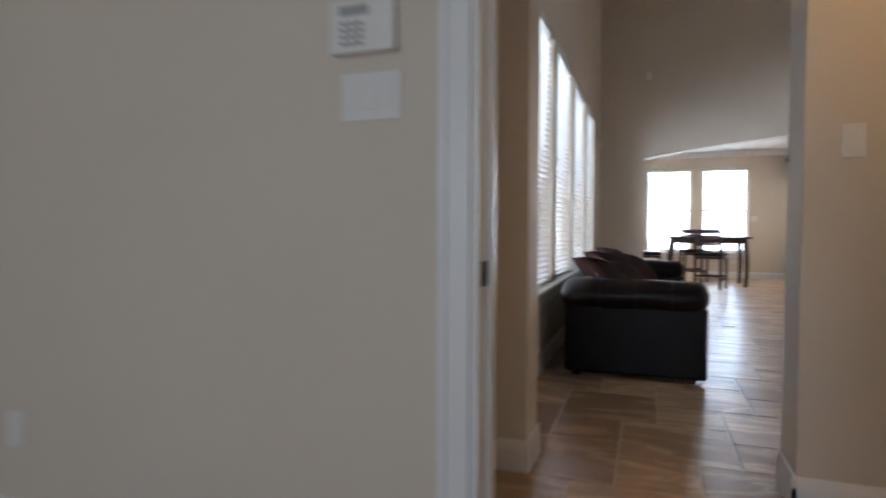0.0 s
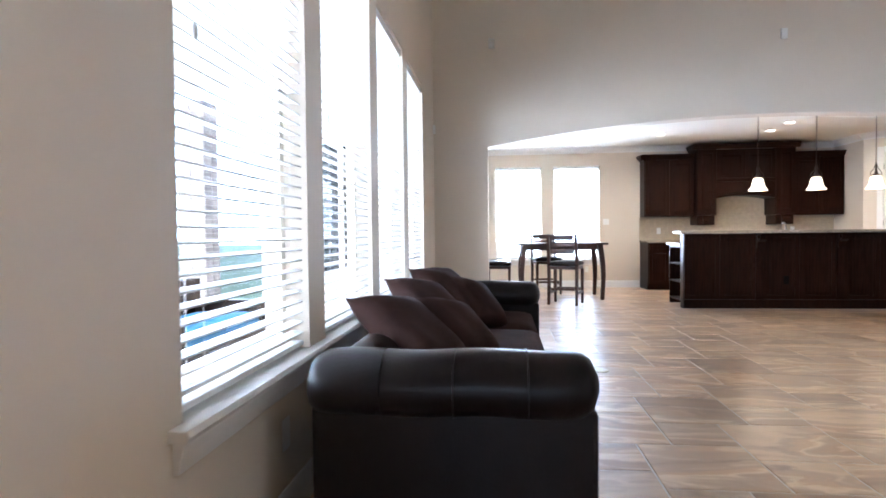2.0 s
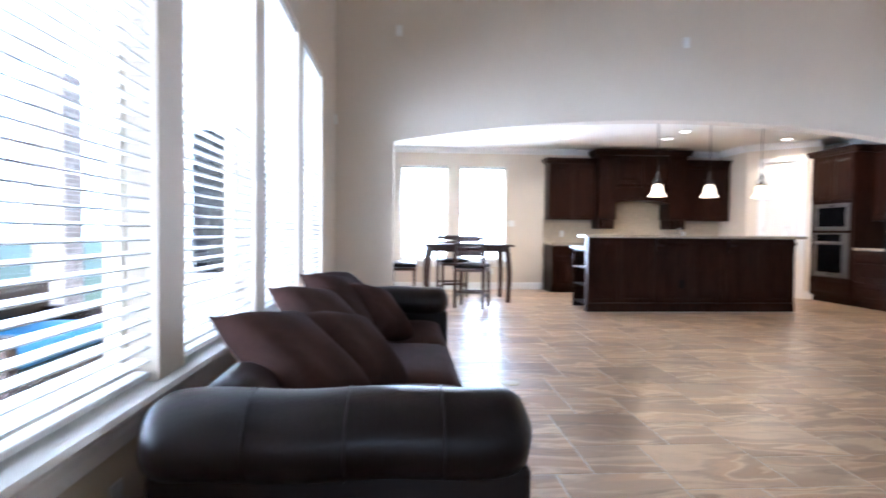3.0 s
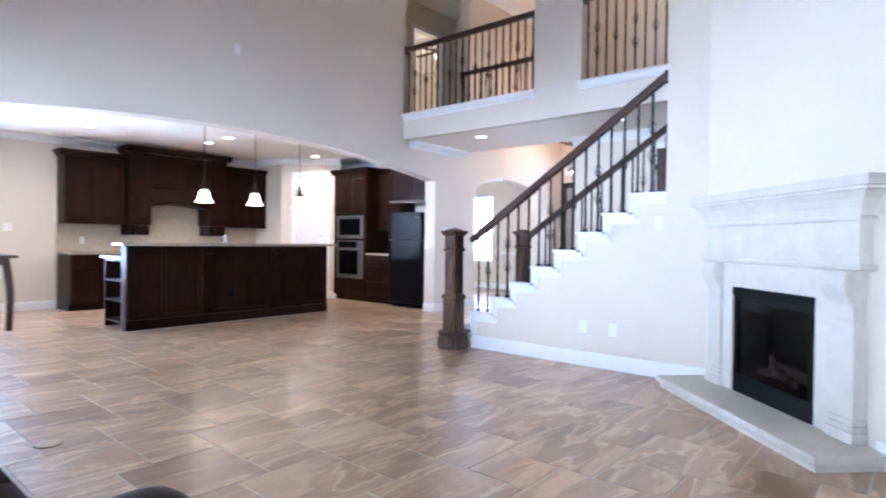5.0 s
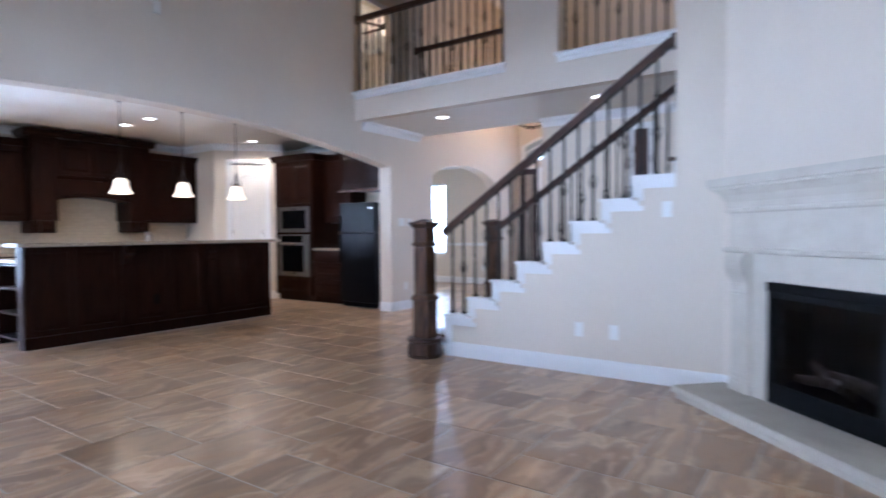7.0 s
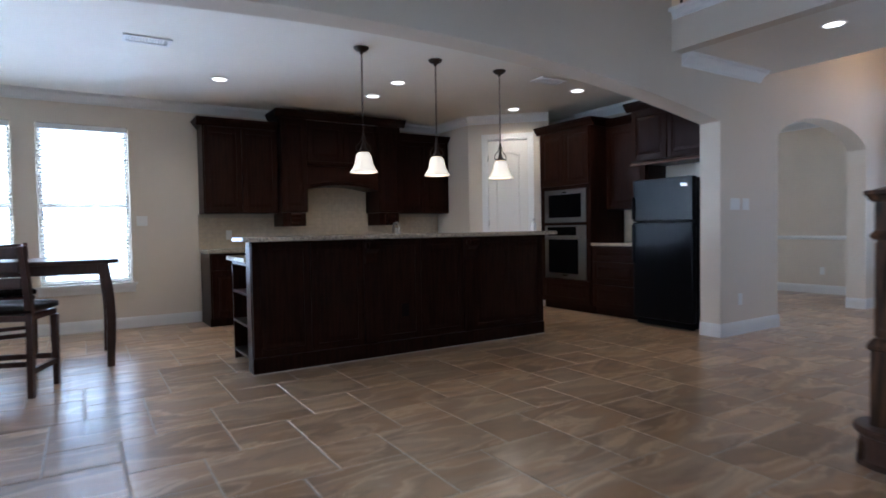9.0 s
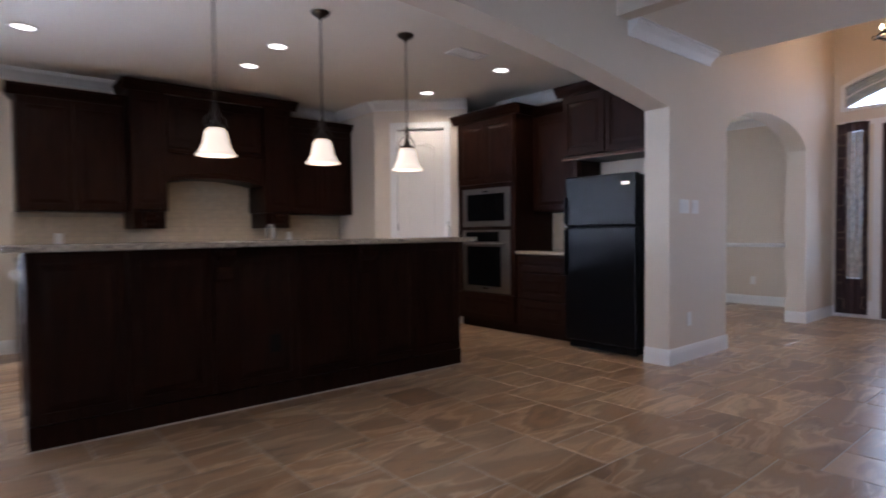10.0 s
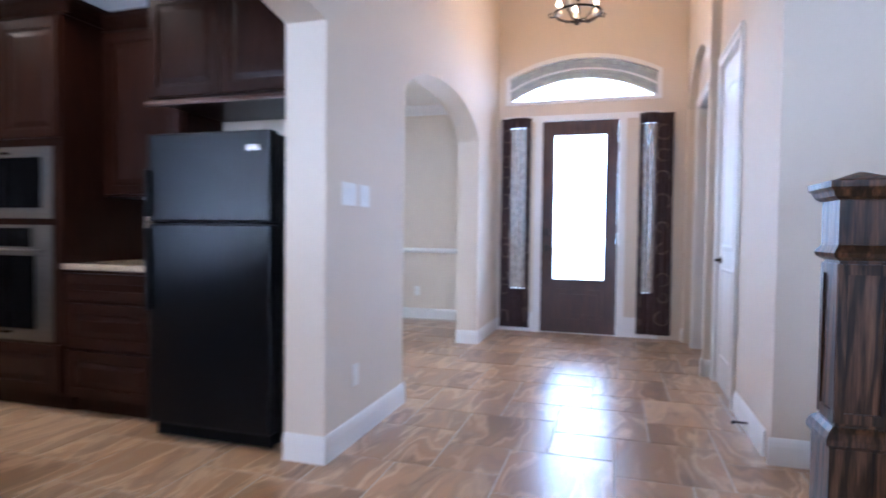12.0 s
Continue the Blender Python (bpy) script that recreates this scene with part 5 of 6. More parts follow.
for k in range(STEPS + 4):
    pts += [(NOSE_Y - 0.03 - TREAD * k, LEVEL1 - 0.05 + RISE * k), (NOSE_Y - 0.03 - TREAD * (k + 1), LEVEL1 - 0.05 + RISE * k)]
pts += [(pts[-1][0], 0.0)]
part("far_stringer", prism(bmesh.new(), pts, "x", SX1 - 0.08, SX1 - 0.001), TRIM, stair)
for k in range(STEPS):
    y1 = NOSE_Y - TREAD * k
    y0 = y1 - TREAD if k < STEPS - 1 else 5.361
    z = LEVEL1 + RISE * k
    part("step_trim", bxm((SX - 0.035, SX + 0.12, y0 + (0.0 if k == STEPS - 1 else 0.019), y1 + 0.03, z + 0.0005, z + 0.022), (SX - 0.022, SX - 0.0005, y0 - (0.0 if k == STEPS - 1 else 0.03), y1 + 0.012, z - 0.04, z - 0.0001), (SX - 0.012, SX - 0.0003, y0 - (0.0 if k == STEPS - 1 else 0.062), y1 - 0.0, z - 0.080, z - 0.0401)), TRIM, stair)
    if k > 0:
        part("riser_trim", bxm((SX - 0.022, SX - 0.0004, y1 - 0.03, y1 + 0.012, z - RISE + 0.023, z - 0.041), (SX - 0.012, SX - 0.0004, y1 - 0.062, y1 - 0.0301, z - RISE - 0.0, z - 0.081), (SX - 0.001, SX + 0.119, y1 + 0.0003, y1 + 0.012, z - RISE + 0.023, z)), TRIM, stair)
part("end_trim", bxm((SX - 0.022, SX + 0.12, NOSE_Y + 0.0005, NOSE_Y + 0.02, 0.14, LEVEL1), (SX - 0.022, SX - 0.0005, NOSE_Y - 0.05, NOSE_Y + 0.0, 0.14, LEVEL1 - 0.066)), TRIM, stair)


def newel(x, y, top, label, bullnose=False):
    t = thing("newel_post", label, "newel post", Matrix.Translation((x, y, 0)), "stair newel posts")
    part("base", lathe(bmesh.new(), [(0.118, 0), (0.118, 0.11), (0.112, 0.12), (0.108, 0.135), (0.094, 0.15), (0.086, 0.16)], square=True), STAIRWOOD, t)
    if bullnose:
        part("plinth", lathe(bmesh.new(), [(0.158, 0), (0.158, 0.018), (0.146, 0.026), (0.146, 0.135), (0.160, 0.145), (0.168, 0.155), (0.168, 0.172), (0.160, 0.18), (0.05, 0.181)], (0, 0.005, 0), 28), RAILWOOD, t, "rounded dark wood plinth")
    part("lower_shaft", lathe(bmesh.new(), [(0.082, 0.1605), (0.082, 0.53)], square=True), STAIRWOOD, t)
    part("collar", lathe(bmesh.new(), [(0.084, 0.5302), (0.094, 0.54), (0.094, 0.555), (0.086, 0.575), (0.072, 0.59)], square=True), STAIRWOOD, t)
    part("shaft", lathe(bmesh.new(), [(0.066, 0.5905), (0.066, top - 0.26)], square=True), STAIRWOOD, t)
    for k in range(4):
        m = Matrix.Rotation(k * math.pi / 2, 4, "Z")
        bm = bmesh.new()
        for a, b, c, d in ((-0.07, -0.046, 0.60, top - 0.27), (0.046, 0.07, 0.60, top - 0.27), (-0.046, 0.046, 0.60, 0.63), (-0.046, 0.046, top - 0.30, top - 0.27)):
            box(bm, a, b, -0.0725, -0.0662, c, d)
        part("panel_frame", bm, STAIRWOOD, t, at=m)
    part("upper_collar", lathe(bmesh.new(), [(0.07, top - 0.2595), (0.084, top - 0.25), (0.088, top - 0.238), (0.08, top - 0.225), (0.073, top - 0.215)], square=True), STAIRWOOD, t)
    part("head_block", lathe(bmesh.new(), [(0.073, top - 0.2145), (0.073, top - 0.085)], square=True), STAIRWOOD, t)
    part("cap", lathe(bmesh.new(), [(0.078, top - 0.0845), (0.09, top - 0.075), (0.096, top - 0.06), (0.106, top - 0.05), (0.106, top - 0.032), (0.078, top - 0.03), (0.074, top - 0.026), (0.006, top)], square=True), STAIRWOOD, t)
    return t


newel(5.40, 7.57, 1.30, "square panelled dark wood newel post at the stair foot", True)
newel(7.09, 7.776, 1.33, "square panelled dark wood newel post on the far side")
t = thing("rail_rosette", "round dark wood rosette where the handrail meets the newel", "rail fitting")
for (x, y, z) in ((7.09, 7.776, 1.165),):
    bm = lathe(bmesh.new(), [(0.032, 0), (0.04, 0.01), (0.036, 0.02), (0.02, 0.03)], seg=16)
    bmesh.ops.rotate(bm, verts=bm.verts[:], cent=(0, 0, 0), matrix=Matrix.Rotation(radians(90), 3, "X"))
    bmesh.ops.translate(bm, verts=bm.verts[:], vec=(x, y - 0.074, z))
    part("rosette", bm, RAILWOOD, t, "", True)


def baluster(z0, z1, style):
    """A wrought-iron bar from z0 to z1 with a foot shoe; style 0 twist, 1 one basket, 2 two baskets."""
    bm = bmesh.new()
    n = 26
    h = z1 - z0
    rings = []
    for i in range(n + 1):
        z = z0 + h * i / n
        tw = 0.0
        if style == 0 and 0.3 < i / n < 0.7:
            tw = (i / n - 0.3) * 16
        rings.append([bm.verts.new((0.0085 * math.sqrt(2) * math.cos(tw + math.pi / 4 + k * math.pi / 2), 0.0085 * math.sqrt(2) * math.sin(tw + math.pi / 4 + k * math.pi / 2), z)) for k in range(4)])
    for a, b in zip(rings, rings[1:]):
        for k in range(4):
            bm.faces.new((a[k], a[(k + 1) % 4], b[(k + 1) % 4], b[k]))
    spots = {0: (), 1: (0.5,), 2: (0.36, 0.64)}[style]
    for u in spots:
        zc = z0 + h * u
        for k in range(4):
            pts = []
            for i in range(7):
                v = -1 + i / 3
                a = k * math.pi / 2 + v * 1.2
                r = 0.029 * math.cos(v * math.pi / 2) + 0.006
                pts.append((r * math.cos(a), r * math.sin(a), zc + v * 0.06))
            tube(bm, pts, 0.0042, 4)
        for v in (-0.065, 0.065):
            lathe(bm, [(0.011, -0.006), (0.014, 0), (0.011, 0.006)], (0, 0, zc + v), 8)
    lathe(bm, [(0.017, 0), (0.017, 0.018), (0.010, 0.03)], (0, 0, z0), square=True)
    return bm


RAILSEC = [(-0.03, -0.03), (0.03, -0.03), (0.034, -0.012), (0.028, 0.006), (0.033, 0.018), (0.024, 0.036), (0.0, 0.042), (-0.024, 0.036), (-0.033, 0.018), (-0.028, 0.006), (-0.034, -0.012)]


def handrail(a, b):
    """A moulded rail from a to b."""
    a, b = Vector(a), Vector(b)
    d = (b - a).normalized()
    side = d.cross(Vector((0, 0, 1))).normalized()
    up = side.cross(d)
    bm = bmesh.new()
    lo = [bm.verts.new(a + side * p + up * q) for p, q in RAILSEC]
    hi = [bm.verts.new(b + side * p + up * q) for p, q in RAILSEC]
    bm.faces.new(lo), bm.faces.new(hi[::-1])
    for i in range(len(lo)):
        j = (i + 1) % len(lo)
        bm.faces.new((lo[i], hi[i], hi[j], lo[j]))
    bmesh.ops.recalc_face_normals(bm, faces=bm.faces[:])
    return bm


SLOPE = RISE / TREAD
STYLES = (0, 1, 0, 2)
near = thing("stair_railing", "dark wood handrail on black wrought-iron balusters", "railing")


def rail_z(y):
    return 1.165 + SLOPE * (7.50 - y)


part("handrail", handrail((SX + 0.06, 7.50, rail_z(7.50)), (SX + 0.06, 5.40, rail_z(5.40))), RAILWOOD, near)
part("rail_end", bxm((SX + 0.0, SX + 0.12, 5.362, 5.40, rail_z(5.40) - 0.055, rail_z(5.40) + 0.045), bevel=0.006), RAILWOOD, near)
n = 0
for k in range(STEPS):
    for dy in (0.02, 0.146):
        y = NOSE_Y - TREAD * k - dy
        if y > 5.42:
            part("baluster", baluster(LEVEL1 + RISE * k + 0.022, rail_z(y) - 0.03, STYLES[n % 4]), IRON, near, at=Matrix.Translation((SX + 0.06, y, 0)))
            n += 1
far = thing("stair_railing", "dark wood handrail on wrought-iron balusters along the far stair side", "railing")
FX = 7.03


def far_z(y):
    return 1.20 + SLOPE * (7.70 - y)


part("handrail", handrail((FX, 7.70, far_z(7.70)), (FX, 5.0, far_z(5.0))), RAILWOOD, far)
n = 1
for k in range(STEPS + 2):
    for dy in (0.02, 0.146):
        y = NOSE_Y - TREAD * k - dy
        part("baluster", baluster(LEVEL1 - 0.012 + RISE * k, far_z(y) - 0.03, STYLES[n % 4]), IRON, far, at=Matrix.Translation((FX, y, 0)))
        n += 1


def level_railing(x, y0, y1, z0, label, sill=0.03, height=1.02, space=0.112):
    t = thing("balcony_railing", label, "railing")
    part("handrail", handrail((x, y0, z0 + height), (x, y1, z0 + height)), RAILWOOD, t)
    bm = bxm((x - 0.045, x + 0.045, y1 - 0.02, y1, z0 + height - 0.06, z0 + height + 0.055), bevel=0.006)
    part("rail_end", bm, RAILWOOD, t)
    cnt = int((y1 - y0) / space)
    for i in range(cnt):
        part("baluster", baluster(z0 + sill, z0 + height - 0.03, STYLES[(i + 1) % 4]), IRON, t, at=Matrix.Translation((x, y0 + (y1 - y0) * (i + 0.5) / cnt, 0)))


level_railing(6.90, 7.49, 9.799, BALC, "dark wood balcony rail on wrought-iron balusters")
level_railing(6.90, 5.0, 6.84, BALC, "dark wood balcony rail beyond the pillar")
level_railing(8.42, 7.6, 9.95, BALC, "inner balcony rail overlooking the foyer", sill=0.0)

# ---- upstairs ----
runs("upper_door_frame", [(0, 0), (0.02, 0), (0.02, 0.08), (0, 0.08)], "white casing round the upstairs doorway", [((8.21, 11.0, 5.1), (9.13, 11.0, 5.1), (0, -1, 0))], "door frame")
structure("upper_door_jambs", bxm((8.21, 8.29, 10.98, 10.999, BALC, 5.1), (9.05, 9.13, 10.98, 10.999, BALC, 5.1)), TRIM, "white upstairs door casing", "door frame")
runs("upper_crown", CROWN, "white crown moulding over the foyer", [((8.45, WALL_Y, HIGH), (FRONT_X, WALL_Y, HIGH), (0, -1, 0))])
fan = thing("ceiling_fan", "dark ceiling fan with a lit glass bowl, at rest", "ceiling fan", Matrix.Translation((9.9, 11.8, 5.25)))
part("downrod", tube(bmesh.new(), [(0, 0, 0.05), (0, 0, 0.35)], 0.012, 8), BRONZE, fan)
part("motor", lathe(bmesh.new(), [(0.04, -0.06), (0.11, -0.04), (0.12, 0.02), (0.08, 0.06), (0.02, 0.07)], (0, 0, 0), 18), BRONZE, fan, "", True)
for k in range(5):
    part("blade", bxm((0.12, 0.62, -0.06, 0.06, -0.006, 0.002), bevel=0.002), DOORWOOD, fan, at=Matrix.Rotation(2 * math.pi * k / 5 + 0.3, 4, "Z"))
part("light_bowl", lathe(bmesh.new(), [(0.01, -0.16), (0.05, -0.15), (0.08, -0.115), (0.085, -0.07)], (0, 0, 0), 18), SHADE, fan, "glowing glass bowl", True)
lamp("fan_light", "POINT", Matrix.Translation((9.9, 11.8, 5.0)), 60, WARM, radius=0.08)

# ---- fireplace ----
fp = thing("fireplace_mantel", "carved pale limestone fireplace surround with a deep shelf", "fireplace", CH @ Matrix.Translation((FIREC, 0.001, 0)) @ Matrix.Diagonal((1, 0.58, 1, 1)))
HB = 0.42
for sx0, sx1, z0 in ((-0.54, -HB, 0.09), (HB, 0.54, 0.09), (-HB, HB, 0.85)):
    part("surround_slab", bxm((sx0, sx1, 0, 0.12, z0, 1.02)), STONE, fp)
for xa, xb in ((-0.745, -0.2515), (-0.2485, 0.2485), (0.2515, 0.745)):
    part("frieze_block", bxm((xa, xb, 0, 0.15, 1.06, 1.30), bevel=0.003), STONE, fp)


def ledge(profile, z, half):
    """A moulding that runs across the front and turns back to the wall at both ends."""
    bm = bmesh.new()
    loops = []
    for p, q in profile:
        hx = half + max(0.0, p - 0.15)
        loops.append([bm.verts.new(v) for v in ((-hx, 0, z + q), (-hx, p, z + q), (hx, p, z + q), (hx, 0, z + q))])
    for i in range(len(loops)):
        a, b = loops[i], loops[(i + 1) % len(loops)]
        for j in range(3):
            if profile[i] != profile[(i + 1) % len(profile)]:
                try:
                    bm.faces.new((a[j], a[j + 1], b[j + 1], b[j]))
                except ValueError:
                    pass
    bmesh.ops.remove_doubles(bm, verts=bm.verts[:], dist=0.0001)
    bmesh.ops.recalc_face_normals(bm, faces=bm.faces[:])
    return bm


part("lower_moulding", ledge([(0.02, 0), (0.155, 0), (0.18, 0.01), (0.185, 0.028), (0.165, 0.04), (0.02, 0.04)], 1.0205, 0.75), STONE, fp)
part("neck_moulding", ledge([(0.02, 0), (0.152, 0), (0.17, 0.012), (0.17, 0.026), (0.158, 0.036), (0.02, 0.036)], 1.285, 0.75), STONE, fp)
part("shelf", ledge([(0.02, 0), (0.155, 0), (0.165, 0.04), (0.195, 0.085), (0.245, 0.125), (0.262, 0.13), (0.262, 0.145), (0.28, 0.15), (0.28, 0.205), (0.02, 0.205)], 1.3215, 0.76), STONE, fp)
for sx in (-1, 1):
    xa, xb = sorted((sx * 0.54, sx * 0.735))
    leg = part("leg", bxm((xa + 0.01, xb - 0.01, 0, 0.145, 0.22, 0.745), bevel=0.003), STONE, fp)
    part("plinth", bxm((xa - 0.005, xb + 0.005, 0, 0.165, 0.09, 0.15), (xa, xb, 0, 0.155, 0.1505, 0.185), (xa + 0.005, xb - 0.005, 0, 0.15, 0.1855, 0.2195), bevel=0.006), STONE, leg)
    prof = [(0.0, 0.746), (0.146, 0.746), (0.150, 0.756), (0.146, 0.775), (0.147, 0.80), (0.156, 0.825), (0.175, 0.848), (0.200, 0.868), (0.225, 0.890), (0.243, 0.917), (0.250, 0.945), (0.246, 0.975), (0.232, 1.0), (0.208, 1.0195), (0.0, 1.0195)]
    bm = prism(bmesh.new(), prof, "x", xa + 0.015, xb - 0.015)
    part("scroll_bracket", bm, STONE, leg)
hearth = thing("hearth", "raised pale limestone hearth slab before the fireplace", "hearth", CH @ Matrix.Translation((FIREC, 0.001, 0)))
def hearth_course(profile):
    bm = bmesh.new()
    loops = [[bm.verts.new(v) for v in ((-(0.47 + p), 0, q), (-(0.47 + p), p, q), (0.47 + p, p, q), (0.47 + p, 0, q))] for p, q in profile]
    for a, b in zip(loops, loops[1:]):
        for j in range(3):
            bm.faces.new((a[j], a[j + 1], b[j + 1], b[j]))
    bm.faces.new(loops[-1]), bm.faces.new(loops[0][::-1])
    bmesh.ops.recalc_face_normals(bm, faces=bm.faces[:])
    return bm


part("base_course", hearth_course([(0.395, 0.0), (0.395, 0.026), (0.400, 0.034), (0.410, 0.040)]), STONE, hearth)
part("slab", hearth_course([(0.412, 0.0405), (0.420, 0.046), (0.422, 0.055), (0.422, 0.078), (0.416, 0.088)]), STONE, hearth)
fb = thing("gas_firebox", "black metal gas firebox with dark glass and ceramic logs", "fireplace insert", CH @ Matrix.Translation((FIREC, 0.0, 0.0885)) @ Matrix.Diagonal((1, 0.58, 1, 1)))
w = HB - 0.004
part("frame", bxm((-w, -w + 0.045, -0.02, 0.105, 0, 0.757), (w - 0.045, w, -0.02, 0.105, 0, 0.757), (-w + 0.045, w - 0.045, -0.02, 0.105, 0.66, 0.757), (-w + 0.045, w - 0.045, -0.02, 0.105, 0, 0.13)), BLACKMETAL, fb)
part("hood_lip", bxm((-w, w, 0.106, 0.125, 0.70, 0.755), bevel=0.005), BLACKMETAL, fb)
part("lower_lip", bxm((-w + 0.01, w - 0.01, 0.106, 0.116, 0.02, 0.12), bevel=0.004), BLACKMETAL, fb)
part("lining", bxm((-w + 0.02, w - 0.02, -0.42, -0.40, 0.0, 0.75), (-w, -w + 0.02, -0.42, -0.0205, 0.0, 0.75), (w - 0.02, w, -0.42, -0.0205, 0.0, 0.75), (-w + 0.02, w - 0.02, -0.40, -0.0205, 0.12, 0.13), (-w + 0.02, w - 0.02, -0.40, -0.0205, 0.73, 0.75)), FIREBRICK, fb)
part("inner_frame", bxm((-w + 0.046, -w + 0.10, 0.02, 0.06, 0.131, 0.659), (w - 0.10, w - 0.046, 0.02, 0.06, 0.131, 0.659), (-w + 0.10, w - 0.10, 0.02, 0.06, 0.60, 0.659)), FIREBRICK, fb)
part("pane", bxm((-w + 0.046, w - 0.046, 0.075, 0.079, 0.131, 0.659)), SMOKED, fb)
random.seed(7)
for k in range(7):
    x0 = -0.22 + 0.07 * k
    a = random.uniform(-0.9, 0.9)
    bm = tube(bmesh.new(), [(-0.15, 0, 0), (-0.05, 0.01, 0.012), (0.06, -0.008, 0.004), (0.15, 0.006, 0.01)], [0.028, 0.034, 0.031, 0.025], 9)
    part("log", bm, LOG, fb, at=Matrix.Translation((x0, -0.16 + 0.03 * (k % 3), 0.165 + 0.035 * (k % 3))) @ Matrix.Rotation(a, 4, "Z") @ Matrix.Rotation(random.uniform(-0.2, 0.2), 4, "Y"))

# ---- sofa ----
sofa = thing("sofa", "long black-brown leather sofa with rolled arms under the windows", "sofa")
SY0, SY1, SXA, SXB = 4.54, 7.66, 0.18, 1.10


def rolled(length_axis, a0, a1, centre, panel, r, z_c, z0):
    """A rolled arm or back: a panel below and a roll on top, carried along an axis, with rounded ends."""
    c, (p0, p1) = centre, panel
    top = [(c + r * math.sin(radians(t)), z_c + r * math.cos(radians(t))) for t in range(-125, 126, 14)]
    prof = [(p0, z0)] + [(p0, z_c - r * 0.75)] + top + [(p1, z_c - r * 0.75), (p1, z0)]
    bm = bmesh.new()
    steps = [(a0, 0.90), (a0 + (a1 - a0) * 0.012, 0.965), (a0 + (a1 - a0) * 0.04, 1.0), (a1 - (a1 - a0) * 0.04, 1.0), (a1 - (a1 - a0) * 0.012, 0.965), (a1, 0.90)]
    zc = (z0 + z_c) / 2
    rings = []
    for a, k in steps:
        rings.append([bm.verts.new((a, c + (p - c) * k, zc + (q - zc) * (1 - (1 - k) * 0.5)) if length_axis == "x" else (c + (p - c) * k, a, zc + (q - zc) * (1 - (1 - k) * 0.5))) for p, q in prof])
    for A, B2 in zip(rings, rings[1:]):
        for i in range(len(prof)):
            j = (i + 1) % len(prof)
            bm.faces.new((A[i], A[j], B2[j], B2[i]))
    bm.faces.new(rings[0]), bm.faces.new(rings[-1][::-1])
    bmesh.ops.recalc_face_normals(bm, faces=bm.faces[:])
    return bm




def roll(x0, x1, yc, zc, ry, rz, n=40):
    """A padded roll along x with full rounded ends."""
    bm = bmesh.new()
    rings = []
    for i in range(n + 1):
        u = -1 + 2 * i / n
        k = (1 - abs(u) ** 18) ** 0.5 if abs(u) < 1 else 0.0
        k = max(k, 0.3)
        x = (x0 + x1) / 2 + u * (x1 - x0) / 2
        sag = 0.004 * math.sin(7 * u)
        rings.append([bm.verts.new((x, yc + ry * k * math.sin(2 * math.pi * q / 24), zc + sag + rz * k * math.cos(2 * math.pi * q / 24))) for q in range(24)])
    for A, C in zip(rings, rings[1:]):
        for q in range(24):
            bm.faces.new((A[q], A[(q + 1) % 24], C[(q + 1) % 24], C[q]))
    bm.faces.new(rings[0][::-1]), bm.faces.new(rings[-1])
    bmesh.ops.recalc_face_normals(bm, faces=bm.faces[:])
    return bm


for yc in (SY0 + 0.14, SY1 - 0.14):
    part("arm_roll", roll(SXA - 0.03, SXB + 0.03, yc, 0.578, 0.145, 0.115), LEATHER, sofa, "rolled padded leather arm", True)
    part("arm_panel", bxm((SXA + 0.0, SXB + 0.02, yc + (-0.10 if yc < 6 else -0.105), yc + (0.105 if yc < 6 else 0.10), 0.03, 0.52), bevel=0.02), LEATHER, sofa)
part("back", rolled("y", SY0 + 0.25, SY1 - 0.25, SXA + 0.13, (SXA + 0.02, SXA + 0.30), 0.12, 0.56, 0.05), LEATHER, sofa, "", True)
part("base", bxm((SXA + 0.31, SXB - 0.02, SY0 + 0.245, SY1 - 0.245, 0.06, 0.28), bevel=0.02), LEATHER, sofa)
for u in (0.26, 0.52, 0.78):
    x = SXA + (SXB - SXA) * u
    part("seam", tube(bmesh.new(), [(x, SY0 + 0.14 + 0.1455 * math.sin(radians(t)), 0.578 + 0.1162 * math.cos(radians(t))) for t in range(-140, 110, 12)], 0.003, 5), LEATHER, sofa)
for x, y in ((SXA + 0.08, SY0 + 0.10), (SXB - 0.08, SY0 + 0.10), (SXA + 0.08, SY1 - 0.10), (SXB - 0.08, SY1 - 0.10)):
    part("foot", lathe(bmesh.new(), [(0.032, 0), (0.042, 0.07)], (x, y, 0), square=True), TABLEWOOD, sofa)


def cushion(w, d, h, puff=0.5, n=12):
    """A soft block, rounded at its edges."""
    bm = bmesh.new()
    def pt(u, v, s):
        e = max(0.0, (1 - abs(u) ** 6)) * max(0.0, (1 - abs(v) ** 6))
        return (u * w / 2, v * d / 2, s * (h / 2) * (0.55 + 0.45 * e ** 0.5) + (0.03 * puff * (1 - u * u) * (1 - v * v) if s > 0 else 0))
    grids = {s: [[bm.verts.new(pt(-1 + 2 * i / n, -1 + 2 * j / n, s)) for j in range(n + 1)] for i in range(n + 1)] for s in (1, -1)}
    for s in (1, -1):
        g = grids[s]
        for i in range(n):
            for j in range(n):
                q = (g[i][j], g[i + 1][j], g[i + 1][j + 1], g[i][j + 1])
                bm.faces.new(q if s > 0 else q[::-1])
    rim = [(i, 0) for i in range(n)] + [(n, j) for j in range(n)] + [(n - i, n) for i in range(n)] + [(0, n - j) for j in range(n)]
    for k in range(len(rim)):
        (a, b), (c, e) = rim[k], rim[(k + 1) % len(rim)]
        bm.faces.new((grids[-1][a][b], grids[-1][c][e], grids[1][c][e], grids[1][a][b]))
    return bm


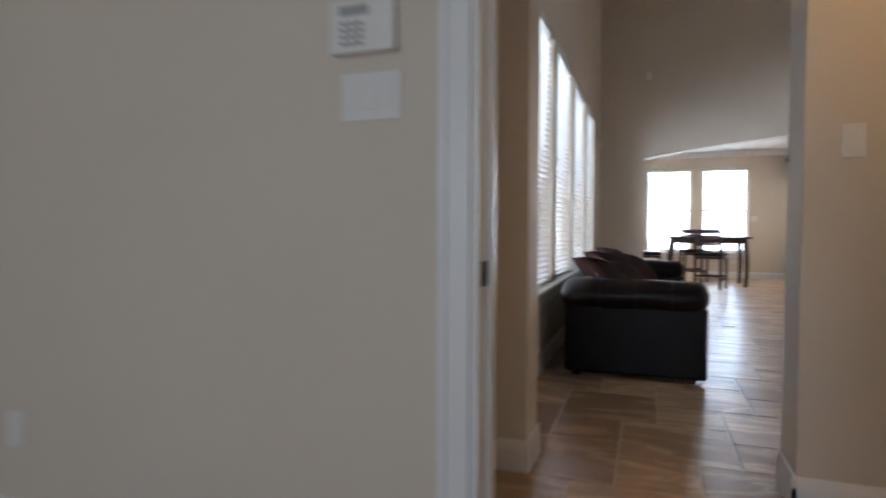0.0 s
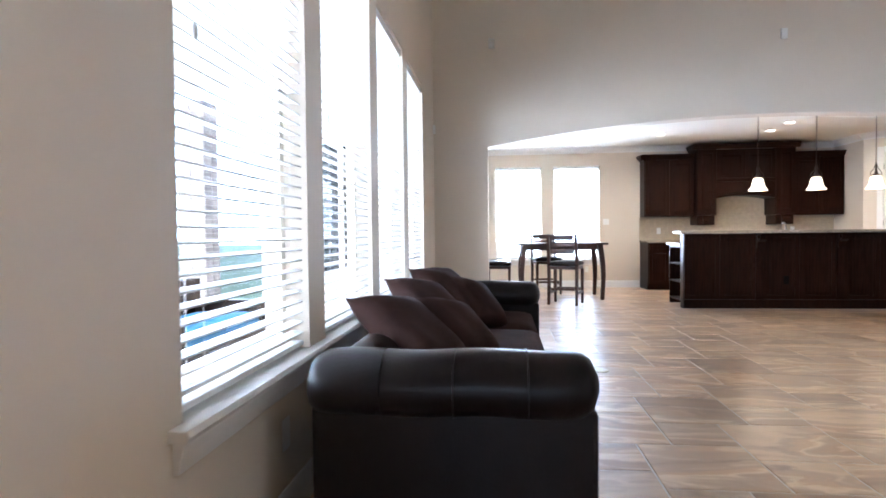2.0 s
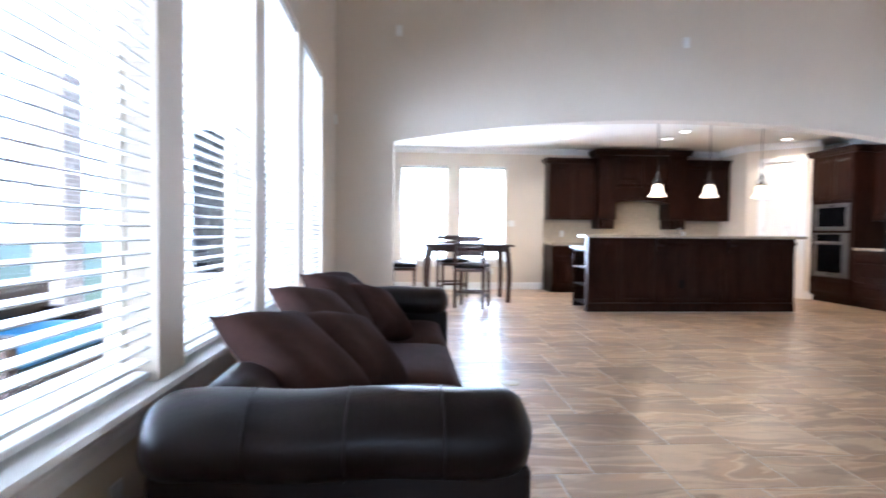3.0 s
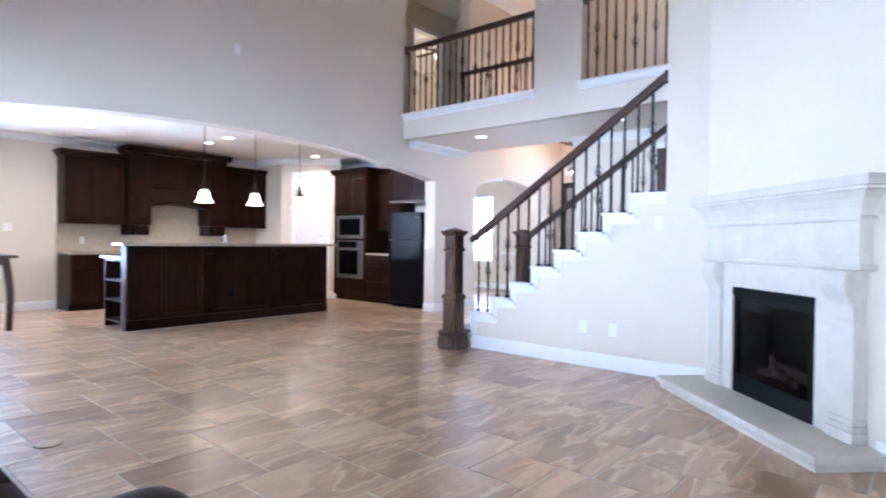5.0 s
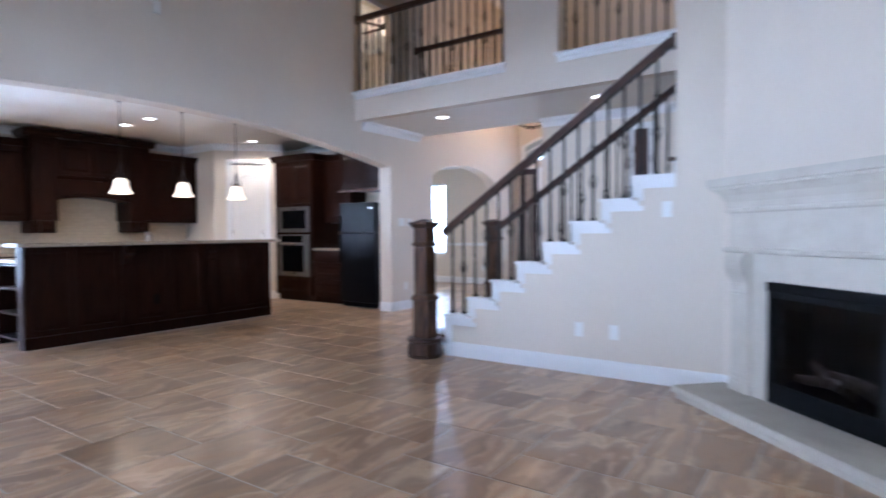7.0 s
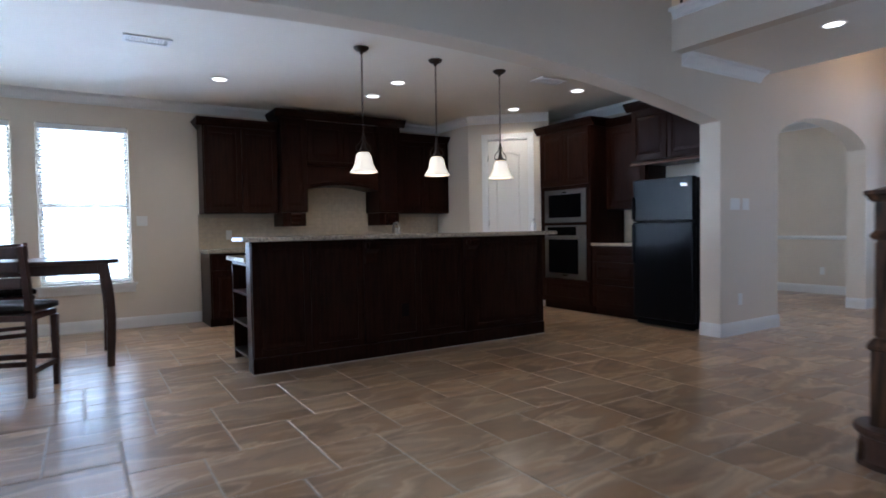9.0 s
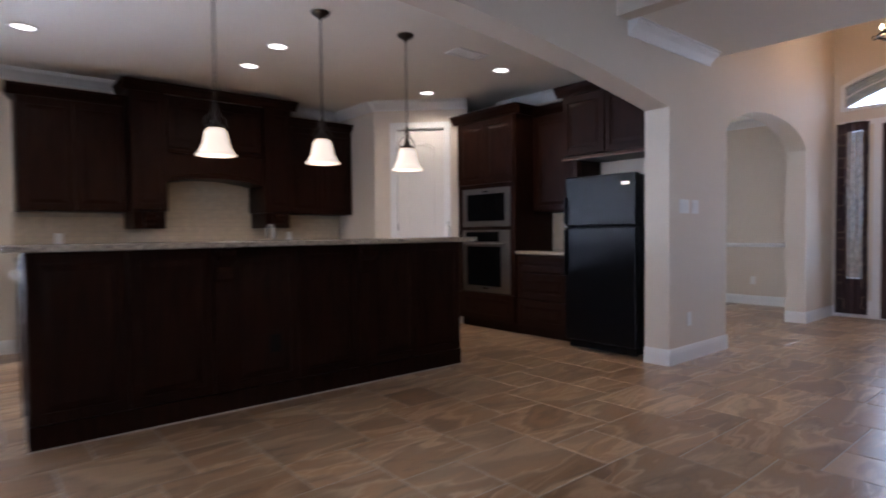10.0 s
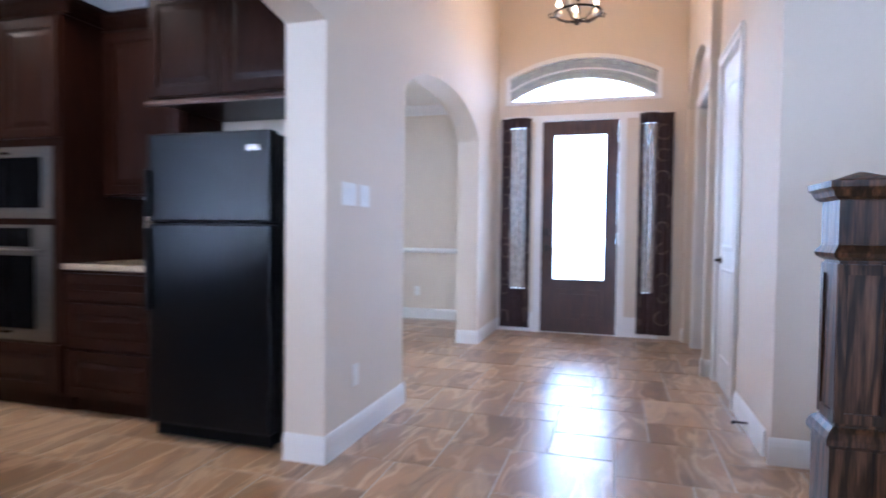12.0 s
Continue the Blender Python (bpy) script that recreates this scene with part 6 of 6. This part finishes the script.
span = (SY1 - SY0 - 0.50) / 3
for k in range(3):
    part("seat_cushion", cushion(0.62, span - 0.01, 0.19), SUEDE, sofa, "brown suede seat cushion", True, at=Matrix.Translation((0.745, SY0 + 0.25 + span * (k + 0.5), 0.375)))


def pillow_bm(w, h, thick, n=14):
    """A stuffed square pillow with drawn-out corners."""
    bm = bmesh.new()
    grids = {}
    for s in (1, -1):
        g = []
        for i in range(n + 1):
            row = []
            for j in range(n + 1):
                u, v = -1 + 2 * i / n, -1 + 2 * j / n
                pull = 1 - 0.10 * (1 - abs(u) ** 2) * abs(v) ** 2 - 0.0
                pull2 = 1 - 0.10 * (1 - abs(v) ** 2) * abs(u) ** 2
                t = thick / 2 * max(0.0, (1 - u ** 4) * (1 - v ** 4)) ** 0.55
                t += 0.006 * math.sin(5 * u + 3 * v) * (1 - u * u) * (1 - v * v)
                row.append(bm.verts.new((u * w / 2 * pull2, s * t, v * h / 2 * pull)))
            g.append(row)
        grids[s] = g
    for s in (1, -1):
        g = grids[s]
        for i in range(n):
            for j in range(n):
                q = (g[i][j], g[i + 1][j], g[i + 1][j + 1], g[i][j + 1])
                bm.faces.new(q[::-1] if s > 0 else q)
    bmesh.ops.remove_doubles(bm, verts=bm.verts[:], dist=0.0005)
    bmesh.ops.recalc_face_normals(bm, faces=bm.faces[:])
    return bm


PILLOW = mesh_of("cover", pillow_bm(0.50, 0.50, 0.17), SUEDE, True)
SMALLPILLOW = mesh_of("cover", pillow_bm(0.42, 0.42, 0.17), SUEDE, True)
for x, y, z, me, lean, spin, turn in ((0.43, 5.24, 0.645, PILLOW, -52, 76, 10), (0.44, 5.98, 0.655, PILLOW, -50, 74, 12), (0.60, 5.62, 0.60, SMALLPILLOW, -48, 70, 16), (0.48, 6.50, 0.67, PILLOW, -46, 74, 10), (0.65, 6.60, 0.62, SMALLPILLOW, -44, 68, 16), (0.47, 6.98, 0.66, PILLOW, -48, 78, 6)):
    t = thing("throw_pillow", "plump brown suede throw pillow leaning on the sofa back", "pillow", Matrix.Translation((x, y, z)) @ Matrix.Rotation(radians(spin), 4, "Z") @ Matrix.Rotation(radians(lean), 4, "X") @ Matrix.Rotation(radians(turn), 4, "Y"), "sofa throw pillows")
    part("cover", me, SUEDE, t)

# ---- breakfast table ----
table = thing("dining_table", "counter-height dark wood table with curved legs by the windows", "table", B(1.80, 12.55))
part("tabletop", bxm((-0.72, 0.72, -0.48, 0.48, 0.885, 0.92), bevel=0.008), TABLEWOOD, table)
part("apron", bxm((-0.62, 0.62, -0.40, -0.38, 0.80, 0.885), (-0.62, 0.62, 0.38, 0.40, 0.80, 0.885), (-0.62, -0.60, -0.38, 0.38, 0.80, 0.885), (0.60, 0.62, -0.38, 0.38, 0.80, 0.885)), TABLEWOOD, table)
for sx in (-1, 1):
    for sy in (-1, 1):
        bm = bmesh.new()
        rings = []
        for i in range(9):
            u = i / 8
            z = 0.884 * (1 - u)
            bow = 0.035 * math.sin(u * math.pi * 1.15) + 0.05 * u * u
            half = 0.042 - 0.014 * u
            rings.append([bm.verts.new((sx * (0.60 + bow) + a * half, sy * (0.38 + bow * 0.6) + b * half, z)) for a, b in ((-1, -1), (1, -1), (1, 1), (-1, 1))])
        for A, B2 in zip(rings, rings[1:]):
            for k in range(4):
                bm.faces.new((A[k], A[(k + 1) % 4], B2[(k + 1) % 4], B2[k]))
        bm.faces.new(rings[0]), bm.faces.new(rings[-1][::-1])
        bmesh.ops.recalc_face_normals(bm, faces=bm.faces[:])
        part("leg", bm, TABLEWOOD, table)


def counter_chair(m, label):
    t = thing("counter_chair", label, "chair", m, "counter chairs")
    part("seat", cushion(0.46, 0.43, 0.07), LEATHER, t, "black padded seat", True, at=Matrix.Translation((0, 0, 0.615)))
    part("seat_frame", bxm((-0.22, 0.22, -0.205, 0.205, 0.535, 0.58), bevel=0.004), TABLEWOOD, t)
    for sx in (-1, 1):
        part("front_leg", tube(bmesh.new(), [(sx * 0.21, -0.185, 0.0), (sx * 0.21, -0.185, 0.535)], [0.024, 0.032], 4), TABLEWOOD, t)
        part("back_post", tube(bmesh.new(), [(sx * 0.21, 0.21, 0.0), (sx * 0.21, 0.19, 0.4), (sx * 0.21, 0.19, 0.6), (sx * 0.21, 0.225, 0.85), (sx * 0.21, 0.27, 1.06)], [0.026, 0.031, 0.033, 0.030, 0.026], 4), TABLEWOOD, t)
        part("side_stretcher", bxm((sx * 0.21 - 0.011, sx * 0.21 + 0.011, -0.17, 0.19, 0.16, 0.20)), TABLEWOOD, t)
    for z, y in ((0.80, 0.219), (0.91, 0.238), (1.01, 0.259)):
        part("back_slat", bxm((-0.18, 0.18, y - 0.010, y + 0.010, z - 0.034, z + 0.042), bevel=0.004), TABLEWOOD, t)
    part("front_stretcher", bxm((-0.18, 0.18, -0.194, -0.176, 0.20, 0.24)), TABLEWOOD, t)
    part("back_stretcher", bxm((-0.18, 0.18, 0.192, 0.21, 0.22, 0.255)), TABLEWOOD, t)
    return t


counter_chair(B(1.80, 11.62) @ Matrix.Rotation(radians(160), 4, "Z"), "dark wood counter chair with slatted back and padded seat")
counter_chair(B(1.62, 13.12) @ Matrix.Rotation(radians(10), 4, "Z"), "dark wood counter chair pushed in behind the table")
bench = thing("counter_bench", "dark wood counter bench with a black padded seat", "bench", B(0.78, 12.25))
part("seat", cushion(0.40, 0.90, 0.07), LEATHER, bench, "black padded seat", True, at=Matrix.Translation((0, 0, 0.60)))
part("seat_frame", bxm((-0.19, 0.19, -0.43, 0.43, 0.52, 0.565), bevel=0.004), TABLEWOOD, bench)
for sx in (-1, 1):
    for sy in (-1, 1):
        part("leg", tube(bmesh.new(), [(sx * 0.17, sy * 0.40, 0), (sx * 0.17, sy * 0.40, 0.52)], [0.018, 0.024], 4), TABLEWOOD, bench)
    part("side_stretcher", bxm((sx * 0.17 - 0.009, sx * 0.17 + 0.009, -0.38, 0.38, 0.16, 0.195)), TABLEWOOD, bench)

# ---- foyer ----
def curtain(y0, y1, gap0, gap1, label):
    """A dark patterned panel on each side of a sidelight, with a sheer strip between. Along y at the front wall."""
    t = thing("curtain", label, "curtain", Matrix.Translation((FRONT_X - 0.055, 0, 0)), "sidelight curtains")
    z0, z1 = 0.05, 2.43
    rnd = random.Random(int(y0 * 100))
    for a, b in ((y0, gap0), (gap1, y1)):
        bm = bmesh.new()
        nu, nv = 22, 24
        ph = rnd.uniform(0, 6)
        grid = []
        for i in range(nu + 1):
            u = i / nu
            col = []
            for j in range(nv + 1):
                v = j / nv
                flare = 1 + 0.10 * (1 - v)
                y = (a + b) / 2 + (u - 0.5) * (b - a) * flare
                depth = 0.018 * math.sin(u * 2 * math.pi * 2.5 + ph) * (0.7 + 0.3 * math.cos(3 * v + ph)) + 0.006 * math.sin(9 * v + 7 * u)
                col.append(bm.verts.new((depth, y, z0 + (z1 - z0) * v)))
            grid.append(col)
        for i in range(nu):
            for j in range(nv):
                bm.faces.new((grid[i][j], grid[i + 1][j], grid[i + 1][j + 1], grid[i][j + 1]))
        g2 = bmesh.ops.extrude_face_region(bm, geom=bm.faces[:])
        bmesh.ops.translate(bm, verts=[e for e in g2["geom"] if isinstance(e, bmesh.types.BMVert)], vec=(0.004, 0, 0))
        bmesh.ops.recalc_face_normals(bm, faces=bm.faces[:])
        part("panel", bm, CURTAIN, t, "dark brown cloth", True)
        for k in range(9):
            zc, yc = z0 + 0.15 + 0.25 * k + rnd.uniform(-0.05, 0.05), (a + b) / 2 + rnd.uniform(-0.02, 0.02)
            r = rnd.uniform(0.05, 0.085)
            q0 = rnd.uniform(0, 6)
            arc_pts = [(-0.027, min(b - 0.004, max(a + 0.004, yc + r * math.cos(q0 + 0.35 * i))), zc + r * math.sin(q0 + 0.35 * i)) for i in range(14)]
            part("ring_motif", tube(bmesh.new(), arc_pts, 0.0045, 4), CURTAINRING, t, "tan ring pattern")
    bm = bmesh.new()
    low, high = [], []
    for i in range(17):
        u = i / 16
        y = gap0 - 0.015 + (gap1 - gap0 + 0.03) * u
        x = 0.012 + 0.010 * math.sin(u * 2 * math.pi * 2.5)
        low.append((x, y)), high.append((x + 0.002, y))
    ring = low + high[::-1]
    part("hem_cloth", prism(bmesh.new(), [(x - 0.006, y) for x, y in ring], "z", z0, 0.50), CURTAIN, t, "dark brown cloth")
    part("header_cloth", prism(bmesh.new(), [(x - 0.006, y) for x, y in ring], "z", z1 - 0.10, z1 + 0.02), CURTAIN, t, "dark brown gathered header")
    prism(bm, ring, "z", 0.501, z1 - 0.101)
    part("sheer_strip", bm, SHEER, t, "thin banded gauze in front of the glass")
    part("rod", tube(bmesh.new(), [(0, y0 - 0.01, z1 + 0.0), (0, y1 + 0.01, z1 + 0.0)], 0.007, 8), BRONZE, t)


curtain(9.41, 9.74, 9.46, 9.64, "dark brown ring-patterned curtain over a bright sidelight")
curtain(7.90, 8.24, 8.07, 8.20, "dark brown ring-patterned curtain over a bright sidelight")

ch = thing("chandelier", "small black iron ring chandelier with glowing candle bulbs", "chandelier", Matrix.Translation((10.3, 8.82, 3.06)))
ring = [(0.20 * math.cos(2 * math.pi * i / 28), 0.20 * math.sin(2 * math.pi * i / 28), 0.0) for i in range(29)]
part("ring", tube(bmesh.new(), ring, 0.011, 6), IRON, ch)
part("stem", lathe(bmesh.new(), [(0.008, -0.10), (0.02, -0.085), (0.01, -0.06), (0.009, 0.1), (0.02, 0.13), (0.008, 0.17), (0.006, HIGH - 3.06)], (0, 0, 0), 10), IRON, ch)
for k in range(5):
    a = 2 * math.pi * k / 5 + 0.2
    c, s = math.cos(a), math.sin(a)
    part("scroll_arm", tube(bmesh.new(), [(0.01 * c, 0.01 * s, -0.05), (0.09 * c, 0.09 * s, -0.07), (0.165 * c, 0.165 * s, -0.03), (0.20 * c, 0.20 * s, 0.0), (0.24 * c, 0.24 * s, -0.01), (0.255 * c, 0.255 * s, 0.02), (0.235 * c, 0.235 * s, 0.035)], 0.007, 6), IRON, ch)
    cd = part("candle", lathe(bmesh.new(), [(0.026, 0.005), (0.034, 0.014), (0.021, 0.018), (0.021, 0.075)], (0.17 * c, 0.17 * s, 0.0), 10), PLASTIC, ch, "cream candle sleeve")
    part("bulb", lathe(bmesh.new(), [(0.012, 0.076), (0.021, 0.088), (0.022, 0.10), (0.012, 0.122), (0.002, 0.138)], (0.17 * c, 0.17 * s, 0.0), 10), CANDLE, cd, "glowing flame bulb", True)
lamp("chandelier_light", "POINT", Matrix.Translation((10.3, 8.82, 3.33)), 42, (1.0, 0.58, 0.26), radius=0.2)

# ---- switches, outlets, sensors ----
def plate(kind, m, label, gangs=1, mat=None):
    """A wall plate; local x across, z up, front at -y."""
    w, h = (0.072 + 0.046 * (gangs - 1), 0.118)
    t = thing("light_switch" if kind == "switch" else "wall_outlet", label, "switch" if kind == "switch" else "outlet", m)
    part("cover", bxm((-w / 2, w / 2, -0.006, -0.0008, -h / 2, h / 2), bevel=0.002), mat or PLASTIC, t)
    for g in range(gangs):
        x = (g - (gangs - 1) / 2) * 0.046
        if kind == "switch":
            part("rocker", bxm((x - 0.0165, x + 0.0165, -0.0095, -0.0062, -0.034, 0.034), bevel=0.002), mat or PLASTIC, t)
        else:
            for dz in (-0.021, 0.021):
                part("socket", bxm((x - 0.0165, x + 0.0165, -0.0075, -0.0062, dz - 0.014, dz + 0.014), bevel=0.001), mat or PLASTIC, t)
    return t


RZ = lambda d: Matrix.Rotation(radians(d), 4, "Z")
plate("switch", Matrix.Translation((7.84, WALL_Y, 1.33)), "white triple light switch on the beige wall", 3)
plate("switch", Matrix.Translation((8.03, WALL_Y, 1.33)), "white double light switch on the beige wall", 2)
plate("outlet", Matrix.Translation((7.93, WALL_Y, 0.36)), "white wall outlet near the arch")
plate("switch", Matrix.Translation((SX, 5.42, 1.335)) @ RZ(-90), "white light switch on the stair wall")
plate("outlet", Matrix.Translation((SX, 6.11, 0.365)) @ RZ(-90), "white outlet on the stair wall")
plate("outlet", Matrix.Translation((SX, 5.82, 0.365)) @ RZ(-90), "cream blank outlet on the stair wall")
plate("switch", Matrix.Translation((2.88, BACK_Y, 1.29)), "white double light switch by the window", 2)
plate("outlet", Matrix.Translation((3.88, BACK_Y - 0.0135, 1.10)), "white outlet on the tiled splash")
plate("outlet", Matrix.Translation((6.35, BACK_Y - 0.0135, 1.10)), "white outlet on the tiled splash")
plate("outlet", Matrix.Translation((2.5, BACK_Y, 0.36)), "white outlet under the window")
plate("outlet", Matrix.Translation((0, 4.82, 0.34)) @ RZ(90), "white outlet under the living room window")
plate("outlet", Matrix.Translation((12.2, 10.95, 0.36)) @ RZ(-90), "white outlet under the chair rail")
plate("outlet", Matrix.Translation((4.72, IY - 0.0095, 0.40)), "dark outlet in the island panel", 1, BLACKMETAL)
plate("outlet", Matrix.Translation((3.93, 3.56, 0.36)) @ RZ(180), "steel gas key plate on the wall", 1, STEEL)
plate("switch", Matrix.Translation((1.41, 2.83, 1.36)), "white light switch on the hallway wall")
plate("switch", Matrix.Translation((0.083, 1.72, 1.37)), "white three-gang light switch by the doorway", 3)
plate("outlet", Matrix.Translation((-1.22, 1.72, 0.38)), "white outlet on the bedroom wall")

kp = thing("alarm_keypad", "white alarm keypad with grey keys and a dark display", "keypad", Matrix.Translation((0.068, 1.72, 1.535)))
part("case", bxm((-0.088, 0.088, -0.028, -0.001, -0.062, 0.068), bevel=0.006), PLASTIC, kp)
part("display", bxm((-0.06, 0.02, -0.0295, -0.0282, 0.028, 0.052)), GREYPLASTIC, kp, "dark grey display")
for r in range(4):
    for c in range(3):
        part("key", bxm((-0.055 + 0.022 * c, -0.039 + 0.022 * c, -0.0305, -0.0282, -0.045 + 0.016 * r, -0.035 + 0.016 * r)), GREYPLASTIC, kp)
for x, z in ((0.72, 3.39), (4.09, 3.36)):
    t = thing("wall_sensor", "small white box mounted high on the beige wall", "sensor", Matrix.Translation((x, WALL_Y, z)))
    part("case", bxm((-0.036, 0.036, -0.025, -0.001, -0.06, 0.06), bevel=0.004), PLASTIC, t)
    part("lens", bxm((-0.022, 0.022, -0.027, -0.0252, -0.03, 0.01)), TRIM, t)
t = thing("wall_sensor", "small white motion sensor in the room corner", "sensor", Matrix.Translation((0, 9.72, 2.36)))
part("case", bxm((0.001, 0.03, -0.03, 0.03, -0.05, 0.05), bevel=0.004), PLASTIC, t)
part("lens", bxm((0.0302, 0.033, -0.02, 0.02, -0.03, 0.005)), TRIM, t)
t = thing("floor_register", "oval brass-coloured floor outlet cover in the tile", "floor outlet", Matrix.Translation((1.58, 7.32, 0.0)))
part("cover", lathe(bmesh.new(), [(0.07, 0), (0.068, 0.004), (0.05, 0.006)], (0, 0, 0), 24), BRASS, t, "", True)
t = thing("door_stop", "dark spring door stop on the baseboard", "door stop", Matrix.Translation((8.75, FOYER_Y + 0.016, 0.06)))
part("spring", tube(bmesh.new(), [(0, 0, 0), (0, 0.07, 0.0)], 0.007, 8), BRONZE, t)
part("bumper", lathe(bmesh.new(), [(0.01, 0), (0.012, 0.01), (0.006, 0.018)], (0, 0.075, -0.01), 8), BLACKMETAL, t)

# ---- patio outside the living-room windows ----
def brick_column(x, y, label):
    t = thing("brick_column", label, "column", Matrix.Translation((x, y, -0.06)), "patio brick columns")
    part("core", bxm((-0.19, 0.19, -0.19, 0.19, 0, 3.058)), MORTAR, t)
    side = mesh_of("brick", bxm((-0.092, 0.092, -0.012, 0.0, 0.004, 0.064)), BRICK)
    for course in range(46):
        z = 0.066 * course
        for f in range(4):
            m = Matrix.Rotation(f * math.pi / 2, 4, "Z") @ Matrix.Translation((0, -0.19, z))
            for dx in (-0.1, 0.1):
                if f in (0, 1):
                    part("brick", side, BRICK, t, at=m @ Matrix.Translation((dx, 0, 0)))
    return t


brick_column(-3.5, 10.6, "tan brick column holding the patio roof")
wing = thing("house_wing", "tan wing of the house with a window beyond the patio", "house", Matrix.Translation((-2.3, 9.99, -0.06)))
part("wall", bxm((0, 0.55, 0, 0.15, 0, 3.05), (1.55, 2.1, 0, 0.15, 0, 3.05), (0.55, 1.55, 0, 0.15, 2.4, 3.05), (0.55, 1.55, 0, 0.15, 0, 0.6)), SIDING, wing)
wf = part("window", bxm((0.55, 0.61, 0.03, 0.09, 0.6, 2.4), (1.49, 1.55, 0.03, 0.09, 0.6, 2.4), (1.02, 1.08, 0.03, 0.09, 0.6, 2.4), (0.61, 1.49, 0.03, 0.09, 2.34, 2.4), (0.61, 1.49, 0.03, 0.09, 0.6, 0.66)), TRIM, wing)
part("pane", bxm((0.61, 1.49, 0.10, 0.11, 0.66, 2.34)), BLACKGLASS, wf)
for xx in (0.0, 1.98):
    part("corner_board", bxm((xx, xx + 0.12, -0.02, -0.001, 0, 3.05)), TRIM, wing)
bx = thing("patio_sofa", "patio seat with a blue cushion outside the window", "patio seat", Matrix.Translation((-2.0, 7.6, -0.06)))
part("frame", bxm((-0.4, 0.4, -0.8, 0.8, 0.12, 0.24), (-0.4, -0.3, -0.8, 0.8, 0.24, 0.72), (-0.3, 0.4, -0.8, -0.7, 0.24, 0.5), (-0.3, 0.4, 0.7, 0.8, 0.24, 0.5)), BRONZE, bx)
for k in (-1, 1):
    part("cushion", cushion(0.66, 0.68, 0.15), BLUECOVER, bx, "blue cushion", True, at=Matrix.Translation((0.05, 0.345 * k, 0.32)))
for sx in (-0.35, 0.35):
    for sy in (-0.75, 0.75):
        part("foot", tube(bmesh.new(), [(sx, sy, 0), (sx, sy, 0.12)], 0.02, 8), BRONZE, bx)

# ---- floor tiles ----
floor_ob = structure("floor", bxm((-3.0, 12.2, -2.5, 14.4, -0.02, -0.0022)), GROUT, "brown banded stone tile floor laid in a staggered pattern", "floor")
BIG, SMALL, JOINT = 0.52, 0.34, 0.007    # a pinwheel of large and small squares


def tile_bm(w, h):
    bm = bmesh.new()
    a, c, z = w / 2 - JOINT / 2, h / 2 - JOINT / 2, 0.0
    e = 0.003
    top = [bm.verts.new((sx * (a - e), sy * (c - e), z)) for sx, sy in ((-1, -1), (1, -1), (1, 1), (-1, 1))]
    low = [bm.verts.new((sx * a, sy * c, z - 0.003)) for sx, sy in ((-1, -1), (1, -1), (1, 1), (-1, 1))]
    bm.faces.new(top)
    for i in range(4):
        j = (i + 1) % 4
        bm.faces.new((low[i], low[j], top[j], top[i]))
    return bm


meshes = {}
for size in (BIG, SMALL):
    meshes[size] = mesh_of("tile", tile_bm(size, size), TILE)
rest = bmesh.new()
picked = 0
cells = []
for i in range(-40, 41):
    for j in range(-40, 41):
        ox, oy = 2.217 - BIG + i * SMALL + j * BIG, 8.324 - i * BIG + j * SMALL
        for size, x, y in ((BIG, ox + BIG / 2, oy + BIG / 2), (SMALL, ox + BIG + SMALL / 2, oy + SMALL / 2)):
            if -3.0 < x < 12.1 and -2.4 < y < 14.3:
                cells.append((size, x, y))


def walked(x, y):
    """The stretch of plan along the walk: hall, living room and the open middle of the floor."""
    return (0.2 < x < 5.4 and 3.4 < y < 10.2) or (5.0 < x < 8.6 and 7.4 < y < 10.6)


for size, x, y in cells:
    if walked(x, y) and picked < 300:
        ob = new("tile", meshes[size])
        ob.parent = floor_ob
        ob.location = (x, y, 0)
        picked += 1
    else:
        t = tile_bm(size, size)
        bmesh.ops.translate(t, verts=t.verts[:], vec=(x, y, 0))
        me = bpy.data.meshes.new("tmp")
        t.to_mesh(me)
        t.free()
        rest.from_mesh(me)
        bpy.data.meshes.remove(me)
ob = part("tile_field", rest, TILE_FAR, floor_ob)
tagged(ob, kind="stuff")
